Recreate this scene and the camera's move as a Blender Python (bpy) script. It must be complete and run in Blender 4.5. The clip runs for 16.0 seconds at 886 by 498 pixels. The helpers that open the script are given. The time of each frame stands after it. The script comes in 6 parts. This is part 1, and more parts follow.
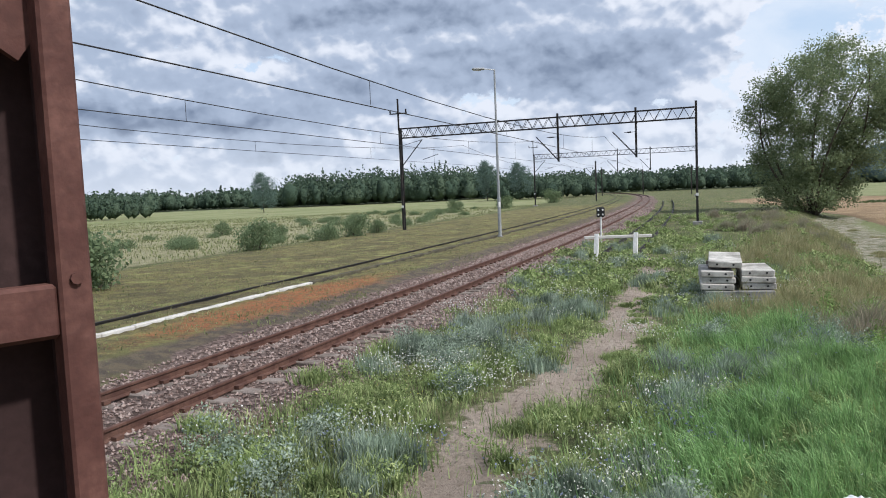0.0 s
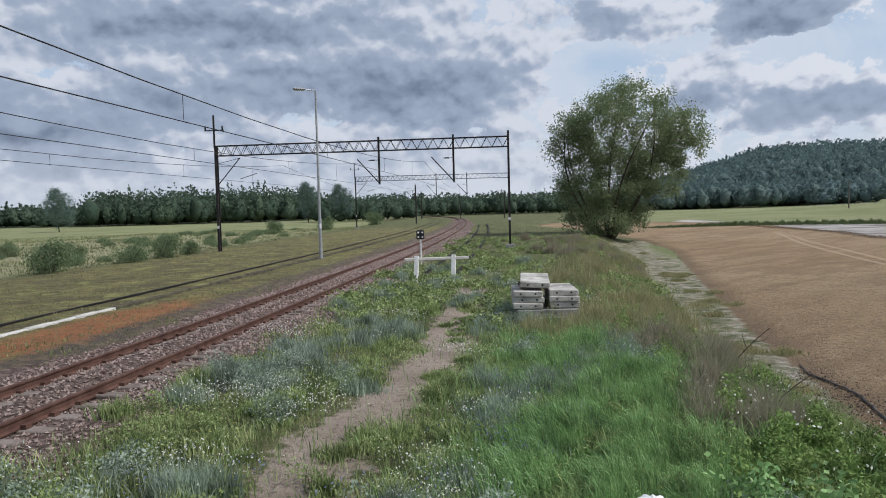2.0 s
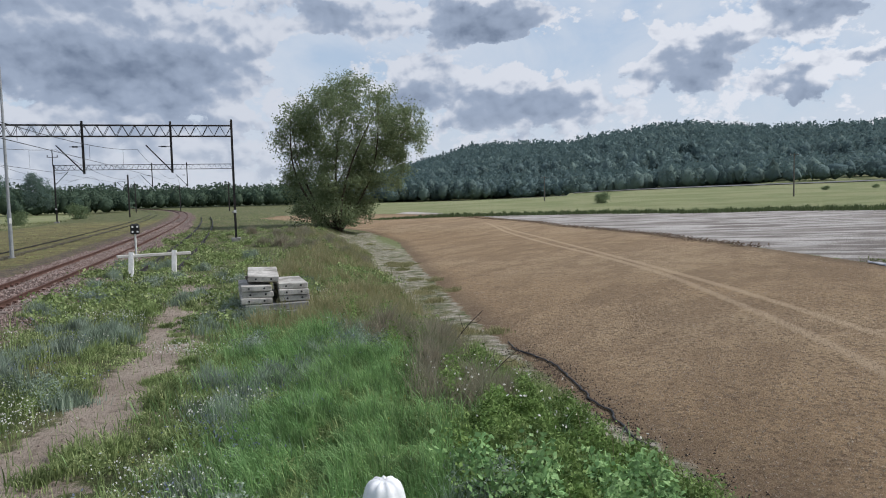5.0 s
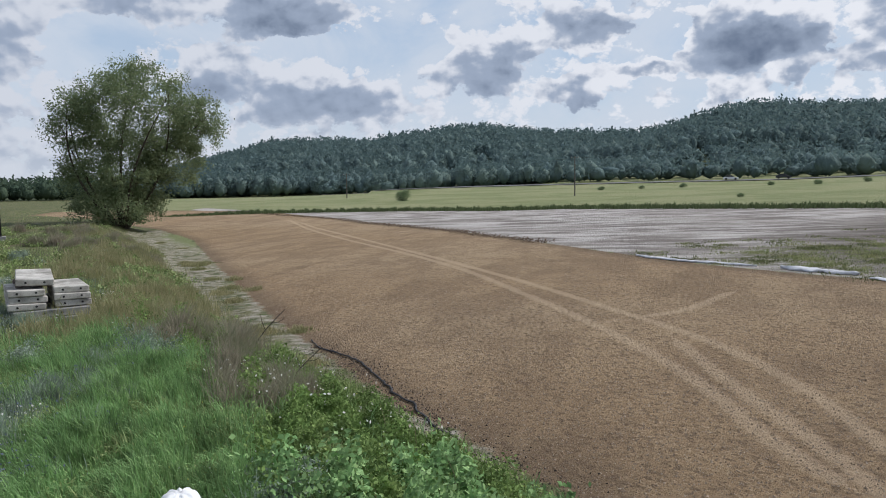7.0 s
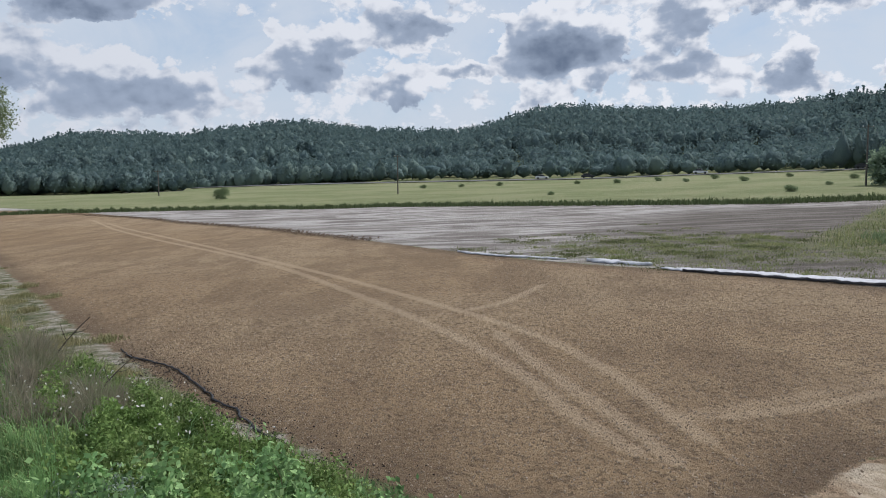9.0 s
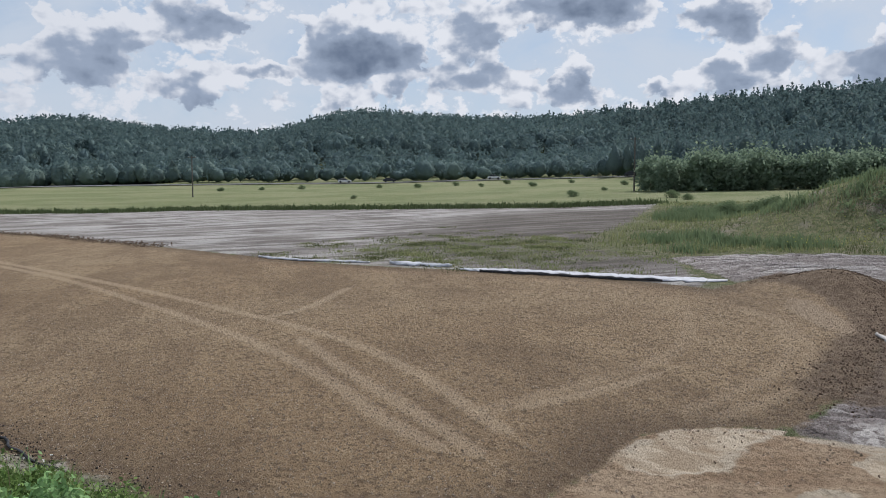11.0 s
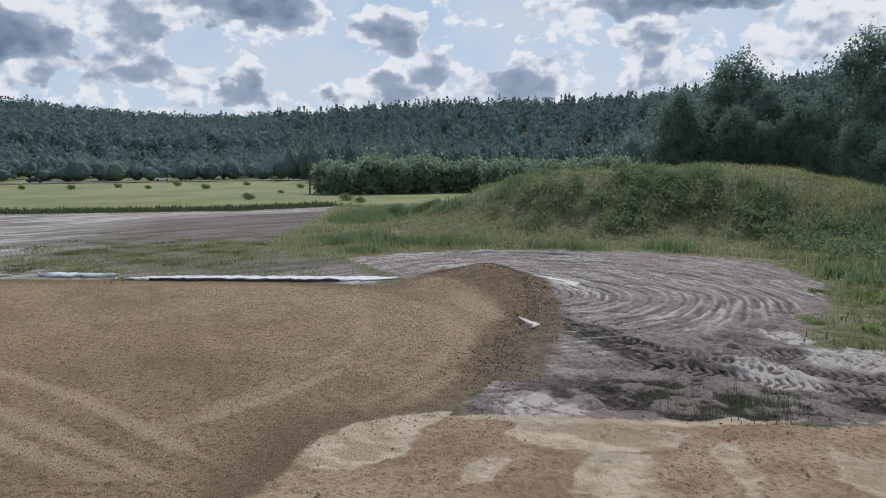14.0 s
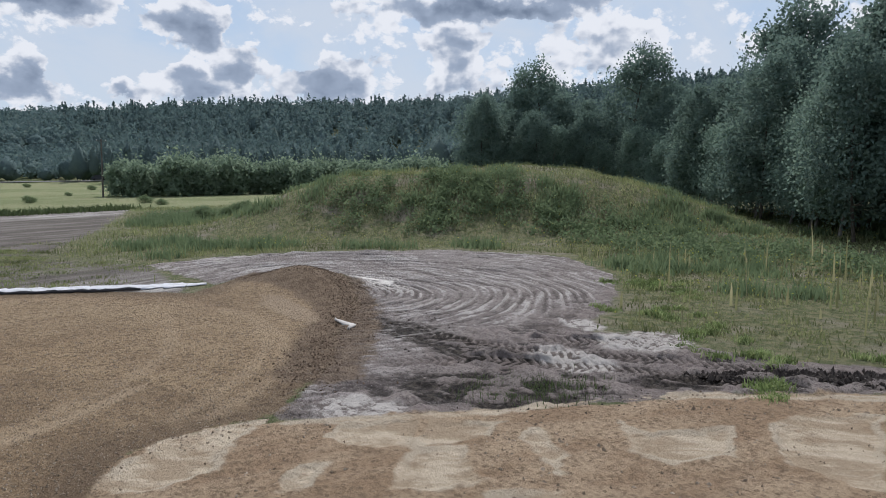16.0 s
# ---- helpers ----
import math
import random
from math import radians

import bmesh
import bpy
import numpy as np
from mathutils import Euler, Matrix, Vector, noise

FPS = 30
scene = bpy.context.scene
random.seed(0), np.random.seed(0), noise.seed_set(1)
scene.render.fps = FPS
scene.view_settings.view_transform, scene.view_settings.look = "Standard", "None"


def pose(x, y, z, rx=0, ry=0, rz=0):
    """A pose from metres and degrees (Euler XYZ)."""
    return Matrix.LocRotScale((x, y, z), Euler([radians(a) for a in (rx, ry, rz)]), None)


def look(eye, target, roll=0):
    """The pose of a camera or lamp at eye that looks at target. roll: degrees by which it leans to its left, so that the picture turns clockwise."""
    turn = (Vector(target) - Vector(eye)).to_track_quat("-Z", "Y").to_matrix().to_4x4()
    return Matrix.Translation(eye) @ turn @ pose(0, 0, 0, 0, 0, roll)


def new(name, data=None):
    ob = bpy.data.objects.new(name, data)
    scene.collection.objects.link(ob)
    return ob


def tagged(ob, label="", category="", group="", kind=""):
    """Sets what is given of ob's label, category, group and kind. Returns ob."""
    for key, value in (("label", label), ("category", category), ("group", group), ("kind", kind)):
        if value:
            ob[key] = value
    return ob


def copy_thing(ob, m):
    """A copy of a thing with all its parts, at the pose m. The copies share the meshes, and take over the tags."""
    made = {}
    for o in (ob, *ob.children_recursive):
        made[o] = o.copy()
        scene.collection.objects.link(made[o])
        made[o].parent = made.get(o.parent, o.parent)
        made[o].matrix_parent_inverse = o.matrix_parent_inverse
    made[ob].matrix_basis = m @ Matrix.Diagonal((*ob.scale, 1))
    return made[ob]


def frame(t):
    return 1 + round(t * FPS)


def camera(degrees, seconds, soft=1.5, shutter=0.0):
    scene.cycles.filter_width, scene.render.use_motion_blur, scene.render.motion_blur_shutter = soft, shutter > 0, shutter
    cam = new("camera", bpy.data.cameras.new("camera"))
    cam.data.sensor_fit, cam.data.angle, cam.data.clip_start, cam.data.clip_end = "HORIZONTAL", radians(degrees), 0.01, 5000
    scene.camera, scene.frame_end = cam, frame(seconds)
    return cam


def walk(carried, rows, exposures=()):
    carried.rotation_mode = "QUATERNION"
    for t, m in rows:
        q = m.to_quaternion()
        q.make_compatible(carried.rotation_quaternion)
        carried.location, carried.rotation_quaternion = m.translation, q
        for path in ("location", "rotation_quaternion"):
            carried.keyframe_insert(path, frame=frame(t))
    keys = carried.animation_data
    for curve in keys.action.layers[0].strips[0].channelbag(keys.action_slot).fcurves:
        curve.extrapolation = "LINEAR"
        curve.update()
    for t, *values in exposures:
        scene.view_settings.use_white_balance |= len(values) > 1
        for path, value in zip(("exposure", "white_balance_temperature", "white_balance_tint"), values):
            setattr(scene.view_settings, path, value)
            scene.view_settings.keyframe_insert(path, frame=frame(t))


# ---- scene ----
# camera: carried, turning on the spot from the railway to the wood
cam = camera(62.84, 16.0, soft=1.0)
walk(cam, [
    (0.0, pose(0, 0, 2.8, 85.57, 2.38, -0.00)),
    (0.5, pose(0, 0, 2.8, 85.89, 2.17, -3.63)),
    (1.0, pose(0, 0, 2.8, 86.22, 1.69, -7.35)),
    (1.5, pose(0, 0, 2.8, 86.56, 1.45, -10.80)),
    (2.0, pose(0, 0, 2.8, 86.83, 1.45, -14.02)),
    (2.5, pose(0, 0, 2.8, 86.94, 1.52, -16.96)),
    (3.0, pose(0, 0, 2.8, 86.82, 1.64, -19.90)),
    (3.5, pose(0, 0, 2.8, 86.52, 1.75, -23.16)),
    (4.0, pose(0, 0, 2.8, 86.20, 1.69, -26.94)),
    (4.5, pose(0, 0, 2.8, 85.93, 1.51, -31.08)),
    (7.0, pose(0, 0, 2.8, 85.23, 0.65, -50.74)),
    (7.5, pose(0, 0, 2.8, 85.13, 0.54, -54.10)),
    (8.0, pose(0, 0, 2.8, 85.02, 0.51, -57.45)),
    (8.5, pose(0, 0, 2.8, 84.95, 0.45, -60.93)),
    (9.0, pose(0, 0, 2.8, 84.94, 0.47, -64.55)),
    (11.5, pose(0, 0, 2.8, 85.26, -0.13, -84.36)),
    (12.0, pose(0, 0, 2.8, 85.35, -0.26, -88.96)),
    (12.5, pose(0, 0, 2.8, 85.41, -0.34, -93.43)),
    (13.0, pose(0, 0, 2.8, 85.43, -0.31, -97.62)),
    (13.5, pose(0, 0, 2.8, 85.42, -0.27, -101.48)),
    (14.0, pose(0, 0, 2.8, 85.44, -0.28, -105.07)),
    (14.5, pose(0, 0, 2.8, 85.50, -0.28, -108.60)),
    (15.0, pose(0, 0, 2.8, 85.55, -0.20, -112.20)),
    (15.5, pose(0, 0, 2.8, 85.56, -0.07, -115.95)),
    (16.0, pose(0, 0, 2.8, 85.51, 0.11, -119.75)),
], exposures=[(0.0, 0.48, 6060, 12), (1.5, 0.2, 6060, 12), (2.5, 0.1, 6060, 12), (5.0, 0.1, 6060, 12), (9.0, 0.08, 6060, 12), (12.5, 0.0, 6020, 12), (16.0, 0.1, 6020, 12)])

# ---- light: broken cloud, sun high to the south behind thin cloud ----
SUN_AZ, SUN_EL = -122.0, 47.0      # degrees from +y, turning left is positive

world = bpy.data.worlds.new("world")
scene.world = world
world.use_nodes = True
wn, wl = world.node_tree.nodes, world.node_tree.links
wn.clear()
sky = wn.new("ShaderNodeTexSky")
sky.sky_type, sky.sun_disc = "NISHITA", False
sky.sun_elevation, sky.sun_rotation = radians(SUN_EL), radians(-SUN_AZ)
def wmath(op, a, b=0.0, c=0.0, clamp=False):
    n = wn.new("ShaderNodeMath")
    n.operation, n.use_clamp = op, clamp
    for s, v in zip(n.inputs, (a, b, c)):
        if hasattr(v, "is_linked"):
            wl.new(v, s)
        else:
            s.default_value = v
    return n.outputs[0]


def wramp(f, lo, hi, a=0.0, b=1.0):
    n = wn.new("ShaderNodeMapRange")
    n.interpolation_type = "SMOOTHSTEP"
    wl.new(f, n.inputs[0])
    for s, v in zip(list(n.inputs)[1:5], (lo, hi, a, b)):
        s.default_value = v
    return n.outputs[0]


def wmix(f, a, b):
    n = wn.new("ShaderNodeMix")
    n.data_type = "RGBA"
    for s, v in zip((n.inputs[0], n.inputs[6], n.inputs[7]), (f, a, b)):
        if hasattr(v, "is_linked"):
            wl.new(v, s)
        else:
            s.default_value = (*v, 1) if isinstance(v, tuple) else v
    return n.outputs[2]


def wnoise(vec, scale, detail, rough, dist=0.0):
    n = wn.new("ShaderNodeTexNoise")
    n.inputs["Scale"].default_value, n.inputs["Detail"].default_value = scale, detail
    n.inputs["Roughness"].default_value, n.inputs["Distortion"].default_value = rough, dist
    wl.new(vec, n.inputs["Vector"])
    return n.outputs[0]


# clouds: bearing and height in degrees, half width and half height, thickness
MASSES = [
    (21.1, 6.6, 14.7, 2.2, 1.0), (2.1, 14.2, 14.7, 2.0, 0.9), (25.0, 11.2, 6.2, 2.0, 0.4), (5.8, 8.9, 7.1, 2.2, 0.45), (12.0, 4.1, 6.7, 1.1, 0.5),
    (-12.0, 10.1, 10.3, 3.3, 1.15), (-1.2, 10.0, 4.9, 1.8, 0.5), (-27.2, 13.6, 4.0, 2.0, 0.7), (-38.4, 13.2, 7.1, 1.9, 1.35), (-62.3, 12.0, 4.2, 1.4, 1.1),
    (-72.4, 10.7, 3.8, 2.9, 1.35), (-76.9, 10.5, 4.2, 2.2, 1.1), (-82.6, 12.1, 3.3, 1.9, 1.0), (-90.4, 13.7, 6.2, 1.8, 1.5), (-100.9, 12.2, 2.3, 1.9, 1.2),
    (-123.6, 14.3, 10.7, 1.3, 1.5), (-132.4, 10.8, 6.7, 2.2, 0.6)]
CUMULUS = [
    (-33.6, 8.7, 3.1, 2.2, 0.9), (-39.2, 7.4, 4.9, 2.2, 0.9), (-44.3, 7.0, 4.2, 1.8, 0.8), (-53.0, 9.0, 4.3, 2.4, 0.95), (-55.9, 10.4, 2.7, 1.8, 0.8),
    (-61.1, 7.4, 2.9, 1.2, 0.8), (-66.5, 8.6, 4.0, 0.7, 0.8), (-71.3, 6.7, 1.9, 1.3, 0.75), (-82.4, 8.5, 5.1, 1.2, 0.85), (-90.2, 8.3, 1.5, 1.9, 1.0),
    (-88.5, 7.0, 2.0, 1.1, 0.9), (-96.3, 7.0, 1.3, 0.7, 0.6), (-101.1, 8.2, 3.1, 1.4, 1.0), (-104.0, 9.7, 1.6, 1.6, 0.85), (-111.6, 8.5, 2.9, 1.9, 0.95),
    (-109.5, 12.4, 1.2, 0.8, 0.5), (-120.5, 11.7, 4.0, 1.5, 0.7), (-121.0, 9.2, 3.1, 2.7, 0.9), (-127.1, 8.6, 4.5, 1.3, 0.4), (-76.4, 7.5, 1.3, 1.1, 0.6)]
GAPS = [
    (18.3, 10.4, 7.1, 1.3, -0.35), (-4.5, 7.4, 3.2, 2.4, -0.45), (24.2, 3.5, 7.1, 1.0, -0.3), (-25.9, 10.6, 3.6, 2.1, -1.3), (-44.1, 10.9, 5.8, 1.3, -1.1),
    (-47.2, 10.8, 3.1, 1.6, -0.8), (-66.9, 11.1, 2.2, 1.8, -0.9), (-79.2, 10.1, 1.1, 2.7, -0.6), (-95.0, 9.7, 4.0, 2.0, -1.0), (-109.0, 11.2, 3.0, 2.0, -0.9),
    (-85.7, 10.6, 2.7, 1.8, -0.6)]
wc = wn.new("ShaderNodeTexCoord")
ws = wn.new("ShaderNodeSeparateXYZ")
wl.new(wc.outputs["Generated"], ws.inputs[0])
w_az = wmath("MULTIPLY", wmath("ARCTAN2", wmath("MULTIPLY", ws.outputs[0], -1.0), ws.outputs[1]), 57.2958)
w_el = wmath("MULTIPLY", wmath("ARCSINE", ws.outputs[2]), 57.2958)
wv = wn.new("ShaderNodeCombineXYZ")
wl.new(w_az, wv.inputs[0])
wl.new(wmath("MULTIPLY", w_el, 1.35), wv.inputs[1])


def wshift(vec, x, y):
    n = wn.new("ShaderNodeVectorMath")
    n.inputs[1].default_value = (x, y, 0.0)
    wl.new(vec, n.inputs[0])
    return n.outputs[0]


def heads(vec, scale, detail):
    """Rounded cauliflower heads, 1 at their middle."""
    n = wn.new("ShaderNodeTexVoronoi")
    n.voronoi_dimensions, n.feature, n.normalize = "2D", "SMOOTH_F1", True
    for k, v in (("Scale", scale), ("Detail", detail), ("Roughness", 0.55), ("Lacunarity", 2.3), ("Smoothness", 0.35)):
        n.inputs[k].default_value = v
    wl.new(vec, n.inputs["Vector"])
    return wmath("SUBTRACT", 1.0, wmath("MULTIPLY", n.outputs["Distance"], 1.7))


# the bearing and height are stirred a little, so that no cloud has a plain outline
j1 = wmath("MULTIPLY", wmath("SUBTRACT", wnoise(wv.outputs[0], 0.25, 5, 0.56), 0.5), 7.0)
j2 = wmath("MULTIPLY", wmath("SUBTRACT", wnoise(wshift(wv.outputs[0], 431.0, 17.0), 0.27, 5, 0.56), 0.5), 4.5)
wp = wn.new("ShaderNodeCombineXYZ")
wl.new(wmath("ADD", w_az, j1), wp.inputs[0])
wl.new(wmath("ADD", w_el, j2), wp.inputs[1])
warp = wn.new("ShaderNodeVectorMath")
wl.new(wv.outputs[0], warp.inputs[0])
jw = wn.new("ShaderNodeCombineXYZ")
wl.new(wmath("MULTIPLY", j1, 0.35), jw.inputs[0])
wl.new(wmath("MULTIPLY", j2, 0.45), jw.inputs[1])
wl.new(jw.outputs[0], warp.inputs[1])
head = heads(warp.outputs[0], 0.42, 5)
broad = heads(warp.outputs[0], 0.42, 1.6)
broad_sun = heads(wshift(warp.outputs[0], -0.25, 0.8), 0.42, 1.6)
puff = wnoise(wv.outputs[0], 0.22, 7, 0.55, 0.1)
roll = wnoise(wv.outputs[0], 0.16, 4, 0.5, 0.3)
roll_sun = wnoise(wshift(wv.outputs[0], -0.3, 1.0), 0.16, 4, 0.5, 0.3)
billow = wnoise(wv.outputs[0], 0.055, 5, 0.55, 0.4)
thick = wmath("MULTIPLY", wmath("SUBTRACT", billow, 0.47), 1.1)
under = wmath("MULTIPLY", thick, 0.0)
for c_az, c_el, c_w, c_h, c_t in MASSES + CUMULUS + GAPS:
    vm = wn.new("ShaderNodeVectorMath")
    vm.operation = "SUBTRACT"
    vm.inputs[1].default_value = (c_az, c_el, 0)
    wl.new(wp.outputs[0], vm.inputs[0])
    vs = wn.new("ShaderNodeVectorMath")
    vs.operation = "MULTIPLY"
    vs.inputs[1].default_value = (1 / c_w, 1 / c_h, 0)
    wl.new(vm.outputs[0], vs.inputs[0])
    vl = wn.new("ShaderNodeVectorMath")
    vl.operation = "LENGTH"
    wl.new(vs.outputs[0], vl.inputs[0])
    w_ = wramp(vl.outputs["Value"], 1.35, 0.0, 0.0, c_t)
    thick = wmath("ADD", thick, w_)
    if c_t > 0:
        vd = wn.new("ShaderNodeVectorMath")
        vd.operation = "DOT_PRODUCT"
        vd.inputs[1].default_value = (0, -1, 0)
        wl.new(vs.outputs[0], vd.inputs[0])
        under = wmath("MULTIPLY_ADD", w_, vd.outputs["Value"], under)
# more cloud to the west than over the fields
thick = wmath("ADD", thick, wramp(w_az, -34.0, 2.0, 0.0, 0.62))
soft = thick
lift = wmath("ADD", wmath("MULTIPLY", wmath("SUBTRACT", head, 0.5), 1.05), wmath("MULTIPLY", wmath("SUBTRACT", puff, 0.5), 1.0))
shade = wmath("ADD", wmath("MULTIPLY", wmath("SUBTRACT", broad_sun, broad), 0.75), wmath("MULTIPLY", wmath("SUBTRACT", roll_sun, roll), 2.6))
thick = wmath("ADD", thick, lift)
cover = wramp(thick, 0.02, 0.24)
dark = wmath("ADD", wmath("ADD", wmath("MULTIPLY", soft, 0.52), wmath("MULTIPLY", under, 0.85)), wmath("ADD", wmath("MULTIPLY", shade, 1.0), wmath("MULTIPLY", thick, 0.28)))
glow = wramp(wmath("ABSOLUTE", wmath("SUBTRACT", w_az, -112.0)), 100.0, 25.0)
white = wmix(glow, (6.3, 6.5, 6.8), (8.1, 8.1, 8.1))
cloud = wmix(wramp(dark, 0.06, 0.70), white, (3.4, 3.95, 4.8))
cloud = wmix(wramp(dark, 0.55, 2.0), cloud, (1.3, 1.68, 2.35))
blue = wmix(wramp(w_el, 0.0, 26.0), (5.4, 6.3, 7.1), (2.9, 4.4, 6.3))
mixed = wmix(0.25, blue, sky.outputs[0])
# thin veil between the clouds
mixed = wmix(wramp(wnoise(wv.outputs[0], 0.09, 6, 0.6, 0.5), 0.3, 0.65, 0.15, 0.8), mixed, (6.2, 6.6, 7.0))
full = wmix(cover, mixed, cloud)
haze = wmix(wramp(w_el, 7.0, 0.0, 0.0, 0.6), full, (6.1, 6.4, 6.7))
bg = wn.new("ShaderNodeBackground")
bg.inputs[1].default_value = 0.095
wout = wn.new("ShaderNodeOutputWorld")
wl.new(haze, bg.inputs[0])
wl.new(bg.outputs[0], wout.inputs[0])

sun = new("sun", bpy.data.lights.new("sun", "SUN"))
sun.data.energy, sun.data.angle, sun.data.color = 3.3, radians(3), (1.0, 0.94, 0.85)
sd = Vector((-math.sin(radians(SUN_AZ)) * math.cos(radians(SUN_EL)), math.cos(radians(SUN_AZ)) * math.cos(radians(SUN_EL)), math.sin(radians(SUN_EL))))
sun.matrix_world = look(sd * 50, (0, 0, 0))

# ---- materials ----
def mat(name, build):
    m = bpy.data.materials.new(name)
    m.use_nodes = True
    nt = m.node_tree
    nt.nodes.clear()
    out = nt.nodes.new("ShaderNodeOutputMaterial")
    bs = nt.nodes.new("ShaderNodeBsdfPrincipled")
    nt.links.new(bs.outputs[0], out.inputs[0])
    build(Nodes(nt, bs))
    return m


class Nodes:
    """Short ways to wire a material."""

    def __init__(self, nt, bs):
        self.nt, self.bs = nt, bs
        self.geo = nt.nodes.new("ShaderNodeNewGeometry")
        self.tex = nt.nodes.new("ShaderNodeTexCoord")

    def link(self, a, b):
        self.nt.links.new(a, b)

    def put(self, socket, v):
        if hasattr(v, "is_linked"):
            self.link(v, socket)
        elif isinstance(v, tuple) and len(v) == 3 and socket.type == "RGBA":
            socket.default_value = (*v, 1)
        else:
            socket.default_value = v

    def noise(self, scale, detail=4, rough=0.55, vec=None, stretch=None, dist=0.0, turn=0.0):
        n = self.nt.nodes.new("ShaderNodeTexNoise")
        n.inputs["Scale"].default_value, n.inputs["Detail"].default_value = scale, detail
        n.inputs["Roughness"].default_value, n.inputs["Distortion"].default_value = rough, dist
        v = vec or self.geo.outputs["Position"]
        if stretch:
            if turn:
                vr = self.nt.nodes.new("ShaderNodeVectorRotate")
                vr.rotation_type = "Z_AXIS"
                vr.inputs["Angle"].default_value = turn
                self.link(v, vr.inputs["Vector"])
                v = vr.outputs[0]
            mp = self.nt.nodes.new("ShaderNodeMapping")
            mp.inputs["Scale"].default_value = stretch
            self.link(v, mp.inputs[0])
            v = mp.outputs[0]
        self.link(v, n.inputs["Vector"])
        return n.outputs[0]

    def voro(self, scale, vec=None, out="Distance", rnd=1.0):
        n = self.nt.nodes.new("ShaderNodeTexVoronoi")
        n.inputs["Scale"].default_value, n.inputs["Randomness"].default_value = scale, rnd
        self.link(vec or self.geo.outputs["Position"], n.inputs["Vector"])
        return n.outputs[out]

    def math(self, op, a, b=0.5, c=0.5, clamp=False):
        n = self.nt.nodes.new("ShaderNodeMath")
        n.operation, n.use_clamp = op, clamp
        for s, v in zip(n.inputs, (a, b, c)):
            self.put(s, v)
        return n.outputs[0]

    def ramp(self, f, lo, hi, a=0.0, b=1.0):
        n = self.nt.nodes.new("ShaderNodeMapRange")
        n.interpolation_type = "SMOOTHSTEP"
        for s, v in zip(n.inputs, (f, lo, hi, a, b)):
            self.put(s, v)
        return n.outputs[0]

    def mix(self, f, a, b, blend="MIX"):
        n = self.nt.nodes.new("ShaderNodeMix")
        n.data_type, n.blend_type = "RGBA", blend
        n.clamp_factor = True
        self.put(n.inputs[0], f)
        self.put(n.inputs[6], a)
        self.put(n.inputs[7], b)
        return n.outputs[2]

    def attr(self, name):
        n = self.nt.nodes.new("ShaderNodeAttribute")
        n.attribute_name = name
        return n.outputs["Fac"]

    def rand(self):
        return self.nt.nodes.new("ShaderNodeObjectInfo").outputs["Random"]

    def island(self):
        return self.geo.outputs["Random Per Island"]

    def bump(self, h, strength, dist):
        n = self.nt.nodes.new("ShaderNodeBump")
        n.inputs["Strength"].default_value, n.inputs["Distance"].default_value = strength, dist
        self.link(h, n.inputs["Height"])
        self.link(n.outputs[0], self.bs.inputs["Normal"])

    def done(self, color, rough=0.9, metal=0.0, spec=0.3):
        self.put(self.bs.inputs["Base Color"], color)
        self.put(self.bs.inputs["Roughness"], rough)
        self.put(self.bs.inputs["Metallic"], metal)
        self.put(self.bs.inputs["Specular IOR Level"], spec)


def two_tone(name, a, b, scale, rough=0.8, metal=0.0, fine=None, bump=0.0, dist=0.01, spec=0.3):
    def build(n):
        big = n.noise(scale, 5)
        c = n.mix(n.ramp(big, 0.35, 0.65), a, b)
        small = n.noise(fine or scale * 9, 3)
        c = n.mix(n.ramp(small, 0.3, 0.7, 0.0, 0.4), c, tuple(v * 0.55 for v in a))
        if bump:
            n.bump(small, bump, dist)
        n.done(c, rough, metal, spec)
    return mat(name, build)


M_STEEL_DARK = two_tone("weathered_dark_steel", (0.018, 0.018, 0.02), (0.045, 0.038, 0.034), 1.5, 0.7, 0.2)
M_GALV = two_tone("galvanised_steel", (0.33, 0.35, 0.36), (0.45, 0.46, 0.47), 2.0, 0.5, 0.5)
M_RAIL = two_tone("rusty_rail", (0.085, 0.042, 0.032), (0.14, 0.075, 0.055), 4.0, 0.75, 0.2)
M_RAILHEAD = two_tone("worn_rail_head", (0.16, 0.115, 0.10), (0.24, 0.19, 0.17), 5.0, 0.5, 0.6)
M_SLEEPER = two_tone("old_sleeper", (0.135, 0.108, 0.092), (0.255, 0.215, 0.19), 3.0, 0.95, 0, 30, 0.5, 0.01)
M_CONC = two_tone("weathered_concrete", (0.46, 0.44, 0.41), (0.60, 0.585, 0.55), 2.5, 0.92, 0, 40, 0.5, 0.01)
M_CONC_DARK = two_tone("damp_concrete", (0.20, 0.20, 0.20), (0.34, 0.33, 0.32), 2.5, 0.92, 0, 40, 0.5, 0.01)
M_WHITE = two_tone("flaking_white_paint", (0.62, 0.62, 0.60), (0.78, 0.78, 0.77), 6.0, 0.7, 0, 40, 0.2, 0.004)
M_BLACK = two_tone("black_enamel", (0.012, 0.012, 0.013), (0.022, 0.022, 0.022), 6.0, 0.5)
M_WIRE = two_tone("tarnished_wire", (0.03, 0.03, 0.032), (0.05, 0.045, 0.04), 3.0, 0.6, 0.4)
M_RUST_PAINT = two_tone("rusty_red_oxide_paint", (0.085, 0.035, 0.028), (0.15, 0.07, 0.055), 7.0, 0.75, 0.1, 45, 0.5, 0.004)
# The same red steel with the recess's shade put into the colour.
M_RUST_SHADE = two_tone("shaded_red_steel", (0.035, 0.018, 0.017), (0.055, 0.03, 0.028), 4.0, 0.85, 0.1, 45, 0.4, 0.004)
M_BARK = two_tone("bark", (0.055, 0.045, 0.035), (0.13, 0.11, 0.085), 5.0, 0.95, 0, 40, 0.8, 0.02)
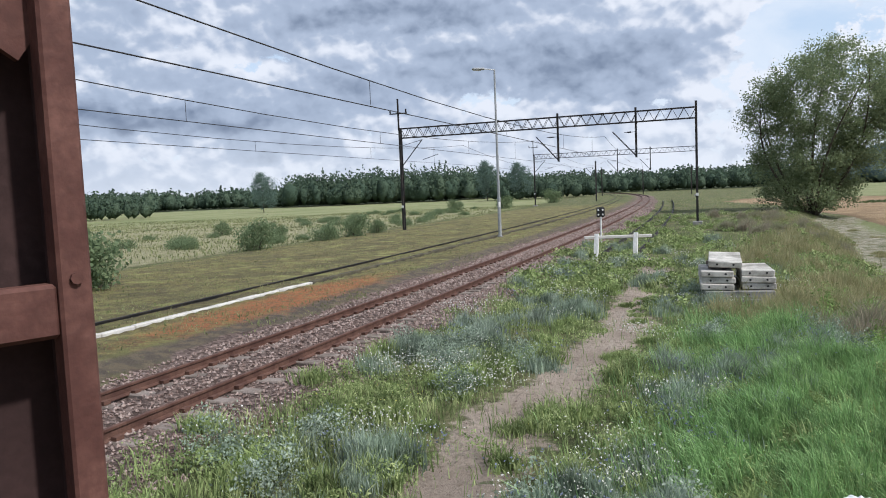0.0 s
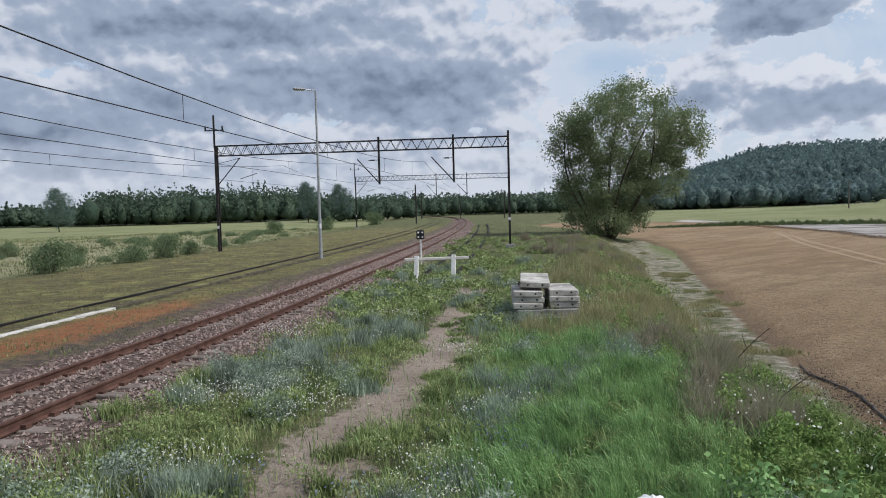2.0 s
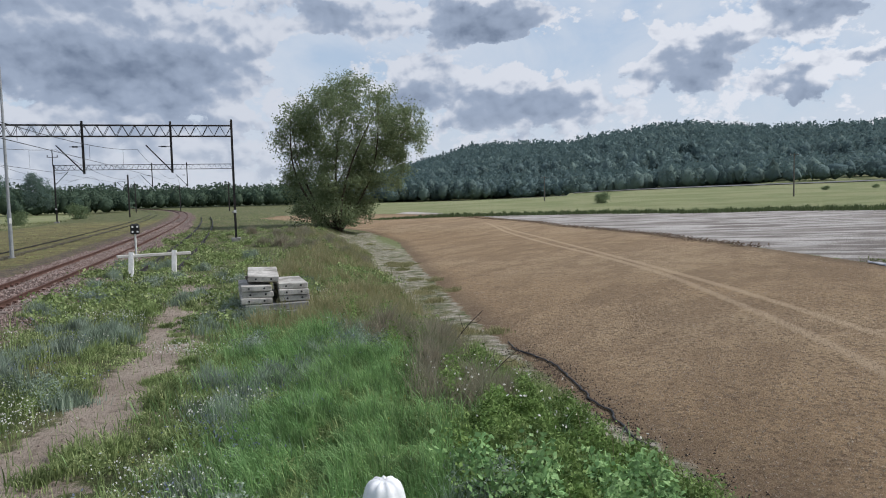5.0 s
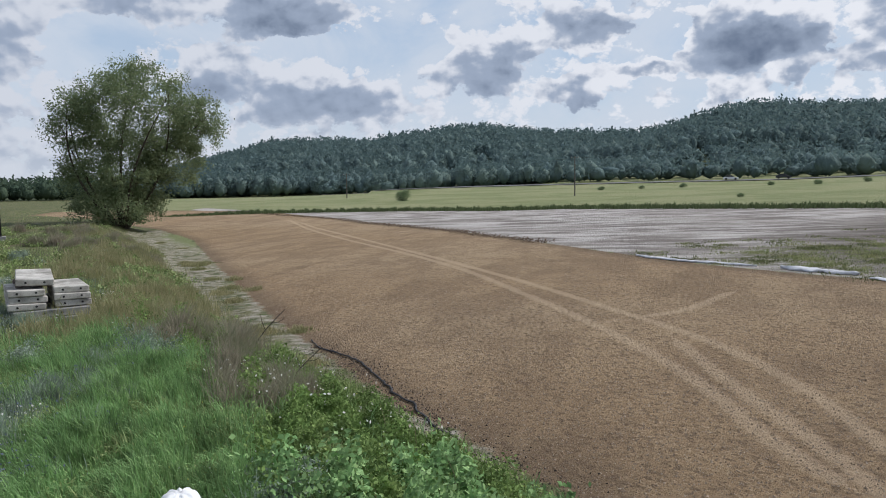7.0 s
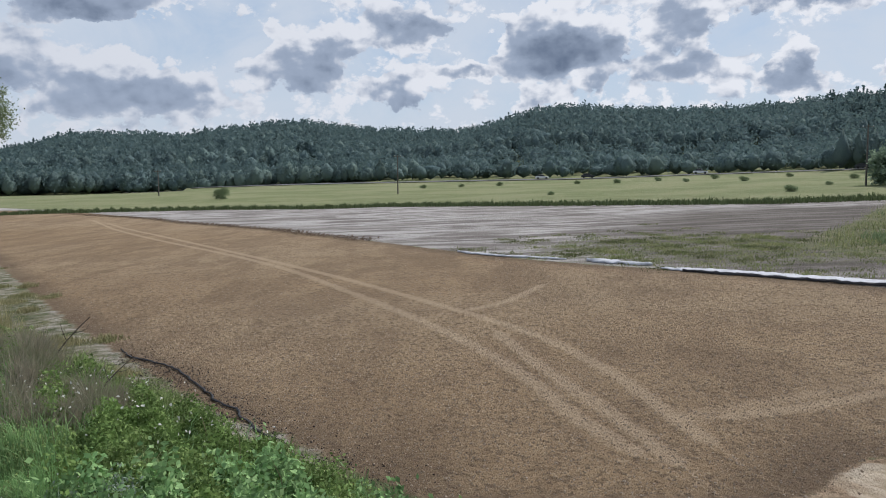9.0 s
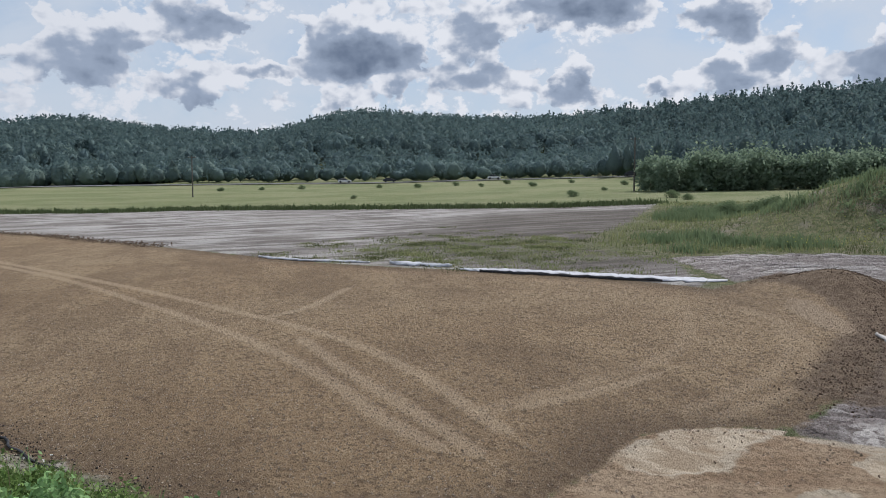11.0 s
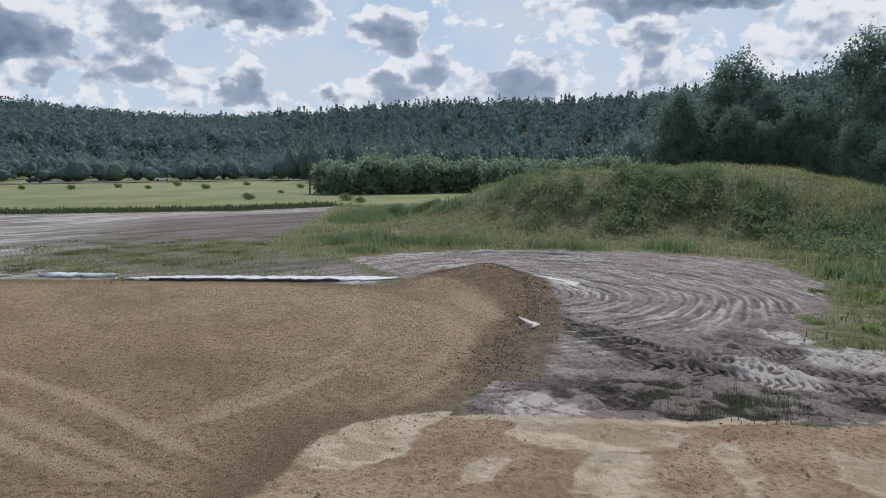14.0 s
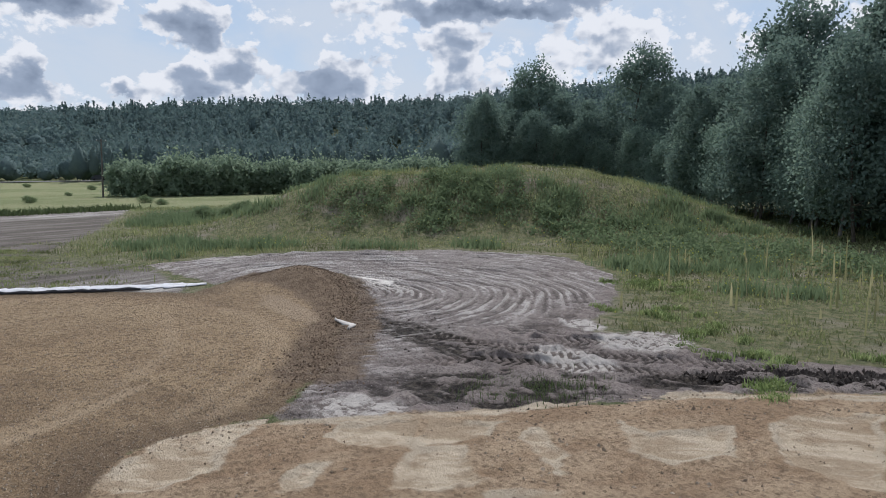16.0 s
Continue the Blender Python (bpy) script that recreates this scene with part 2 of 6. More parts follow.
M_BIRCH = two_tone("birch_bark", (0.30, 0.28, 0.25), (0.16, 0.14, 0.12), 3.0, 0.9, 0, 20, 0.4, 0.01)
M_POLE = two_tone("grey_wood_pole", (0.10, 0.09, 0.08), (0.17, 0.155, 0.14), 3.0, 0.9)
# Mossy slabs, darkened in colour for the shadow gap along the platform edge.
M_EDGE = two_tone("mossy_shadow_concrete", (0.055, 0.048, 0.038), (0.11, 0.10, 0.06), 2.5, 0.95, 0, 40, 0.5, 0.01)


def slab_concrete(n):
    c = n.mix(n.ramp(n.noise(3, 6, 0.65), 0.35, 0.65), (0.34, 0.325, 0.295), (0.56, 0.54, 0.50))
    c = n.mix(n.ramp(n.noise(1.2, 6, 0.7, stretch=(1, 1, 3)), 0.48, 0.66, 0, 0.8), c, (0.17, 0.16, 0.14))
    c = n.mix(n.ramp(n.noise(60, 3), 0.55, 0.75, 0, 0.6), c, (0.14, 0.13, 0.12))
    n.bump(n.noise(25, 5, 0.7), 0.7, 0.02)
    n.done(c, 0.95, 0, 0.2)


M_SLAB = mat("stained_concrete", slab_concrete)

# ---- plan: the railway's centre line, and the ground ----
def lerp(x, pts):
    return np.interp(x, [p[0] for p in pts], [p[1] for p in pts])


# main track: runs up from the south-west, bending slowly to the left
_s = np.arange(-60, 700, 1.0)
_th = np.radians(21.2 - 0.038 * _s - 0.05 * np.maximum(0, _s - 165))
_cx, _cy = np.cumsum(np.sin(_th)), np.cumsum(np.cos(_th))
_cx, _cy = _cx - _cx[60] - 4.63, _cy - _cy[60] + 10.44


def track(s, left=0.0):
    """Place beside the main track: s metres along it, left of its centre line; with its heading."""
    th = np.interp(s, _s, _th)
    return np.interp(s, _s, _cx) - left * np.cos(th), np.interp(s, _s, _cy) + left * np.sin(th), th


def lateral(x, y):
    th = np.interp(y, _cy, _th)
    return (np.interp(y, _cy, _cx) - x) * np.cos(th)


def inside(x, y, poly):
    """Signed distance to a polygon's edge, positive inside."""
    d = np.full(x.shape, 1e9)
    hit = np.zeros(x.shape, bool)
    for (ax, ay), (bx, by) in zip(poly, poly[1:] + poly[:1]):
        ux, uy = bx - ax, by - ay
        k = np.clip(((x - ax) * ux + (y - ay) * uy) / (ux * ux + uy * uy), 0, 1)
        d = np.minimum(d, np.hypot(x - ax - k * ux, y - ay - k * uy))
        c = ((ay > y) != (by > y)) & (x < (bx - ax) * (y - ay) / (by - ay if by != ay else 1e-9) + ax)
        hit ^= c
    return np.where(hit, d, -d)


def line_dist(x, y, pts):
    d = np.full(x.shape, 1e9)
    for (ax, ay), (bx, by) in zip(pts, pts[1:]):
        ux, uy = bx - ax, by - ay
        k = np.clip(((x - ax) * ux + (y - ay) * uy) / (ux * ux + uy * uy), 0, 1)
        d = np.minimum(d, np.hypot(x - ax - k * ux, y - ay - k * uy))
    return d


def rounded(pts, times=3):
    """Cuts the corners of a line until it bends smoothly."""
    for _ in range(times):
        new_ = [pts[0]]
        for a, b in zip(pts, pts[1:]):
            new_ += [tuple(0.75 * p + 0.25 * q for p, q in zip(a, b)), tuple(0.25 * p + 0.75 * q for p, q in zip(a, b))]
        pts = new_ + [pts[-1]]
    return pts


def step(d, w):
    k = np.clip(d / w * 0.5 + 0.5, 0, 1)
    return k * k * (3 - 2 * k)


# the bank's foot, east of the verge (y, x)
FOOT = [(-60, 5), (-8, 3.5), (0, 5.2), (3, 6.6), (5, 7.7), (9.8, 9.6), (13, 10.9), (17.3, 11.8), (21.3, 13.5), (28.9, 17.4), (44.5, 25.2), (66, 34), (78, 41.5), (95, 46), (130, 49), (165, 70), (400, 190)]
GRAVEL = [(62, 150), (52, 136), (49.5, 115), (47, 96), (43.5, 78), (37, 60), (25.7, 39.7), (18.8, 27), (14.2, 18.4), (11.6, 13), (9.6, 8.8), (8.8, 6.3), (8.2, 4.8), (7.5, 3), (8.5, .5), (9.9, -.5), (11.2, -1.1), (11.7, -2.6), (11.7, -3.4), (12.8, -4.3), (14.4, -5.5), (17.4, -6.8), (19.6, -8.4), (24.3, -9.8), (27.6, -9.9), (27.4, -7.4), (26, -5.6), (24.9, -4.6), (26.8, -2), (29, 2.4), (30.4, 7.2), (32, 11.1), (35.2, 16.7), (40.2, 24.6), (49.3, 39.4), (63.1, 68.7), (73.5, 97.6), (72.7, 119.7)]
SAND = [(7.5, 3), (8.5, .5), (9.9, -.5), (11.2, -1.1), (11.7, -2.6), (10.9, -4.3), (10.4, -5.7), (9.9, -6.9), (9.2, -8.8), (8.8, -10.5), (7.1, -13.1), (5, -20), (-8, -24), (-6, -4), (3, 0)]
ARCS = [[(21.7, -3.3), (17.8, -2.9), (15.3, -1.8), (13.5, 0.0), (12.1, 1.5)], [(20.5, -5.3), (17.2, -5.0), (14.7, -4.0), (12.3, -1.9)], [(22.3, -4.5), (19.2, -5.5), (16.4, -5.2), (13.7, -4.1), (12.1, -2.4)]]
TREADS = [[(12.8, -8.2), (10.6, -10.2), (8.1, -12.0)], [(13.2, -9.0), (11.2, -11.0), (8.6, -12.9)], [(13.5, -10.4), (12.2, -12.0), (10.8, -13.6)], [(14.4, -5.5), (13.6, -6.7), (12.9, -8.0)], [(16.6, -7.9), (13.6, -9.1), (11.9, -9.9)]]
MUD = [(11.7, -3.4), (12.8, -4.3), (14.4, -5.5), (17.4, -6.8), (19.6, -8.4), (24.3, -9.8), (27.6, -9.9), (27.4, -7.4), (26.2, -5.6), (33.2, -4.3), (34.4, -7.9), (33.6, -13.3), (30.9, -18.2), (25.7, -21.1), (20.1, -18.9), (16, -14.9), (13.9, -11.9), (11.6, -12.9), (9.4, -13.6), (7.5, -15.5), (7.1, -13.1), (8.8, -10.5), (9.2, -8.8), (9.9, -6.9), (10.4, -5.7), (10.9, -4.3)]
GREY = [(72.7, 119.7), (73.5, 97.6), (63.1, 68.7), (49.3, 39.4), (40.2, 24.6), (35.2, 16.7), (32, 11.1), (30.4, 7.2), (29, 2.4), (26.8, -2), (24.9, -4.6), (33.2, -4.3), (38.5, 0.2), (53.4, -3.9), (81.8, -9.2), (76.7, .4), (79.3, 18.6), (85, 47.6), (80, 73), (74, 99), (80, 125)]
HILL = [(-180, 9), (-150, 8.0), (-130, 7.2), (-120, 6.3), (-107, 5.9), (-95, 5.1), (-87.5, 4.7), (-80, 4.9), (-72.5, 5.4), (-66, 4.4), (-59.4, 4.5), (-53.7, 5.2), (-45, 4.1), (-37.6, 3.9), (-30, 1.6), (-20, 0.6), (-10, 0.7), (0, 0.3), (20, 0.2), (180, 0.2)]
WHEELS = [[(60, 75), (42.2, 47.1), (29.1, 23.5), (21.2, 13.2), (16.8, 7.8), (13.8, 4.8), (11.5, 3.1), (10.4, 1.9)],
          [(57, 69), (38.9, 38.9), (26.7, 19.0), (20.0, 9.3), (17.1, 5.4), (14.0, 2.8), (12.5, 1.9), (11.2, 1.0)],
          [(19.9, 8.6), (21.3, 7.9), (24.8, 7.9)], [(17.1, 6.6), (14.3, 4.6), (11.7, 2.4), (10.2, 1.3)], [(12.4, 0.7), (13.4, -0.6), (14.5, -1.6)]]
# places in the sand scraped pale and smooth
SCRAPES = [[(10.1, -0.5), (11.5, -1.7), (11.6, -3.2), (10.7, -2.4), (9.8, -2.0), (9.6, -1.1)], [(8.7, -2.5), (9.5, -3.1), (9.3, -3.5), (8.8, -3.1)],
           [(9.3, -4.7), (8.9, -5.5), (7.8, -5.0), (7.7, -4.5), (8.1, -3.8)], [(10.3, -3.8), (10.6, -4.3), (10.2, -5.4), (9.4, -4.7), (9.5, -4.1)],
           [(9.2, -4.8), (10.0, -5.5), (9.4, -6.5), (9.0, -5.6)], [(8.8, -6.3), (8.9, -6.8), (7.8, -6.5), (7.4, -6.0)],
           [(8.5, -8.1), (7.8, -8.1), (7.4, -9.4), (6.6, -8.5), (6.8, -7.5), (7.5, -7.4)], [(6.9, -9.7), (7.2, -10.6), (6.5, -11.9), (4.9, -9.2), (5.3, -8.9), (6.0, -8.8)],
           [(7.4, -4.8), (6.9, -5.7), (6.7, -5.6), (7.2, -4.7)]]
PATH = [(-1.5, 5.5), (-0.4, 7.4), (0.4, 8.8), (0.8, 10.1), (1.7, 11.3), (2.6, 13.3), (3.9, 16.0), (5.3, 20.0), (7.3, 25.4), (9, 31)]


def wob(x, y, s, k):
    """A soft random swell, from sums of sines."""
    return (np.sin(x * s + k) * np.cos(y * s * 1.13 + 2 * k) + 0.6 * np.sin(x * s * 2.3 - y * s * 1.7 + 3 * k) + 0.35 * np.sin(y * s * 4.1 + x * s * 3.3 + k)) / 2


def height(x, y):
    x, y = np.asarray(x, float), np.asarray(y, float)
    l = lateral(x, y)
    r = np.hypot(x, y)
    az = np.degrees(np.arctan2(-x, y))
    # railway land
    rail = -0.42 + 0.04 * wob(x, y, 0.8, 1)
    rail = rail + 0.22 * step(2.6 - np.abs(l), 0.9) * (l < 0) + 0.22 * step(l + 0.4, 0.6) * (l < 60)
    rail = rail + 0.16 * step(l - 1.9, 0.5) * step(4.9 - l, 0.12) - 0.30 * step(l - 19, 4)
    # the fields: a plane that rises to the south-east
    field = -1.3 + 0.0268 * np.clip(x, -40, 420) - 0.022 * np.clip(y, -120, 60)
    far = step(r - 120, 120)
    field = field + 0.05 * wob(x, y, 0.35, 2) * far
    field = field + 0.03 * wob(x, y, 1.1, 5) * step(inside(x, y, MUD) + 1, 1) + 0.02 * wob(x, y, 2.6, 3) * step(inside(x, y, MUD), 1)
    field = field + 0.65 * np.exp(-((x - 24.6) / 2.3) ** 2 - ((y + 8.3) / 1.5) ** 2)
    field = field + 3.9 * np.exp(-((x * 0.86 - y * 0.51 - 52) / 9.5) ** 4 - ((x * 0.51 + y * 0.86 + 1.5) / 15) ** 4) * (1 + 0.1 * wob(x, y, 0.3, 4))
    field = field + 0.9 * step(r - 225, 8) * (1 - step(r - 245, 6)) * (az < -45) * (az > -112)
    e = np.interp(az, [p[0] for p in HILL], [p[1] for p in HILL])
    hill = np.clip(np.tan(np.radians(e)) * 640 - 10, 0, 99) * step(r - 500, 190) * (1 + 0.05 * wob(x, y, 0.02, 6))
    bank = step(x - (lerp(y, FOOT) - 1.6), 2.4)
    bank = np.where(y > 140, np.maximum(bank * (1 - step(y - 200, 60)), 0), bank)
    return rail * (1 - bank) + field * bank + hill


def vnoise(x, y, k):
    """Smooth random values from a lattice, about -1 to 1."""
    i, j = np.floor(x), np.floor(y)
    u, v = x - i, y - j
    u, v = u * u * (3 - 2 * u), v * v * (3 - 2 * v)

    def at(a, b):
        q = np.sin(a * 127.1 + b * 311.7 + k * 74.7) * 43758.5453
        return (q - np.floor(q)) * 2 - 1
    return (at(i, j) * (1 - u) + at(i + 1, j) * u) * (1 - v) + (at(i, j + 1) * (1 - u) + at(i + 1, j + 1) * u) * v


def along_line(x, y, pts):
    """How far along a line, and how far beside it."""
    best, s_at, side = np.full(x.shape, 1e9), np.zeros(x.shape), np.zeros(x.shape)
    run = 0.0
    for (ax, ay), (bx, by) in zip(pts, pts[1:]):
        ux, uy = bx - ax, by - ay
        q = math.hypot(ux, uy)
        k = np.clip(((x - ax) * ux + (y - ay) * uy) / (q * q), 0, 1)
        d = np.hypot(x - ax - k * ux, y - ay - k * uy)
        m = d < best
        best, s_at, side = np.where(m, d, best), np.where(m, run + k * q, s_at), np.where(m, ((x - ax) * uy - (y - ay) * ux) / q, side)
        run += q
    return s_at, side, best


def turning(x, y):
    """Distance from the middle of the ring that wheels have turned in the mud."""
    return np.hypot((x - 21.8) / 1.12, y + 8.9)


def combed(x, y):
    return step(x - 14.6 + 0.45 * (y + 9) + 0.8 * vnoise(x * 0.8, y * 0.8, 3), 1.0)


def ruts(x, y):
    """Relief of the churned mud in metres: rings of wheel ridges, tyre lugs and clods."""
    k, ring = combed(x, y), turning(x, y)
    slow = vnoise(x * 0.35, y * 0.35, 1)
    h = (0.032 * np.sin(19 * ring + 5 * slow + 1.6 * vnoise(x, y, 2)) + 0.022 * np.sin(6.3 * ring + 6 * slow) + 0.026 * np.sin(33 * ring + 7 * slow + 1.5 * vnoise(x * 1.5, y * 1.5, 4))) * (0.7 + 0.45 * vnoise(x * 0.5, y * 0.5, 5)) * k
    h = h + 0.016 * vnoise(x * 4, y * 4, 6) + 0.014 * vnoise(x * 10, y * 10, 7)
    wet = 0.055 * vnoise(x * 1.6, y * 1.6, 8) + 0.05 * vnoise(x * 4.2, y * 4.2, 9) + 0.025 * vnoise(x * 9, y * 9, 10)
    for i, ln in enumerate(TREADS):
        s_, side, d = along_line(x, y, ln)
        m = step(0.33 - d, 0.06)
        lug = np.sin(2 * np.pi * (s_ + 0.6 * np.abs(side)) / 0.2)
        wet = wet * (1 - 0.8 * m) + m * (0.05 * lug - 0.02 + 0.012 * vnoise(x * 7, y * 7, 30)) + 0.05 * np.exp(-((d - 0.42) / 0.09) ** 2)
    return h + wet * (1 - k)


def scrape_at(x, y):
    pale = np.full(x.shape, -9.0)
    for pg in SCRAPES:
        pale = np.maximum(pale, inside(x, y, pg))
    return pale + 0.10 * vnoise(x * 2.2, y * 2.2, 21) + 0.06 * vnoise(x * 6, y * 6, 22)


def sand_relief(x, y):
    """Shallow scrapes with pushed-up rims, trodden lumps between."""
    p = scrape_at(x, y)
    h = 0.03 * np.exp(-(p / 0.09) ** 2) - 0.025 * step(p, 0.1)
    lumps = 0.016 * vnoise(x * 3, y * 3, 23) + 0.012 * vnoise(x * 8, y * 8, 24) + 0.006 * vnoise(x * 16, y * 16, 25)
    return h + lumps * (1 - 0.75 * step(p, 0.1))


def ground(x, y):
    return float(height(np.array([x]), np.array([y]))[0])


def from_arrays(name, co, faces, material, smooth=False):
    me = bpy.data.meshes.new(name)
    co, faces = np.asarray(co, np.float32), np.asarray(faces, np.int32)
    me.vertices.add(len(co))
    me.vertices.foreach_set("co", co.ravel())
    k = faces.shape[1]
    me.loops.add(faces.size)
    me.loops.foreach_set("vertex_index", faces.ravel())
    me.polygons.add(len(faces))
    me.polygons.foreach_set("loop_start", np.arange(0, faces.size, k, dtype=np.int32))
    me.update(calc_edges=True)
    me.polygons.foreach_set("use_smooth", np.full(len(faces), smooth))
    me.materials.append(material)
    me.validate()
    return me


def ground_material(n):
    edge = n.math("SUBTRACT", n.noise(1.6, 6, 0.65), 0.5)

    def zone(name, lo=0.35, hi=0.65):
        return n.ramp(n.math("ADD", n.attr(name), n.math("MULTIPLY", edge, 0.9)), lo, hi)

    def area(name, ragged=1.0, soft=0.12):
        """From a signed distance in metres, with a ragged edge."""
        return n.ramp(n.math("ADD", n.attr(name), n.math("MULTIPLY", edge, ragged)), -soft, soft)
    big, mid, fine, grit = n.noise(0.06, 5), n.noise(0.7, 5), n.noise(9, 4), n.noise(45, 3, 0.7)
    tuft = n.noise(3.2, 5, 0.65)
    # verge
    grass = n.mix(n.ramp(mid, 0.35, 0.65), (0.09, 0.115, 0.045), (0.18, 0.175, 0.09))
    grass = n.mix(n.ramp(tuft, 0.4, 0.65, 0, 0.7), grass, (0.055, 0.062, 0.03))
    grass = n.mix(n.ramp(n.noise(1.1, 6, 0.7), 0.55, 0.66, 0, 0.7), grass, (0.22, 0.18, 0.135))
    # meadow and far field
    field = n.mix(n.ramp(big, 0.4, 0.6), (0.175, 0.20, 0.092), (0.235, 0.245, 0.128))
    field = n.mix(n.ramp(n.noise(0.35, 5, 0.6, stretch=(0.5, 1.6, 1)), 0.45, 0.7, 0, 0.5), field, (0.26, 0.25, 0.14))
    c = n.mix(zone("meadow"), grass, field)
    rough_ = n.mix(n.ramp(tuft, 0.4, 0.62), (0.105, 0.12, 0.055), (0.20, 0.19, 0.105))
    c = n.mix(zone("rough"), c, n.mix(n.ramp(n.noise(0.5, 5, 0.65), 0.5, 0.68), rough_, (0.24, 0.215, 0.16)))
    dry = n.mix(n.ramp(tuft, 0.35, 0.65), (0.20, 0.20, 0.11), (0.33, 0.305, 0.19))
    c = n.mix(zone("dry"), c, dry)
    # moss on the old platform
    moss = n.mix(n.ramp(mid, 0.3, 0.7), (0.165, 0.165, 0.068), (0.225, 0.19, 0.085))
    moss = n.mix(n.ramp(tuft, 0.45, 0.56, 0, 0.95), moss, (0.115, 0.092, 0.056))
    moss = n.mix(n.ramp(fine, 0.5, 0.7, 0, 0.7), moss, (0.25, 0.265, 0.10))
    moss = n.mix(n.ramp(n.noise(0.3, 6, 0.65), 0.46, 0.6, 0, 0.7), moss, (0.10, 0.088, 0.052))
    moss = n.mix(n.ramp(n.noise(0.8, 5, 0.7), 0.54, 0.64, 0, 0.7), moss, (0.30, 0.305, 0.115))
    c = n.mix(zone("moss"), c, moss)
    c = n.mix(zone("soil", 0.3, 0.7), c, n.mix(n.ramp(tuft, 0.4, 0.6), (0.10, 0.085, 0.07), (0.16, 0.13, 0.09)))
    c = n.mix(n.math("MULTIPLY", zone("orange", 0.3, 0.75), n.ramp(fine, 0.3, 0.6)), c, (0.33, 0.135, 0.065))
    # trodden path
    path = n.mix(n.ramp(mid, 0.35, 0.65), (0.30, 0.245, 0.20), (0.40, 0.335, 0.275))
    path = n.mix(n.ramp(fine, 0.5, 0.7, 0, 0.7), path, (0.20, 0.16, 0.12))
    worn = n.math("ADD", n.attr("path"), n.math("MULTIPLY", n.math("SUBTRACT", n.noise(2.6, 6, 0.7), 0.5), 1.6))
    c = n.mix(n.ramp(worn, 0.1, -0.12), c, path)
    # ballast bed
    bed = n.mix(n.ramp(n.voro(16, out="Color"), 0.2, 0.8), (0.085, 0.06, 0.052), (0.22, 0.165, 0.145))
    c = n.mix(zone("ballast"), c, bed)
    # bare grey ground
    lng = n.noise(0.6, 6, 0.68, stretch=(0.22, 1.1, 1), turn=1.13)
    grey = n.mix(n.ramp(lng, 0.42, 0.57), (0.19, 0.168, 0.152), (0.52, 0.49, 0.46))
    grey = n.mix(n.ramp(n.noise(0.09, 5, 0.6), 0.46, 0.62, 0, 0.5), grey, (0.27, 0.245, 0.22))
    grey = n.mix(n.ramp(fine, 0.45, 0.7, 0, 0.6), grey, (0.14, 0.12, 0.105))
    dark_soil = n.mix(n.ramp(lng, 0.4, 0.65), (0.12, 0.105, 0.09), (0.23, 0.205, 0.185))
    grey = n.mix(n.ramp(n.attr("damp"), 0.2, 0.8), grey, dark_soil)
    c = n.mix(area("bare", 1.6, 0.2), c, grey)
    verge_bare = n.mix(n.ramp(n.noise(1.4, 6, 0.7, stretch=(0.6, 1.5, 1), turn=1.1), 0.40, 0.56), (0.44, 0.40, 0.345), (0.235, 0.22, 0.15))
    c = n.mix(n.math("MULTIPLY", zone("strip", 0.3, 0.6), n.ramp(n.noise(1.7, 6, 0.7), 0.40, 0.54)), c, n.mix(n.ramp(fine, 0.5, 0.7, 0, 0.6), verge_bare, (0.22, 0.19, 0.15)))
    weeds = n.mix(n.ramp(fine, 0.45, 0.6), (0.15, 0.14, 0.10), (0.15, 0.17, 0.07))
    c = n.mix(n.math("MULTIPLY", zone("weeds"), n.ramp(n.noise(2.2, 4), 0.40, 0.56)), c, weeds)
    # churned mud: paler on the ridges, darker in the hollows
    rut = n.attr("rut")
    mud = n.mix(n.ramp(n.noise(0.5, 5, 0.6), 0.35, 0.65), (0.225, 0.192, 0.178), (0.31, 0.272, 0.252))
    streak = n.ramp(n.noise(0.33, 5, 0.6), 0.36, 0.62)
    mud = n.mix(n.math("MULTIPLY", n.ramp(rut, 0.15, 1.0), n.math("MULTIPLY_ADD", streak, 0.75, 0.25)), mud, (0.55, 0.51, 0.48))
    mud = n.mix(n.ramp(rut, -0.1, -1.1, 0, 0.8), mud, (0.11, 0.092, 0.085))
    clod = n.noise(14, 5, 0.75)
    mud = n.mix(n.ramp(clod, 0.5, 0.62, 0, 0.6), mud, (0.085, 0.073, 0.068))
    mud = n.mix(n.ramp(clod, 0.46, 0.36, 0, 0.5), mud, (0.36, 0.335, 0.32))
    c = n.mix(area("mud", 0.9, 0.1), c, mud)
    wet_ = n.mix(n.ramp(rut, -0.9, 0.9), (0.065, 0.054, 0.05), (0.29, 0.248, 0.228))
    wet_ = n.mix(n.ramp(clod, 0.5, 0.6, 0, 0.7), wet_, (0.05, 0.043, 0.04))
    wet_ = n.mix(n.ramp(clod, 0.45, 0.36, 0, 0.6), wet_, (0.34, 0.305, 0.29))
    wet_ = n.mix(n.ramp(n.noise(0.9, 5, 0.65), 0.4, 0.62, 0, 0.55), wet_, (0.27, 0.222, 0.205))
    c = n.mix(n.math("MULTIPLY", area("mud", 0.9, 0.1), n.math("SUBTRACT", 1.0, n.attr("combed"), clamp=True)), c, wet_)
    cake = n.mix(n.ramp(n.math("ADD", n.noise(4.5, 6, 0.7, dist=0.6), n.math("MULTIPLY", rut, -0.12)), 0.44, 0.60), (0.55, 0.51, 0.475), (0.19, 0.16, 0.145))
    c = n.mix(zone("cake", 0.35, 0.6), c, cake)
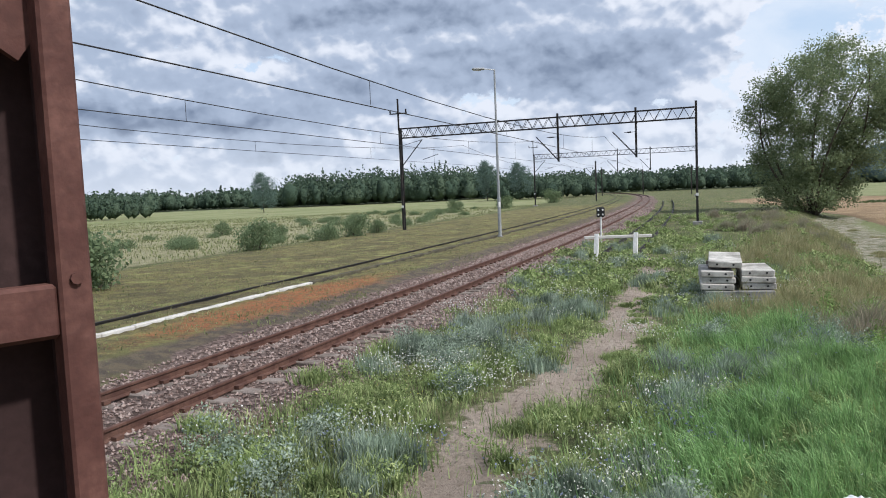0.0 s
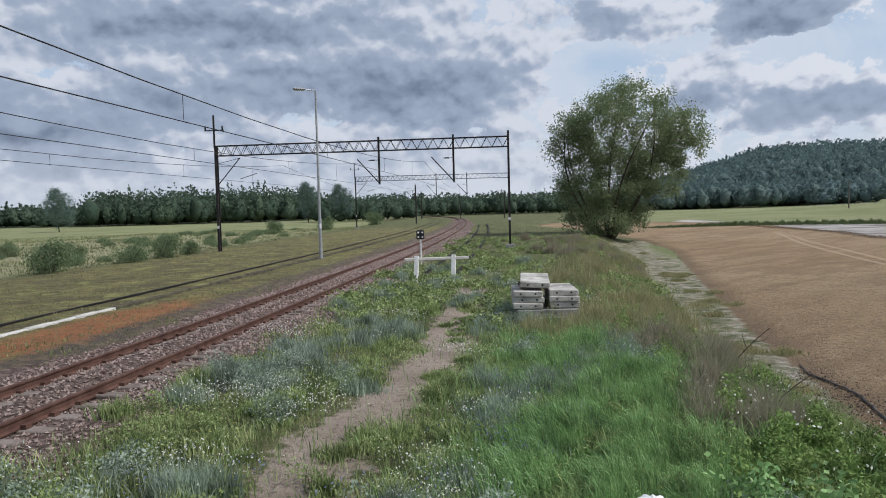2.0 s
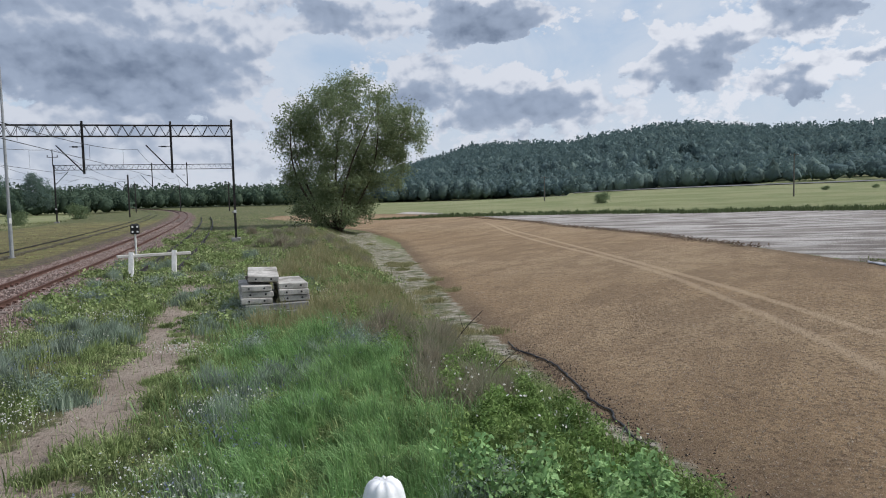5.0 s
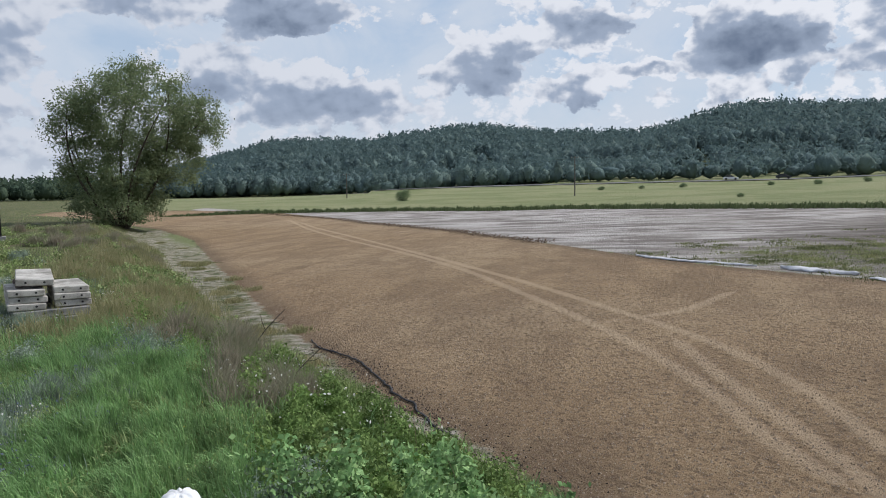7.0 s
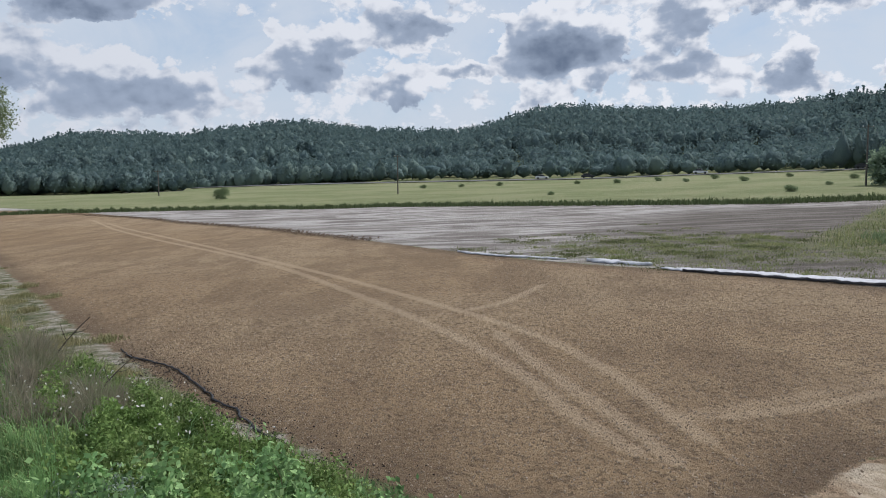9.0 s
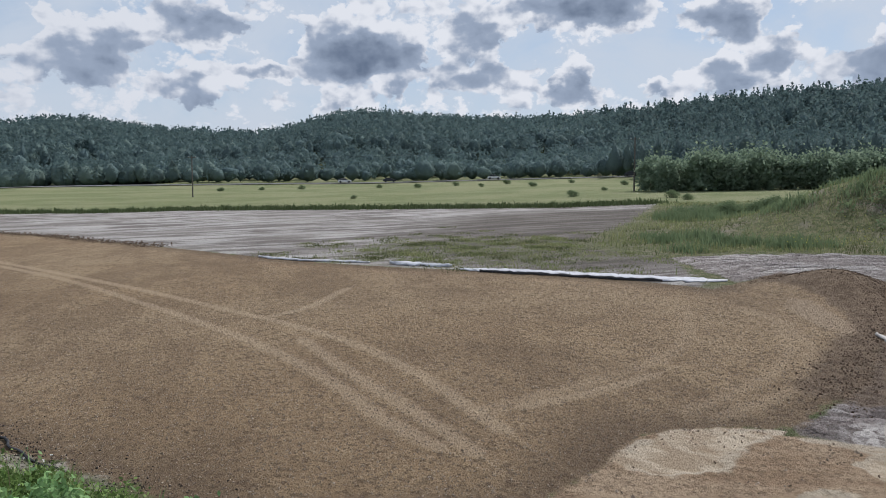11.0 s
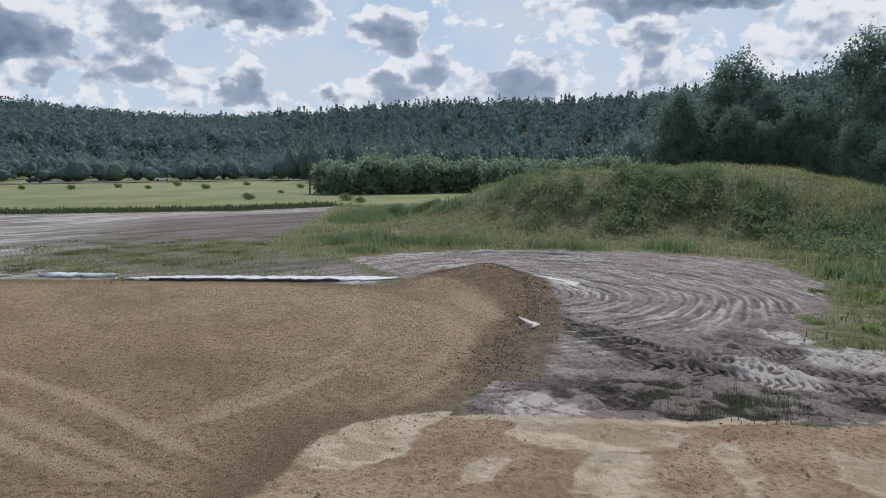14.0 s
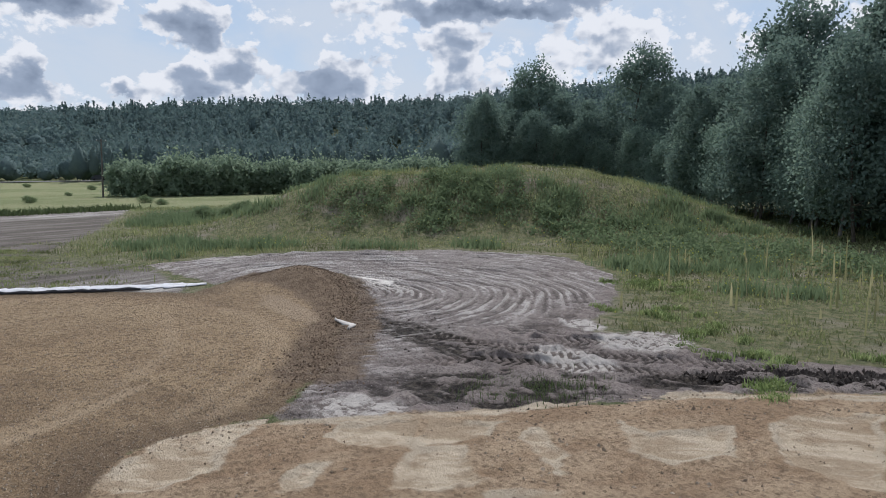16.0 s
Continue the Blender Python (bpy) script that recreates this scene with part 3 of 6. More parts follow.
    c = n.mix(n.math("MULTIPLY", zone("peat", 0.3, 0.55), n.math("MULTIPLY", n.ramp(n.noise(2.2, 6, 0.75), 0.32, 0.5), n.ramp(rut, 1.1, 0.1, 0.3, 1))), c, n.mix(n.ramp(fine, 0.4, 0.65), (0.022, 0.018, 0.016), (0.075, 0.062, 0.052)))
    # rolled gravel
    gr = n.mix(n.ramp(big, 0.35, 0.65), (0.345, 0.243, 0.142), (0.40, 0.298, 0.185))
    gr = n.mix(n.ramp(n.noise(0.5, 6, 0.7), 0.38, 0.68, 0, 0.6), gr, (0.24, 0.165, 0.10))
    gr = n.mix(n.ramp(n.voro(22, out="Color"), 0.6, 0.95, 0, 0.8), gr, (0.42, 0.325, 0.215))
    band = n.noise(0.5, 6, 0.65, stretch=(0.3, 0.9, 1), turn=-0.45)
    gr = n.mix(n.ramp(band, 0.45, 0.62, 0, 0.45), gr, (0.175, 0.118, 0.072))
    gr = n.mix(n.ramp(band, 0.44, 0.30, 0, 0.4), gr, (0.37, 0.275, 0.175))
    gr = n.mix(n.ramp(n.voro(11, out="Color"), 0.45, 0.10, 0, 0.8), gr, (0.155, 0.108, 0.068))
    gr = n.mix(n.ramp(grit, 0.5, 0.72, 0, 0.75), gr, (0.10, 0.07, 0.046))
    c = n.mix(area("gravel", 0.9, 0.1), c, gr)
    c = n.mix(n.math("MULTIPLY", area("gravel", 0.9, 0.1), n.ramp(n.math("ADD", n.attr("gravel"), edge), 1.5, 0.1, 0, 0.6)), c, (0.125, 0.088, 0.06))
    tyre = n.math("ABSOLUTE", n.attr("wheel_0"))
    for k in range(1, len(WHEELS)):
        tyre = n.math("MINIMUM", tyre, n.math("ABSOLUTE", n.attr(f"wheel_{k}")))
    tyre = n.math("ADD", tyre, n.math("MULTIPLY", n.math("SUBTRACT", n.noise(3.2, 6, 0.75), 0.5), 0.42))
    c = n.mix(n.math("MULTIPLY", n.ramp(tyre, 0.27, 0.08, 0, 0.5), area("gravel", 0.9, 0.1)), c, (0.50, 0.385, 0.26))
    arc = n.math("ADD", n.attr("arc"), n.math("MULTIPLY", n.math("SUBTRACT", n.noise(1.3, 6, 0.75), 0.5), 0.9))
    c = n.mix(n.ramp(arc, 0.32, 0.0, 0, 0.34), c, (0.47, 0.36, 0.24))
    c = n.mix(n.math("MULTIPLY", zone("heap", 0.3, 0.6), 0.9), c, n.mix(n.ramp(tuft, 0.4, 0.6), (0.13, 0.092, 0.062), (0.20, 0.145, 0.10)))
    c = n.mix(n.math("MULTIPLY", zone("fan", 0.3, 0.6), 0.8), c, (0.36, 0.275, 0.19))
    # sand, scraped pale where slabs lay
    sn = n.noise(0.9, 6, 0.65, stretch=(1.2, 0.5, 1))
    sand = n.mix(n.ramp(sn, 0.4, 0.6), (0.34, 0.238, 0.152), (0.46, 0.345, 0.232))
    sand = n.mix(n.ramp(clod, 0.52, 0.64, 0, 0.5), sand, (0.17, 0.115, 0.075))
    sand = n.mix(n.ramp(n.voro(18, out="Color"), 0.7, 0.95, 0, 0.7), sand, (0.15, 0.108, 0.07))
    sand = n.mix(n.ramp(fine, 0.45, 0.7, 0, 0.6), sand, (0.17, 0.12, 0.08))
    c = n.mix(area("sand", 0.6, 0.08), c, sand)
    wipe = n.noise(1.3, 5, 0.6, stretch=(1.5, 0.6, 1), turn=0.7, dist=0.5)
    pale = n.mix(n.ramp(wipe, 0.42, 0.60), (0.42, 0.325, 0.225), (0.62, 0.52, 0.39))
    pd = n.math("ADD", n.attr("pale"), n.math("MULTIPLY", n.math("SUBTRACT", n.noise(2.0, 6, 0.7), 0.5), 0.35))
    c = n.mix(n.math("MULTIPLY", n.ramp(pd, -0.03, 0.04), n.ramp(n.noise(1.3, 6, 0.7), 0.34, 0.5, 0.35, 1)), c, pale)
    rim = n.math("MULTIPLY", n.ramp(pd, -0.08, 0.0), n.ramp(pd, 0.16, 0.05))
    c = n.mix(n.math("MULTIPLY", rim, n.ramp(n.noise(0.8, 3), 0.42, 0.56, 0, 0.85)), c, (0.52, 0.44, 0.335))
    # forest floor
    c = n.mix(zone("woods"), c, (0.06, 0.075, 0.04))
    h = n.math("ADD", n.math("MULTIPLY", grit, 0.5), n.math("MULTIPLY", fine, 0.8))
    n.bump(n.math("ADD", h, n.math("MULTIPLY", clod, 0.7)), 1.0, 0.09)
    n.done(c, n.ramp(n.attr("mud"), -0.2, 0.6, 0.95, 0.82), 0, 0.12)


def blot(x, y, cx, cy, rx, ry):
    return np.exp(-((x - cx) / rx) ** 2 - ((y - cy) / ry) ** 2)


def mark_zones(me, X, Y, fine=False):
    """Writes what kind of ground lies at each vertex."""
    l, r = lateral(X, Y), np.hypot(X, Y)
    grav, mud, grey, sand = (inside(X, Y, p) for p in (GRAVEL, MUD, GREY, SAND))
    foot = X - lerp(Y, FOOT)
    wood = step(r - 330, 40)
    arc = np.full(X.shape, 9.0)
    for ln in ARCS:
        arc = np.minimum(arc, line_dist(X, Y, rounded(ln)))
    pale = np.where(sand > -1, scrape_at(X, Y), -9)
    pale = np.maximum(pale, 0.10 + 0.1 * vnoise(X * 2, Y * 2, 27) - line_dist(X, Y, [(11.3, -3.5), (10.5, -5.0), (9.9, -6.8), (9.4, -8.9), (8.7, -10.5), (6.9, -12.9)]))
    sd = lambda v: np.clip(v, -4, 4)
    zones = {
        "meadow": np.maximum(step(foot - 3, 3) * (grav < 0), step(l - 22, 6) * step(r - 70, 20)),
        "dry": step(l - 21, 4) * (1 - step(r - 150, 90)) * 0.75,
        "moss": step(l - 1.7, 0.4) * (1 - step(l - 20, 3)) * (Y > 0) * (1 - step(r - 120, 60)),
        "rough": step(foot - 0.5, 1) * step(78 - X, 4) * (1 - step(Y - 1, 3)) * step(95 - r, 10) * (grav < 0),
        "soil": np.exp(-((l - 2.2) / 0.7) ** 2) * 0.8 * (Y > 0),
        "orange": np.exp(-((l - 3.4) / 1.25) ** 2) * np.exp(-((Y - 20.5) / 6.5) ** 2),
        "path": np.clip(line_dist(X, Y, PATH) - 0.62, -1, 3),
        "ballast": step(1.95 - np.abs(l + 0.1) + 0.35 * wob(X, Y, 0.9, 3), 0.35) * (Y > -40),
        "bare": sd(grey),
        "damp": np.exp(-((X - 50) / 22) ** 4 - ((Y + 2) / 13) ** 2) * 1.2,
        "strip": step(foot + 1.1, 0.8) * (1 - step(foot - 4.2, 1.5)) * (Y > 6) * (Y < 75) * (grav < 0.5) * (0.62 + 0.3 * wob(X, Y, 0.7, 13)),
        "weeds": np.maximum(np.exp(-((X - 37) / 7) ** 2 - ((Y - 4) / 9) ** 2), 0) * (grey > -6),
        "mud": sd(mud),
        "arc": np.where(grav > -0.2, arc, 9),
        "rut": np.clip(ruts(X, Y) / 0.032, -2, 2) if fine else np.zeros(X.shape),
        "combed": combed(X, Y),
        "cake": np.maximum.reduce([blot(X, Y, 11.2, -4.7, 1.0, 0.9), blot(X, Y, 22.3, -10.6, 1.5, 0.8), blot(X, Y, 17.8, -7.7, 0.7, 0.4), blot(X, Y, 11.7, -9.8, 1.5, 0.8), blot(X, Y, 12.2, -12.4, 1.2, 1.6), blot(X, Y, 14.4, -12.4, 1.0, 0.6)]) * 0.85,
        "peat": np.maximum.reduce([0.75 * step(0.75 - line_dist(X, Y, [(18.0, -7.6), (16.4, -8.2), (13.6, -8.5), (12.6, -8.6)]), 0.5), 0.95 * step(0.75 - line_dist(X, Y, [(11.6, -6.6), (11.2, -7.6), (10.2, -8.0), (9.9, -7.2)]), 0.5), 0.9 * step(0.5 - line_dist(X, Y, [(9.6, -10.4), (8.6, -12.6), (7.6, -13.8), (6.5, -15.5)]), 0.4)]),
        "gravel": sd(grav),
        "heap": np.exp(-((X - 24.6) / 2.6) ** 2 - ((Y + 8.6) / 1.6) ** 2) + 0.8 * step(1.0 - line_dist(X, Y, [(26.5, -7.5), (23, -8.6), (19.6, -8.0), (16.6, -6.5), (13.8, -5.0)]), 0.7),
        "fan": np.exp(-((X - 20.6) / 2.4) ** 2 - ((Y + 6.5) / 0.55) ** 2),
        "sand": sd(sand),
        "pale": np.where(sand > -0.3, sd(pale), -4),
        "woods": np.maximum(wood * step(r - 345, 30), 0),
    }
    for k, ln in enumerate(WHEELS):
        _, side, d = along_line(X, Y, rounded(ln))
        zones[f"wheel_{k}"] = np.clip(np.where(side < 0, -d, d), -9, 9)
    for k, v in zones.items():
        at = me.attributes.new(k, "FLOAT", "POINT")
        at.data.foreach_set("value", np.asarray(v, np.float32))


def build_ground():
    el = np.concatenate([np.array([89.5, 85, 80, 74, 68]), np.arange(62, 27, -1.5), np.arange(27, 3.0, -0.19), np.geomspace(3.0, 0.055, 120)])
    rad = 3.9 / np.tan(np.radians(el))
    az = np.radians(np.concatenate([np.arange(-156, 40, 0.28), np.arange(40, 204, 2.0)]))
    na, nr = len(az), len(rad)
    R_, A_ = np.meshgrid(rad, az, indexing="ij")
    x, y = -np.sin(A_) * R_ + 0.15, np.cos(A_) * R_ + 0.1
    z = height(x.ravel(), y.ravel())
    # the mud and the sand are finer sheets of their own, a little above
    z = z - 0.14 * step(np.maximum(inside(x.ravel(), y.ravel(), MUD), inside(x.ravel(), y.ravel(), SAND)) - 0.75, 0.35) * step(np.hypot(x, y).ravel() - 5.5, 0.4) * step(x.ravel() - 3.6, 0.3) * np.where(x.ravel() < 6.8, step(y.ravel() + 14.8, 0.4), 1)
    co = np.stack([x.ravel(), y.ravel(), z], 1)
    i, j = np.meshgrid(np.arange(nr - 1), np.arange(na), indexing="ij")
    j2 = (j + 1) % na
    quads = np.stack([i * na + j, (i + 1) * na + j, (i + 1) * na + j2, i * na + j2], -1).reshape(-1, 4)
    quads = quads[:, ::-1]
    me = from_arrays("ground", co, quads, GROUND, True)
    mark_zones(me, co[:, 0], co[:, 1])
    tagged(new("ground", me), "grassy railway land and brown gravel field", "ground", kind="structure")


def sheet(name, poly, x0, x1, y0, y1, cell, relief, label):
    """A fine sheet of ground over a stretch of the plan, sunk at its border."""
    xs, ys = np.arange(x0, x1, cell), np.arange(y0, y1, cell)
    nx, ny = len(xs), len(ys)
    X, Y = (a.ravel() for a in np.meshgrid(xs, ys))
    d = inside(X, Y, poly)
    z = height(X, Y) + (relief(X, Y) + 0.012) * step(d + 0.05, 0.25) - 0.06 * (1 - step(d + 0.12, 0.3))
    i, j = np.meshgrid(np.arange(ny - 1), np.arange(nx - 1), indexing="ij")
    q = (i * nx + j).ravel()
    q = q[(d[q] > -0.4) & (np.hypot(X, Y)[q] > 4.8)]
    quads = np.stack([q, q + 1, q + nx + 1, q + nx], 1)
    used, back = np.unique(quads, return_inverse=True)
    co = np.stack([X, Y, z], 1)[used]
    me = from_arrays(name, co, back.reshape(-1, 4), GROUND, True)
    mark_zones(me, co[:, 0], co[:, 1], True)
    tagged(new(name, me), label, "ground", kind="structure")


GROUND = mat("ground", ground_material)
build_ground()
sheet("mud_ground", MUD, 6.6, 35.2, -22.0, -3.0, 0.05, ruts, "grey-brown churned mud combed into rings by wheels")
sheet("sand_ground", SAND, 3.0, 12.2, -15.5, 3.4, 0.05, sand_relief, "brown trodden sand with pale smooth scrapes")

# ---- parts and shapes ----
def link(name, bm, material, parent=None, label="", smooth=False):
    me = bpy.data.meshes.new(name)
    bm.normal_update()
    bm.to_mesh(me)
    bm.free()
    if smooth:
        for p in me.polygons:
            p.use_smooth = True
    me.materials.append(material)
    ob = new(name, me)
    if parent:
        ob.parent = parent
    if label:
        ob["label"] = label
    return ob


def part(name, bm, material, parent, label="", smooth=False):
    return link(name, bm, material, parent, label, smooth)


def empty(name, x, y, z, rz=0.0):
    e = new(name)
    e.matrix_world = pose(x, y, z, 0, 0, rz)
    return e


def box(bm, c, size, rot=None, bevel=0.0):
    m = Matrix.Translation(c) @ (rot or Matrix()) @ Matrix.Diagonal((*size, 1))
    r = bmesh.ops.create_cube(bm, size=1, matrix=m)
    if bevel:
        es = list({e for v in r["verts"] for e in v.link_edges})
        bmesh.ops.bevel(bm, geom=es, offset=bevel, segments=1, affect="EDGES")
    return bm


def rod(bm, a, b, r1, r2=None, seg=8):
    a, b = Vector(a), Vector(b)
    d = b - a
    m = Matrix.Translation((a + b) / 2) @ d.to_track_quat("Z", "Y").to_matrix().to_4x4()
    bmesh.ops.create_cone(bm, cap_ends=True, segments=seg, radius1=r1, radius2=r1 if r2 is None else r2, depth=d.length, matrix=m)
    return bm


def flat(bm, a, b, w, t):
    """A flat steel bar from a to b."""
    a, b = Vector(a), Vector(b)
    d = b - a
    q = d.to_track_quat("Z", "Y").to_matrix().to_4x4()
    return box(bm, (a + b) / 2, (w, t, d.length), q)


# ---- tracks ----
def rail_mesh(left, s0, s1, z, ds=1.5):
    prof = [(-0.065, -0.17), (0.065, -0.17), (0.065, -0.155), (0.012, -0.13), (0.012, -0.045), (0.036, -0.035), (0.036, -0.004), (0.028, 0), (-0.028, 0), (-0.036, -0.004), (-0.036, -0.035), (-0.012, -0.045), (-0.012, -0.13), (-0.065, -0.155)]
    ss = np.arange(s0, s1, ds)
    co, k = [], len(prof)
    for s in ss:
        for u, h in prof:
            x, y, th = track(s, left - u)
            co.append((x, y, z + h))
    faces = [(i * k + j, i * k + (j + 1) % k, (i + 1) * k + (j + 1) % k, (i + 1) * k + j) for i in range(len(ss) - 1) for j in range(k)]
    return from_arrays("rail", co, faces, M_RAIL)


def railway(name, left, s0, s1, z, label, sleepers, gap=0.62, head=True):
    e = empty(name, *track(s0, left)[:2], z - 0.2)
    inv = e.matrix_world.inverted()
    for g in (-0.75, 0.75):
        me = rail_mesh(left + g, s0, s1, z)
        if not head:
            me.materials[0] = M_STEEL_DARK
        if head:
            me.materials.append(M_RAILHEAD)
            for p in me.polygons:
                if p.normal.z > 0.9 and p.center.z > z - 0.003:
                    p.material_index = 1
        r = new("rail", me)
        r.parent, r.matrix_parent_inverse = e, inv
    bm = box(bmesh.new(), (0, 0, 0), (2.5, 0.24, 0.14), bevel=0.02)
    me = bpy.data.meshes.new("sleeper")
    bm.to_mesh(me)
    bm.free()
    me.materials.append(M_SLEEPER)
    rng = random.Random(4)
    for i in range(sleepers):
        x, y, th = track(s0 + 0.4 + i * gap, left)
        ob = new("sleeper", me)
        ob.parent, ob.matrix_parent_inverse = e, inv
        ob.matrix_basis = pose(x, y, z - 0.225 + rng.uniform(-0.02, 0.012), 0, 0, -math.degrees(th) + rng.uniform(-1.5, 1.5))
    if head:
        bm = bmesh.new()
        for i in range(min(sleepers, 60)):
            for g in (-0.75, 0.75):
                for k in (-0.11, 0.11):
                    x, y, th = track(s0 + 0.4 + i * gap, left + g + k)
                    box(bm, (x, y, z - 0.135), (0.09, 0.13, 0.06), pose(0, 0, 0, 0, 0, -math.degrees(th)))
        f = part("rail_fastenings", bm, M_RAIL, e)
        f.matrix_parent_inverse = inv
        f["kind"] = "stuff"
    return tagged(e, label, "railway track", kind="structure")


railway("main_track", 0, -14, 420, 0.0, "rusty railway track on reddish stone ballast", 210)
railway("side_track", 6.1, -14, 400, -0.12, "disused railway track sunk in moss and grass", 60, 0.65, False)
railway("siding_track", -3.85, 24.5, 130, -0.16, "overgrown rusty siding track ending at a buffer stop", 0, 0.65, False)


# white concrete edge of the old platform, slab by slab
def platform_edge():
    e = empty("platform_edge", *track(-14, 4.9)[:2], -0.1)
    inv = e.matrix_world.inverted()
    bm = box(bmesh.new(), (0, 0, 0), (0.18, 0.985, 0.2), bevel=0.02)
    me = bpy.data.meshes.new("edge_slab")
    bm.to_mesh(me)
    bm.free()
    me.materials.append(M_CONC)
    rng = random.Random(8)
    for i in range(27):
        s = -13.5 + i
        x, y, th = track(s, 4.92)
        ob = new("edge_slab", me)
        ob.parent, ob.matrix_parent_inverse = e, inv
        ob.matrix_basis = pose(x, y, -0.10 + rng.uniform(-.012, .012), 0, rng.uniform(-1, 1), -math.degrees(th) + rng.uniform(-.6, .6))
    # Farther slabs draw the edge's shadow line with their dark colour.
    me2 = me.copy()
    me2.materials[0] = M_EDGE
    for i in range(60):
        x, y, th = track(13.5 + i, 4.92)
        ob = new("edge_slab", me2)
        ob.parent, ob.matrix_parent_inverse = e, inv
        ob.matrix_basis = pose(x, y, -0.08 + rng.uniform(-.02, .02), 0, rng.uniform(-2, 2), -math.degrees(th) + rng.uniform(-1, 1))
    tagged(e, "white concrete edge slabs of a low disused platform", "platform edge", kind="structure")


platform_edge()


# ---- overhead line ----
def gantry(s, left_foot, right_foot, name="overhead_line_gantry", top=8.35, drops=(), mast_top=True, along=0.0):
    lx, ly, lz = left_foot
    rx, ry, rz = right_foot
    ang = math.atan2(ry - ly, rx - lx)
    span = math.hypot(rx - lx, ry - ly)
    e = empty(name, lx, ly, lz, math.degrees(ang))
    for nm, x0, zf, hh in (("mast", 0, 0, top), ("mast", span, rz - lz, top + 0.4)):
        bm = bmesh.new()
        for dy in (-0.17, 0.17):
            box(bm, (x0, dy, (zf + hh) / 2), (0.17, 0.09, hh - zf))
        for k in range(int((hh - zf) / 0.7)):
            z = zf + 0.3 + k * 0.7
            flat(bm, (x0, -0.17, z), (x0, 0.17, z + 0.5), 0.05, 0.15)
        m_ = part(nm, bm, M_STEEL_DARK, e)
        bm = box(bmesh.new(), (x0, 0, zf + 0.1), (0.7, 0.8, 0.35), bevel=0.04)
        part("footing", bm, M_CONC_DARK, m_)
        part("plate", box(bmesh.new(), (x0, -0.225, zf + 2.3), (0.19, 0.012, 0.22)), M_WHITE, m_, "white enamel plate")
    z1, z0 = top - 0.05, top - 0.85
    bm = bmesh.new()
    for dy in (-0.22, 0.22):
        for z in (z0, z1):
            box(bm, (span / 2, dy, z), (span, 0.075, 0.075))
    part("chord", bm, M_STEEL_DARK, e)
    bm = bmesh.new()
    nb = int(span / 0.42)
    for i in range(nb):
        xa, xb = span * i / nb, span * (i + 1) / nb
        for dy in (-0.22, 0.22):
            a, b = ((xa, dy, z0), (xb, dy, z1)) if i % 2 else ((xa, dy, z1), (xb, dy, z0))
            flat(bm, a, b, 0.05, 0.03)
    part("lattice", bm, M_STEEL_DARK, e)
    for fx, low in drops:
        bm = bmesh.new()
        box(bm, (span * fx, 0, (low + top + 0.25) / 2), (0.15, 0.15, top + 0.25 - low))
        d = part("drop_post", bm, M_STEEL_DARK, e)
        bm = rod(bmesh.new(), (span * fx, 0, low + 0.1), (span * fx - 1.75, -0.1, low + 2.05), 0.045)
        rod(bm, (span * fx, 0, low + 1.95), (span * fx - 0.9, 0, low + 1.95), 0.02)
        part("cantilever", bm, M_STEEL_DARK, d)
        part("insulator", rod(bmesh.new(), (span * fx - 0.35, 0, low + 1.95), (span * fx - 0.7, 0, low + 1.95), 0.055), M_BLACK, d)
    if mast_top:
        bm = box(bmesh.new(), (-0.12, 0, top + 1.15), (0.12, 0.12, 2.7))
        t_ = part("mast_extension", bm, M_STEEL_DARK, e)
        bm = box(bmesh.new(), (-0.1, 0, top + 1.25), (1.6, 0.09, 0.09))
        part("cross_arm", bm, M_STEEL_DARK, t_)
        for dx in (-0.85, 0.6):
            part("insulator", rod(bmesh.new(), (dx, 0, top + 1.25), (dx, 0, top + 1.6), 0.07), M_BLACK, t_)
        bm = rod(bmesh.new(), (0.1, 0, top - 3.2), (2.1, -0.3, top - 1.1), 0.045)
        rod(bm, (2.05, -0.3, top - 2.8), (3.6, -0.6, top - 2.4), 0.025)
        rod(bm, (0.1, 0, top - 1.5), (2.1, -.3, top - 1.1), 0.02)
        part("cantilever", bm, M_STEEL_DARK, e)
    return tagged(e, "dark steel lattice gantry carrying overhead wires across tracks", "gantry", "gantries over the tracks")


gantry(55, (-3.45, 62.7, -0.55), (19.1, 54.7, -0.4), drops=((0.566, 5.45), (0.8175, 5.45)), top=9.0)
gantry(110, (16.7, 132, -0.4), (43.2, 124, 0.5), drops=((0.53, 5.6), (0.73, 5.6)), top=9.4)
for gx, gy in ((32, 152), (47, 215), (66, 240), (70, 205)):
    e = empty("overhead_line_mast", gx, gy, ground(gx, gy) - 0.1)
    part("mast", box(bmesh.new(), (0, 0, 4.2), (0.25, 0.25, 8.4)), M_STEEL_DARK, e)
    bm = rod(bmesh.new(), (0, 0, 5.0), (-2, 0, 7), 0.05)
    rod(bm, (0, 0, 7.2), (-2, 0, 7), 0.03)
    part("cantilever", bm, M_STEEL_DARK, e)
    tagged(e, "far dark steel mast with a cantilever arm", "mast", "masts along the line")


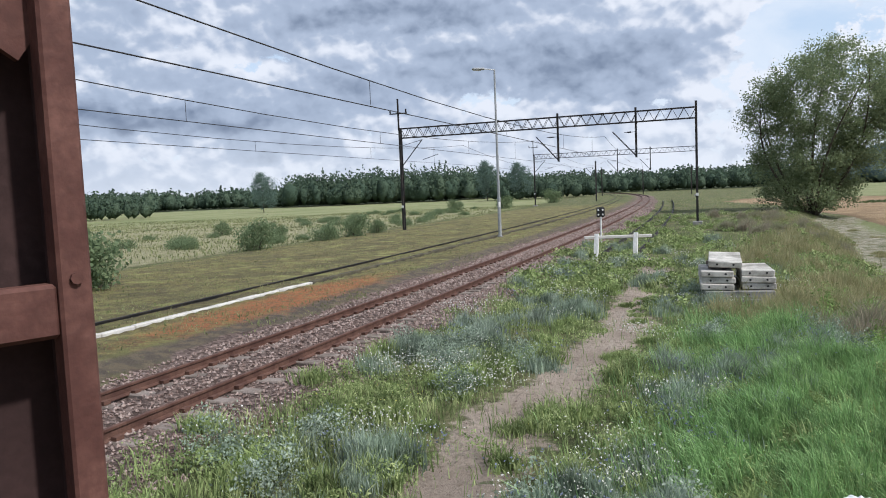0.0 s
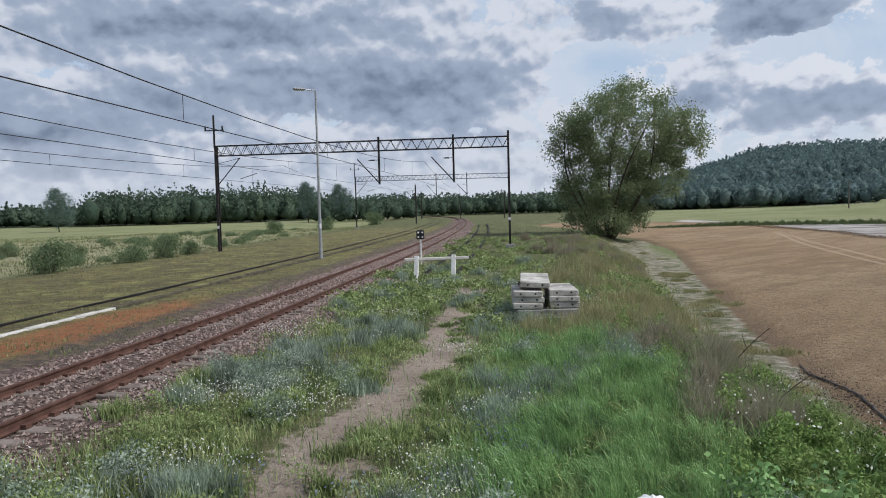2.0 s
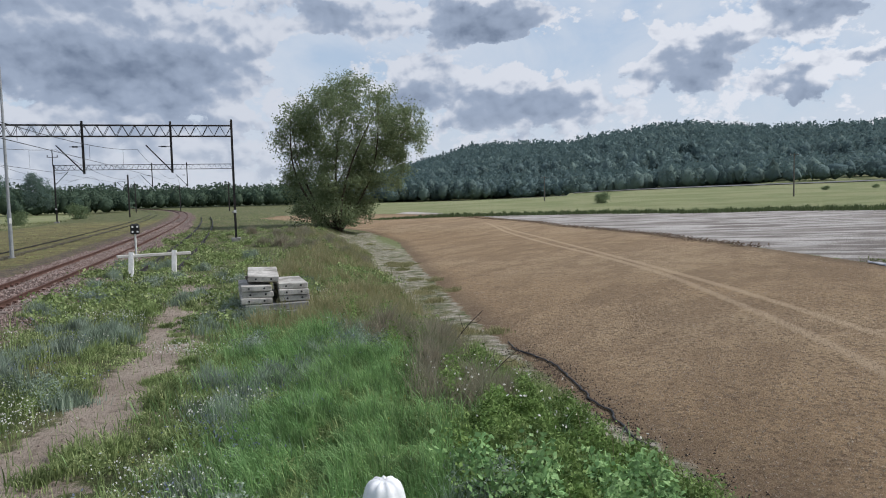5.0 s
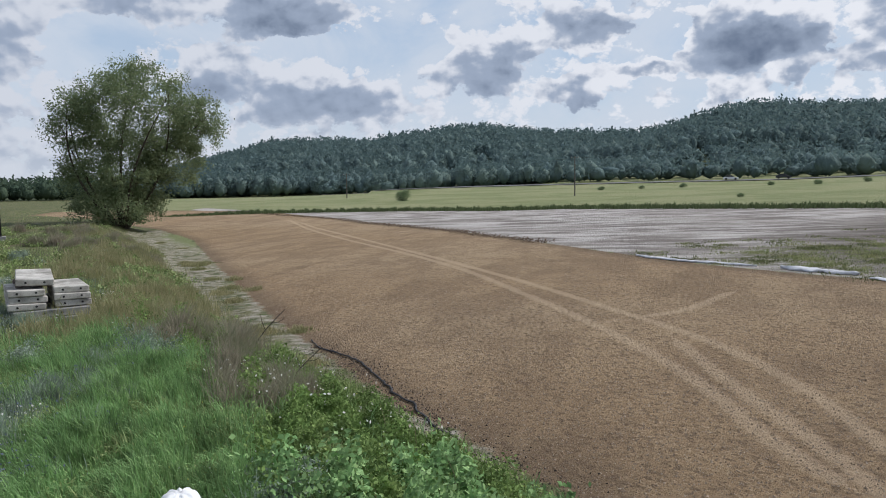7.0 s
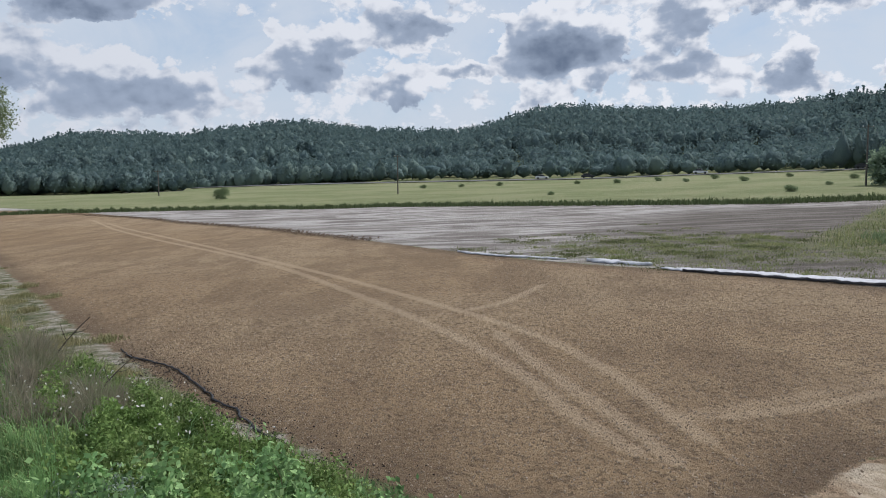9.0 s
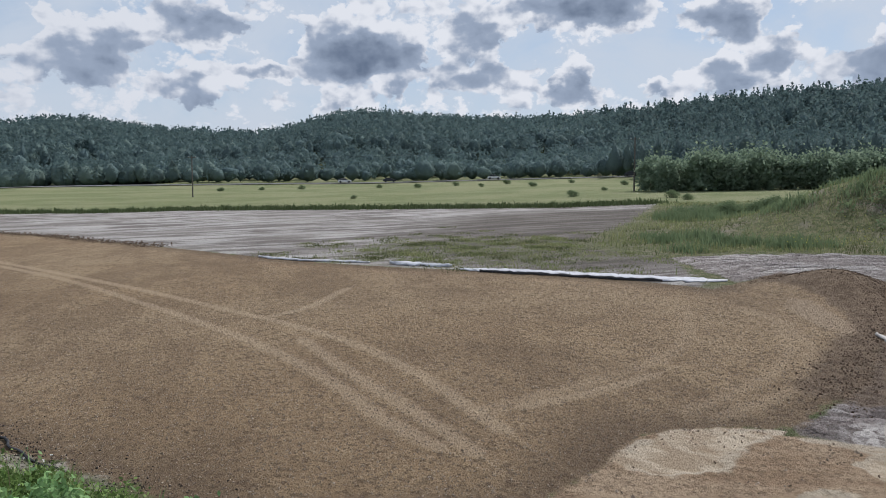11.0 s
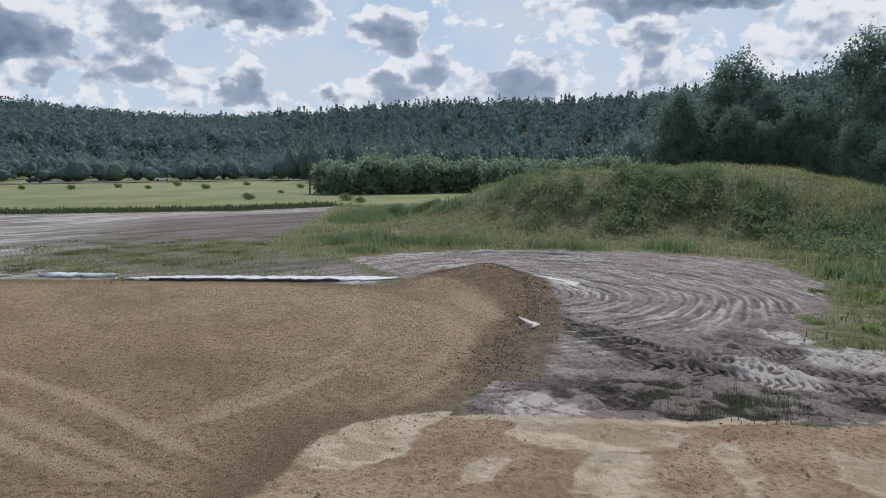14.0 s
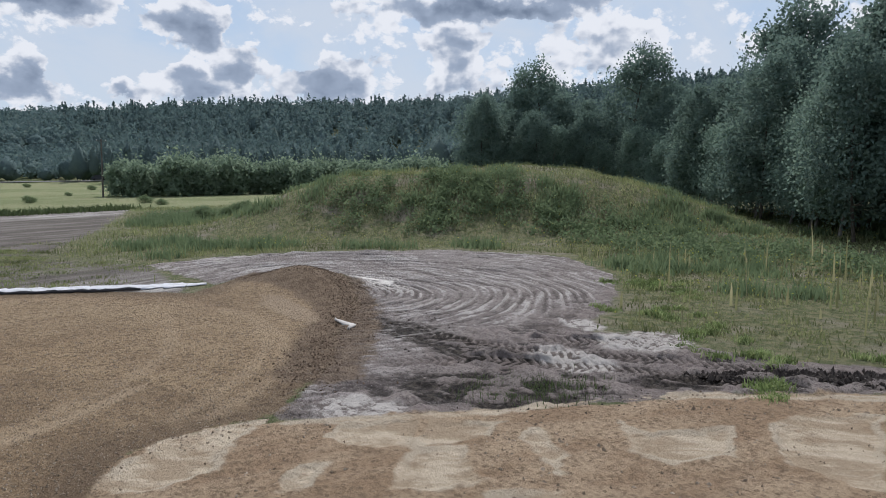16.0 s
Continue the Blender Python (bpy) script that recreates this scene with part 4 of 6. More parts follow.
def wire(name, left, z0, sag, s_list, r=0.011, label="thin dark overhead wire slung between gantries"):
    """A wire hung from support to support at height z0."""
    cu = bpy.data.curves.new(name, "CURVE")
    cu.dimensions, cu.bevel_depth, cu.bevel_resolution = "3D", r, 1
    pts = []
    for a, b in zip(s_list, s_list[1:]):
        for k in range(12):
            u = k / 12
            x, y, th = track(a + (b - a) * u, left)
            pts.append((x, y, z0 - sag * 4 * u * (1 - u)))
    sp = cu.splines.new("POLY")
    sp.points.add(len(pts) - 1)
    for p, c in zip(sp.points, pts):
        p.co = (*c, 1)
    cu.materials.append(M_WIRE)
    ob = new(name, cu)
    return tagged(ob, label, "wire", "overhead wires")


SPANS = [-17, 55, 118, 190, 260]
for l_, w_ in ((0.4, 0.0), (6.3, 0.05), (13.0, 0.1)):
    wire("catenary_wire", l_, 7.0, 1.35, SPANS, 0.014)
    wire("contact_wire", l_, 5.15 + w_, 0.05, SPANS, 0.013)


def dropper(s, left, z0, z1):
    x, y, th = track(s, left)
    ob = link("dropper_wire", rod(bmesh.new(), (x, y, z1), (x, y, z0), 0.008, seg=5), M_WIRE)
    tagged(ob, "thin vertical dropper between two overhead wires", "wire", "droppers")


for l_ in (0.4, 6.3, 13.0):
    for s in (-4, 9, 22, 35, 47):
        u = (s + 17) / 72
        dropper(s, l_, 5.15, 7.0 - 1.35 * 4 * u * (1 - u))


# ---- lamp post ----
def street_lamp(x, y):
    z = ground(x, y)
    e = empty("street_lamp", x, y, z, 12)
    bm = rod(bmesh.new(), (0, 0, 0), (0, 0, 2.4), 0.105, 0.10, 14)
    rod(bm, (0, 0, 2.4), (0, 0, 10.2), 0.085, 0.055, 14)
    rod(bm, (0, 0, 2.36), (0, 0, 2.44), 0.115, 0.10, 14)
    pole = part("pole", bm, M_GALV, e)
    part("base_plate", rod(bmesh.new(), (0, 0, -0.05), (0, 0, 0.05), 0.2, seg=12), M_CONC_DARK, pole)
    part("sticker", box(bmesh.new(), (0, -0.097, 2.0), (0.12, 0.02, 0.3)), M_WHITE, pole)
    part("arm", rod(bmesh.new(), (0.04, 0, 10.16), (-0.75, 0, 10.22), 0.035), M_GALV, e)
    bm = box(bmesh.new(), (-1.0, 0, 10.22), (0.75, 0.28, 0.13), bevel=0.05)
    head = part("lamp_head", bm, M_GALV, e)
    part("diffuser", box(bmesh.new(), (-1.05, 0, 10.145), (0.5, 0.2, 0.03), bevel=0.01), M_WHITE, head)
    tagged(e, "tall grey steel lamp post with a flat head on an arm", "street lamp")


street_lamp(3.42, 44.75)


# ---- buffer stop ----
def buffer_stop():
    x0, y0, th = track(24.0, -3.85)
    z = ground(x0, y0)
    e = empty("buffer_stop", x0, y0, z - 0.05, -4)
    for dx in (-0.84, 0.84):
        bm = bmesh.new()
        flat(bm, (dx - 0.12, -0.3, 0), (dx, 0.0, 1.2), 0.17, 0.2)
        part("leg", bm, M_WHITE, e)
        bm = flat(bmesh.new(), (dx + 0.12, 1.1, 0), (dx, 0.05, 1.0), 0.1, 0.1)
        part("brace", bm, M_WHITE, e)
    bm = box(bmesh.new(), (0.05, -0.06, 1.06), (2.9, 0.09, 0.13), bevel=0.02)
    box(bm, (0.05, 0.10, 1.08), (2.9, 0.07, 0.08), bevel=0.02)
    part("beam", bm, M_CONC, e, "flaking white and grey buffer beam")
    tagged(e, "white-painted steel buffer stop with peeling beam in weeds", "buffer stop")


buffer_stop()


# ---- dwarf signal ----
def signal():
    x, y, th = track(30.0, -2.35)
    z = ground(x, y)
    e = empty("dwarf_signal", x, y, z - 0.05, -12)
    part("post", rod(bmesh.new(), (0, 0, 0), (0, 0, 1.55), 0.05, seg=10), M_WHITE, e)
    bm = box(bmesh.new(), (0, 0, 1.78), (0.42, 0.16, 0.5), bevel=0.05)
    head = part("signal_head", bm, M_BLACK, e, "black signal head")
    for dx, dz in ((-0.11, 1.66), (0.11, 1.66), (-0.11, 1.9), (0.11, 1.9)):
        part("lens", rod(bmesh.new(), (dx, -0.1, dz), (dx, -0.07, dz), 0.05, seg=10), M_WHITE, head)
    tagged(e, "small black railway signal head on a short white post", "railway signal")


signal()


# ---- stack of concrete slabs ----
def slab(bm_c, size, yaw, tilt=0.0):
    bm = box(bmesh.new(), (0, 0, 0), size, bevel=0.018)
    for v in bm.verts:
        v.co += Vector((noise.noise(v.co * 3), noise.noise(v.co * 3 + Vector((9, 0, 0))), noise.noise(v.co * 3 + Vector((0, 9, 0))))) * 0.02
    ob = link("concrete_slab", bm, M_SLAB)
    ob.matrix_world = pose(*bm_c, tilt, tilt * 0.6, yaw)
    # lifting holes in the end face: black discs, the holes' shade as colour
    for dx in (-0.2, 0.2):
        h = part("lifting_hole", rod(bmesh.new(), (dx, -size[1] / 2 - 0.004, 0.0), (dx, -size[1] / 2 + 0.02, 0.0), 0.028, seg=10), M_BLACK, ob)
    return tagged(ob, "weathered pale concrete slab lying in a stack", "concrete slab", "slabs in the stack")


gz = ground(7.7, 18.8)
SX, SY = 7.72, 19.3
ca, sa = math.cos(radians(-17)), math.sin(radians(-17))


def place(u, v):
    return SX + u * ca - v * sa, SY + u * sa + v * ca


for u, v, z, w, L, yw, m_ in ((0, 0, 0.10, 1.55, 1.9, -17, 0), (0.02, 0.05, 0.28, 1.5, 1.9, -16, 0),
                              (-0.43, 0.0, 0.45, 0.72, 1.75, -18, 1), (-0.42, 0.04, 0.60, 0.72, 1.75, -16, 1), (-0.44, 0.0, 0.75, 0.70, 1.75, -17, 1),
                              (0.43, 0.1, 0.46, 0.72, 1.75, -15, 1), (0.44, 0.06, 0.61, 0.72, 1.75, -17, 1), (0.42, 0.1, 0.76, 0.70, 1.75, -16, 1),
                              (-0.22, 0.15, 1.00, 0.72, 1.8, -20, 1)):
    x, y = place(u * 1.13, v)
    o = slab((x, y, gz + z * 1.12 - 0.02), (w * 1.13, L, 0.155 if m_ else 0.19), yw, 0 if z < 0.9 else 3)
    if not m_:
        o.data.materials[0] = M_CONC_DARK
for u, v, z in ((-0.3, -0.4, 0.975), (-0.3, 0.6, 0.975)):
    x, y = place(u, v)
    ob = link("timber_spacer", box(bmesh.new(), (0, 0, 0), (0.8, 0.1, 0.11), bevel=0.01), M_SLEEPER)
    ob.matrix_world = pose(x, y, gz + z, 0, 0, -17)
    tagged(ob, "short dark timber spacer between concrete slabs", "timber", "spacers in the stack")

# ---- foliage ----
def leaf_mat(name, a, b, c, trans=0.25, clump=0.0):
    def build(n):
        r = n.island()
        col = n.mix(r, a, b)
        col = n.mix(n.ramp(n.noise(0.8, 5, 0.65), 0.38, 0.62, 0.0, 0.8), col, c)
        # Clumps differ in tone; the dark patches also paint in shaded gaps between plants.
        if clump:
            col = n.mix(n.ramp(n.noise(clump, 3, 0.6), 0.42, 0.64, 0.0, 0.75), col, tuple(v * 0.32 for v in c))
        n.done(col, 0.75, 0, 0.12)
        n.bs.inputs["Transmission Weight"].default_value = 0.0
        tr = n.nt.nodes.new("ShaderNodeBsdfTranslucent")
        n.link(col, tr.inputs[0])
        mx = n.nt.nodes.new("ShaderNodeMixShader")
        mx.inputs[0].default_value = trans
        n.link(n.bs.outputs[0], mx.inputs[1])
        n.link(tr.outputs[0], mx.inputs[2])
        out = [x for x in n.nt.nodes if x.type == "OUTPUT_MATERIAL"][0]
        n.link(mx.outputs[0], out.inputs[0])
    return mat(name, build)


L_WILLOW = leaf_mat("willow_leaves", (0.14, 0.19, 0.10), (0.29, 0.335, 0.185), (0.18, 0.23, 0.12), 0.55)
L_BIRCH = leaf_mat("birch_leaves", (0.17, 0.245, 0.20), (0.27, 0.36, 0.285), (0.195, 0.275, 0.22), 0.5)
L_DARK = leaf_mat("alder_leaves", (0.125, 0.185, 0.16), (0.20, 0.27, 0.22), (0.15, 0.215, 0.18), 0.5)


def hazed_woods_mat(n):
    """Tree tops seen from far off: mottled by leaf masses, each tree its own green; haze is put into the colour, paler
    and bluer.
    """
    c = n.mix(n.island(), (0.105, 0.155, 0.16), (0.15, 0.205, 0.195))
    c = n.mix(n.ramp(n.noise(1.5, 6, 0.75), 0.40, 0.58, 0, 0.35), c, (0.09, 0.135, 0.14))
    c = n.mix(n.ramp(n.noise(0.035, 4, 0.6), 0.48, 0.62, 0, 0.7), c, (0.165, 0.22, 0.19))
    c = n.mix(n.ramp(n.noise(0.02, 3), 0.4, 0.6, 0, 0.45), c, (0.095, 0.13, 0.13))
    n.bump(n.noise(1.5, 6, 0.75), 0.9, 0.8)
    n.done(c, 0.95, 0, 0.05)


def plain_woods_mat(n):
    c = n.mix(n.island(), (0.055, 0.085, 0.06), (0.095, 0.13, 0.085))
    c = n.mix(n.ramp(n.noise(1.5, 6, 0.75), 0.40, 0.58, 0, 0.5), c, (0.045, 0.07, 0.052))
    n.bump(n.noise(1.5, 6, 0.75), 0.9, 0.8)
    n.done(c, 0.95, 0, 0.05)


L_PLAIN = mat("plain_woods", plain_woods_mat)
L_PLAIN_SPRAY = leaf_mat("plain_sprays", (0.065, 0.10, 0.07), (0.11, 0.15, 0.10), (0.08, 0.12, 0.082), 0.45)
L_HAZED = mat("far_woods", hazed_woods_mat)
# The sprays carry the same haze in their colour, pale and bluish.
L_HAZED_SPRAY = leaf_mat("far_sprays", (0.11, 0.165, 0.168), (0.15, 0.208, 0.195), (0.125, 0.182, 0.178), 0.45)
L_HEDGE = leaf_mat("hedge_leaves", (0.19, 0.26, 0.18), (0.28, 0.35, 0.25), (0.22, 0.29, 0.205), 0.55)
L_SHRUB = leaf_mat("shrub_leaves", (0.135, 0.19, 0.10), (0.22, 0.275, 0.15), (0.16, 0.215, 0.115), 0.5)
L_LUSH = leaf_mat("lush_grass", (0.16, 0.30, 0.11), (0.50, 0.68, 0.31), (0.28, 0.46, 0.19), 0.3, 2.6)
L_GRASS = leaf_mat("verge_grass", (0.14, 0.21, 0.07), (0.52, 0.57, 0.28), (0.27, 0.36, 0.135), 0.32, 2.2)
L_DRY = leaf_mat("dry_stalks", (0.20, 0.16, 0.10), (0.33, 0.27, 0.18), (0.22, 0.19, 0.11), 0.3)
L_BROWN = leaf_mat("brown_weeds", (0.24, 0.21, 0.16), (0.40, 0.345, 0.265), (0.22, 0.24, 0.14), 0.45)
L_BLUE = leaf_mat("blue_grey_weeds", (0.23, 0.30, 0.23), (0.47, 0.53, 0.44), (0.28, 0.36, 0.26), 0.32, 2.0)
L_WHITEF = leaf_mat("white_petals", (0.70, 0.70, 0.66), (0.82, 0.82, 0.80), (0.75, 0.75, 0.68), 0.3)
L_DITCH = leaf_mat("ditch_grass", (0.08, 0.11, 0.05), (0.15, 0.19, 0.085), (0.10, 0.13, 0.06), 0.3)
L_STRAW = leaf_mat("straw_grass", (0.25, 0.24, 0.12), (0.46, 0.42, 0.25), (0.24, 0.25, 0.12), 0.5)
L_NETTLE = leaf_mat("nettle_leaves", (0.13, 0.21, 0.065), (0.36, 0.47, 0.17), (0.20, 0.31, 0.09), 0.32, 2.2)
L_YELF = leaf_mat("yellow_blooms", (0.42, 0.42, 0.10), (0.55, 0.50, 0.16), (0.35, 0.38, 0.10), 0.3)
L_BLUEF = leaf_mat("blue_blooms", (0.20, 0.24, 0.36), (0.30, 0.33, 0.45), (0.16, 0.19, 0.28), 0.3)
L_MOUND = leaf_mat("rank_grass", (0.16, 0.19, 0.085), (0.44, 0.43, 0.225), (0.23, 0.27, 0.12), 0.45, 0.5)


def leaves(cent, size, rng, flatten=0.0, droop=0.0):
    """Small folded leaf blades, one at each centre; returns coordinates and quads."""
    n = len(cent)
    d = rng.normal(size=(n, 3))
    d[:, 2] -= droop
    d /= np.linalg.norm(d, axis=1)[:, None]
    e = rng.normal(size=(n, 3))
    e -= (e * d).sum(1)[:, None] * d
    e /= np.linalg.norm(e, axis=1)[:, None]
    s = size * rng.uniform(0.6, 1.3, n)[:, None]
    a, b = cent - d * s * 0.6, cent + d * s * 0.6
    co = np.stack([a, cent + e * s * 0.36, b, cent - e * s * 0.36], 1).reshape(-1, 3)
    return co, np.arange(n * 4).reshape(-1, 4)


def tubes(paths, seg=5):
    """Tapered round limbs along lists of (place, radius)."""
    co, fa = [], []
    for path in paths:
        base = len(co)
        for i, (p, r) in enumerate(path):
            q = path[min(i + 1, len(path) - 1)][0] - path[max(i - 1, 0)][0]
            q = q / (np.linalg.norm(q) + 1e-9)
            u = np.cross(q, (0.3, 0.9, 0.1))
            u /= np.linalg.norm(u) + 1e-9
            v = np.cross(q, u)
            for k in range(seg):
                a = 2 * math.pi * k / seg
                co.append(p + (u * math.cos(a) + v * math.sin(a)) * r)
        for i in range(len(path) - 1):
            for k in range(seg):
                a, b = base + i * seg + k, base + i * seg + (k + 1) % seg
                fa.append((a, b, b + seg, a + seg))
    return np.array(co), np.array(fa)


def bend(a, b, r0, r1, rng, k=6, wob_=0.06, lift=0.15):
    a, b = np.array(a, float), np.array(b, float)
    L = np.linalg.norm(b - a)
    out = []
    off = rng.normal(size=3) * L * wob_
    for i in range(k + 1):
        u = i / k
        p = a + (b - a) * u + off * math.sin(u * math.pi) + np.array([0, 0, lift * L * math.sin(u * math.pi) * 0.5])
        out.append((p, r0 + (r1 - r0) * u))
    return out


def make_tree(name, seed, blobs, stems, n_clump, per, leaf, m_leaf, m_bark, base_r, low=0.0, droop=0.3, spread=0.55):
    """blobs: (x, y, z, rx, ry, rz, share) that the crown fills."""
    rng = np.random.default_rng(seed)
    pts = []
    share = np.array([b[6] for b in blobs])
    for b, k in zip(blobs, (share / share.sum() * n_clump).astype(int)):
        q = rng.normal(size=(k, 3))
        q /= np.linalg.norm(q, axis=1)[:, None]
        q *= rng.uniform(0.25, 1, k)[:, None] ** 0.4
        q *= 1 + 0.12 * np.sin(q[:, :1] * 7 + seed) * np.cos(q[:, 2:] * 6)
        pts.append(q * np.array(b[3:6]) + np.array(b[:3]))
    pts = np.vstack(pts)
    pts = pts[pts[:, 2] > low]
    paths, tips = [], []
    top = pts[:, 2].max()
    for i in range(stems):
        a = 2 * math.pi * i / stems + rng.uniform(-.3, .3)
        foot = np.array([math.cos(a), math.sin(a), 0]) * base_r * (1.4 if stems > 1 else 0) + np.array([0, 0, -0.2])
        goal = pts[rng.integers(len(pts))]
        far = pts[np.argmax((pts - foot) @ np.array([math.cos(a) * 0.8, math.sin(a) * 0.8, 0.75]))] if stems > 1 else np.array([blobs[0][0], blobs[0][1], top * 0.93])
        path = bend(foot, foot + (far - foot) * 0.92, base_r, base_r * 0.16, rng, 9, 0.05, 0.05)
        paths.append(path)
        tips += path[2:]
    tp = np.array([p for p, r in tips])
    order = rng.permutation(len(pts))
    for i in order[: int(len(pts) * (0.55 if stems > 6 else 0.3))]:
        d = np.linalg.norm(tp - pts[i], axis=1) + np.maximum(0, tp[:, 2] - pts[i][2]) * 1.5
        j = int(np.argmin(d))
        r0 = min(tips[j][1] * 0.55, 0.012 + 0.016 * d[j])
        br = bend(tips[j][0], pts[i], r0, 0.008, rng, 4, 0.08, 0.1)
        paths.append(br)
        tips += br[1:4:2]
        tp = np.vstack([tp, [p for p, r in br[1:4:2]]])
    co, fa = tubes(paths)
    e = new(name)
    t_ = new("trunk", from_arrays("trunk", co, fa, m_bark, True))
    t_.parent = e
    c = np.repeat(pts, per, 0) + rng.normal(size=(len(pts) * per, 3)) * spread * np.repeat(rng.uniform(0.6, 1.3, len(pts)), per)[:, None]
    c = c[c[:, 2] > low * 0.6]
    co, fa = leaves(c, leaf, rng, droop=droop)
    cme = from_arrays("crown", co, fa, m_leaf)
    cr = new("crown", cme)
    cr.parent = e
    return e


# big many-stemmed willow by the field
def turned(u, h, az=-27):
    """u metres across the view from the path, as an offset on the ground."""
    a = radians(az)
    return u * math.cos(a), u * math.sin(a)


TB = []
for u, dep, h, ru, rh, sh in ((1.5, 0, 10.0, 5.6, 4.0, 0.42), (6.2, 0.4, 8.9, 2.4, 2.5, 0.11), (-3.3, -0.4, 8.8, 2.3, 2.4, 0.10), (-0.6, 0, 4.7, 4.4, 2.8, 0.27), (4.0, 0.5, 5.6, 3.0, 2.2, 0.13), (-0.2, 0, 1.9, 4.2, 1.6, 0.17)):
    x_, y_ = turned(u, h)
    TB.append((x_ + 0.45 * dep, y_ + 0.9 * dep, h, ru, ru * 0.9, rh, sh))
TX, TY = 38.5, 75.8
big = make_tree("willow_tree", 5, TB, 11, 800, 110, 0.15, L_WILLOW, M_BARK, 0.15, low=0.5, spread=0.36)
big.matrix_world = pose(TX, TY, ground(TX, TY) - 0.05) @ Matrix.Diagonal((1.27, 1.27, 1.27, 1))
tagged(big, "broad many-stemmed willow with an airy grey-green crown", "tree")


# young wood at the mound's end: four kinds, then copies
def kind(name, seed, h, w, mat_, bark, label, clumps=150, per=65, leaf=0.175, low=1.2, r=0.11):
    b = [(0, 0, h * 0.55, w * 0.95, w * 0.95, h * 0.38, 0.5), (0.3, 0.1, h * 0.34, w, w, h * 0.24, 0.3), (-0.2, 0.2, h * 0.8, w * 0.6, w * 0.6, h * 0.18, 0.22)]
    t = make_tree(name, seed, b, 1, clumps, per, leaf, mat_, bark, r, low=low, spread=0.42)
    tagged(t, label, "tree", "trees of the wood")
    return t


KINDS = [kind("birch_tree", 11, 9.0, 2.0, L_BIRCH, M_BIRCH, "young birch with a pale trunk and drooping green crown"),
         kind("birch_tree", 12, 7.5, 1.8, L_BIRCH, M_BIRCH, "slim young birch with light green leaves"),
         kind("alder_tree", 13, 11.0, 2.7, L_DARK, M_BARK, "dense dark green alder at the wood's edge", 170, 70, 0.195),
         kind("oak_tree", 14, 13.0, 3.8, L_DARK, M_BARK, "tall dark broadleaf tree behind the wood's edge", 190, 75, 0.23, 2.5, 0.17)]
rng = random.Random(21)
SPOTS = []
edge = [(68, -43), (62, -51), (52, -54.5), (41, -49), (34, -44.5), (28, -41), (23, -37.5), (17, -38), (10, -42), (2, -46)]
for row, (back, kinds, gap) in enumerate(((0.5, (0, 1, 0, 2), 2.5), (4.0, (2, 2, 0), 3.6), (8.5, (2, 3), 5.5), (16, (3, 3, 2), 8.5))):
    for (ax, ay), (bx, by) in zip(edge, edge[1:]):
        L = math.hypot(bx - ax, by - ay)
        nx, ny = (by - ay) / L, -(bx - ax) / L
        if nx * 1 + ny * -1 < 0:
            nx, ny = -nx, -ny
        for k in range(max(1, round(L / gap))):
            u = (k + rng.uniform(0.2, 0.8)) / max(1, round(L / gap))
            x = ax + (bx - ax) * u + nx * (back + rng.uniform(-1, 1))
            y = ay + (by - ay) * u + ny * (back + rng.uniform(-1, 1))
            SPOTS.append((x, y, rng.choice(kinds), rng.uniform(0.82, 1.15) * (1.0 if row < 2 else 1.12 if row < 4 else 1.3)))
first = set()
for x, y, k, sc in SPOTS:
    if y > -36 or x < 1:
        continue
    m = pose(x, y, ground(x, y) - 0.1, rng.uniform(-3, 3), rng.uniform(-3, 3), rng.uniform(0, 360)) @ Matrix.Diagonal((sc, sc, sc, 1))
    if k in first:
        copy_thing(KINDS[k], m)
    else:
        first.add(k)
        KINDS[k].matrix_world = m


# shrubs
def shrub(name, seed, w, h, m_leaf, label, n=60, per=45, leaf=0.13):
    b = [(0, 0, h * 0.45, w, w, h * 0.45, 0.7), (w * 0.3, 0, h * 0.7, w * 0.5, w * 0.5, h * 0.3, 0.3)]
    t = make_tree(name, seed, b, 5, n, per, leaf, m_leaf, M_BARK, 0.03, low=0.05, spread=0.22 * max(w, 0.8))
    return tagged(t, label, "shrub", "shrubs in the meadow")


SHRUB = shrub("shrub", 31, 1.1, 1.9, L_SHRUB, "rounded green shrub in rough meadow grass")
SHRUB.matrix_world = pose(-12.3, 47.2, ground(-12.3, 47.2))
LOW = shrub("low_shrub", 33, 1.6, 1.2, L_SHRUB, "low spreading shrub in dry meadow grass")
LOW.matrix_world = pose(-9, 54, ground(-9, 54)) @ Matrix.Diagonal((0.8, 0.8, 0.8, 1))
rng = random.Random(9)
for x, y, s_ in ((-9.7, 60.5, 0.55), (-22, 72, 0.7), (-7.0, 57.5, 0.9), (-5.6, 60.5, 0.6), (-14.5, 64, 0.55), (-13.6, 26.2, 1.35), (-14.3, 27.0, 1.2), (11, 130, 1.2), (24, 160, 1.6), (2, 120, 1.1)):
    copy_thing(SHRUB, pose(x, y, ground(x, y) - 0.05, 0, 0, rng.uniform(0, 360)) @ Matrix.Diagonal((s_, s_, s_, 1)))
for i in range(70):
    y = rng.uniform(50, 140)
    x = -32 + (y - 50) * 0.22 + rng.uniform(0, 30)
    if lateral(np.array([x]), np.array([y]))[0] > 22:
        s_ = rng.uniform(0.4, 0.7)
        copy_thing(LOW, pose(x, y, ground(x, y) - 0.05, 0, 0, rng.uniform(0, 360)) @ Matrix.Diagonal((s_ * 1.2, s_ * 1.2, s_, 1)))


def polar(az, r):
    return -math.sin(radians(az)) * r, math.cos(radians(az)) * r


FIELD_SHRUB = copy_thing(SHRUB, pose(*polar(-47.6, 150), ground(*polar(-47.6, 150)) - 0.05) @ Matrix.Diagonal((1.25, 1.25, 1.2, 1)))
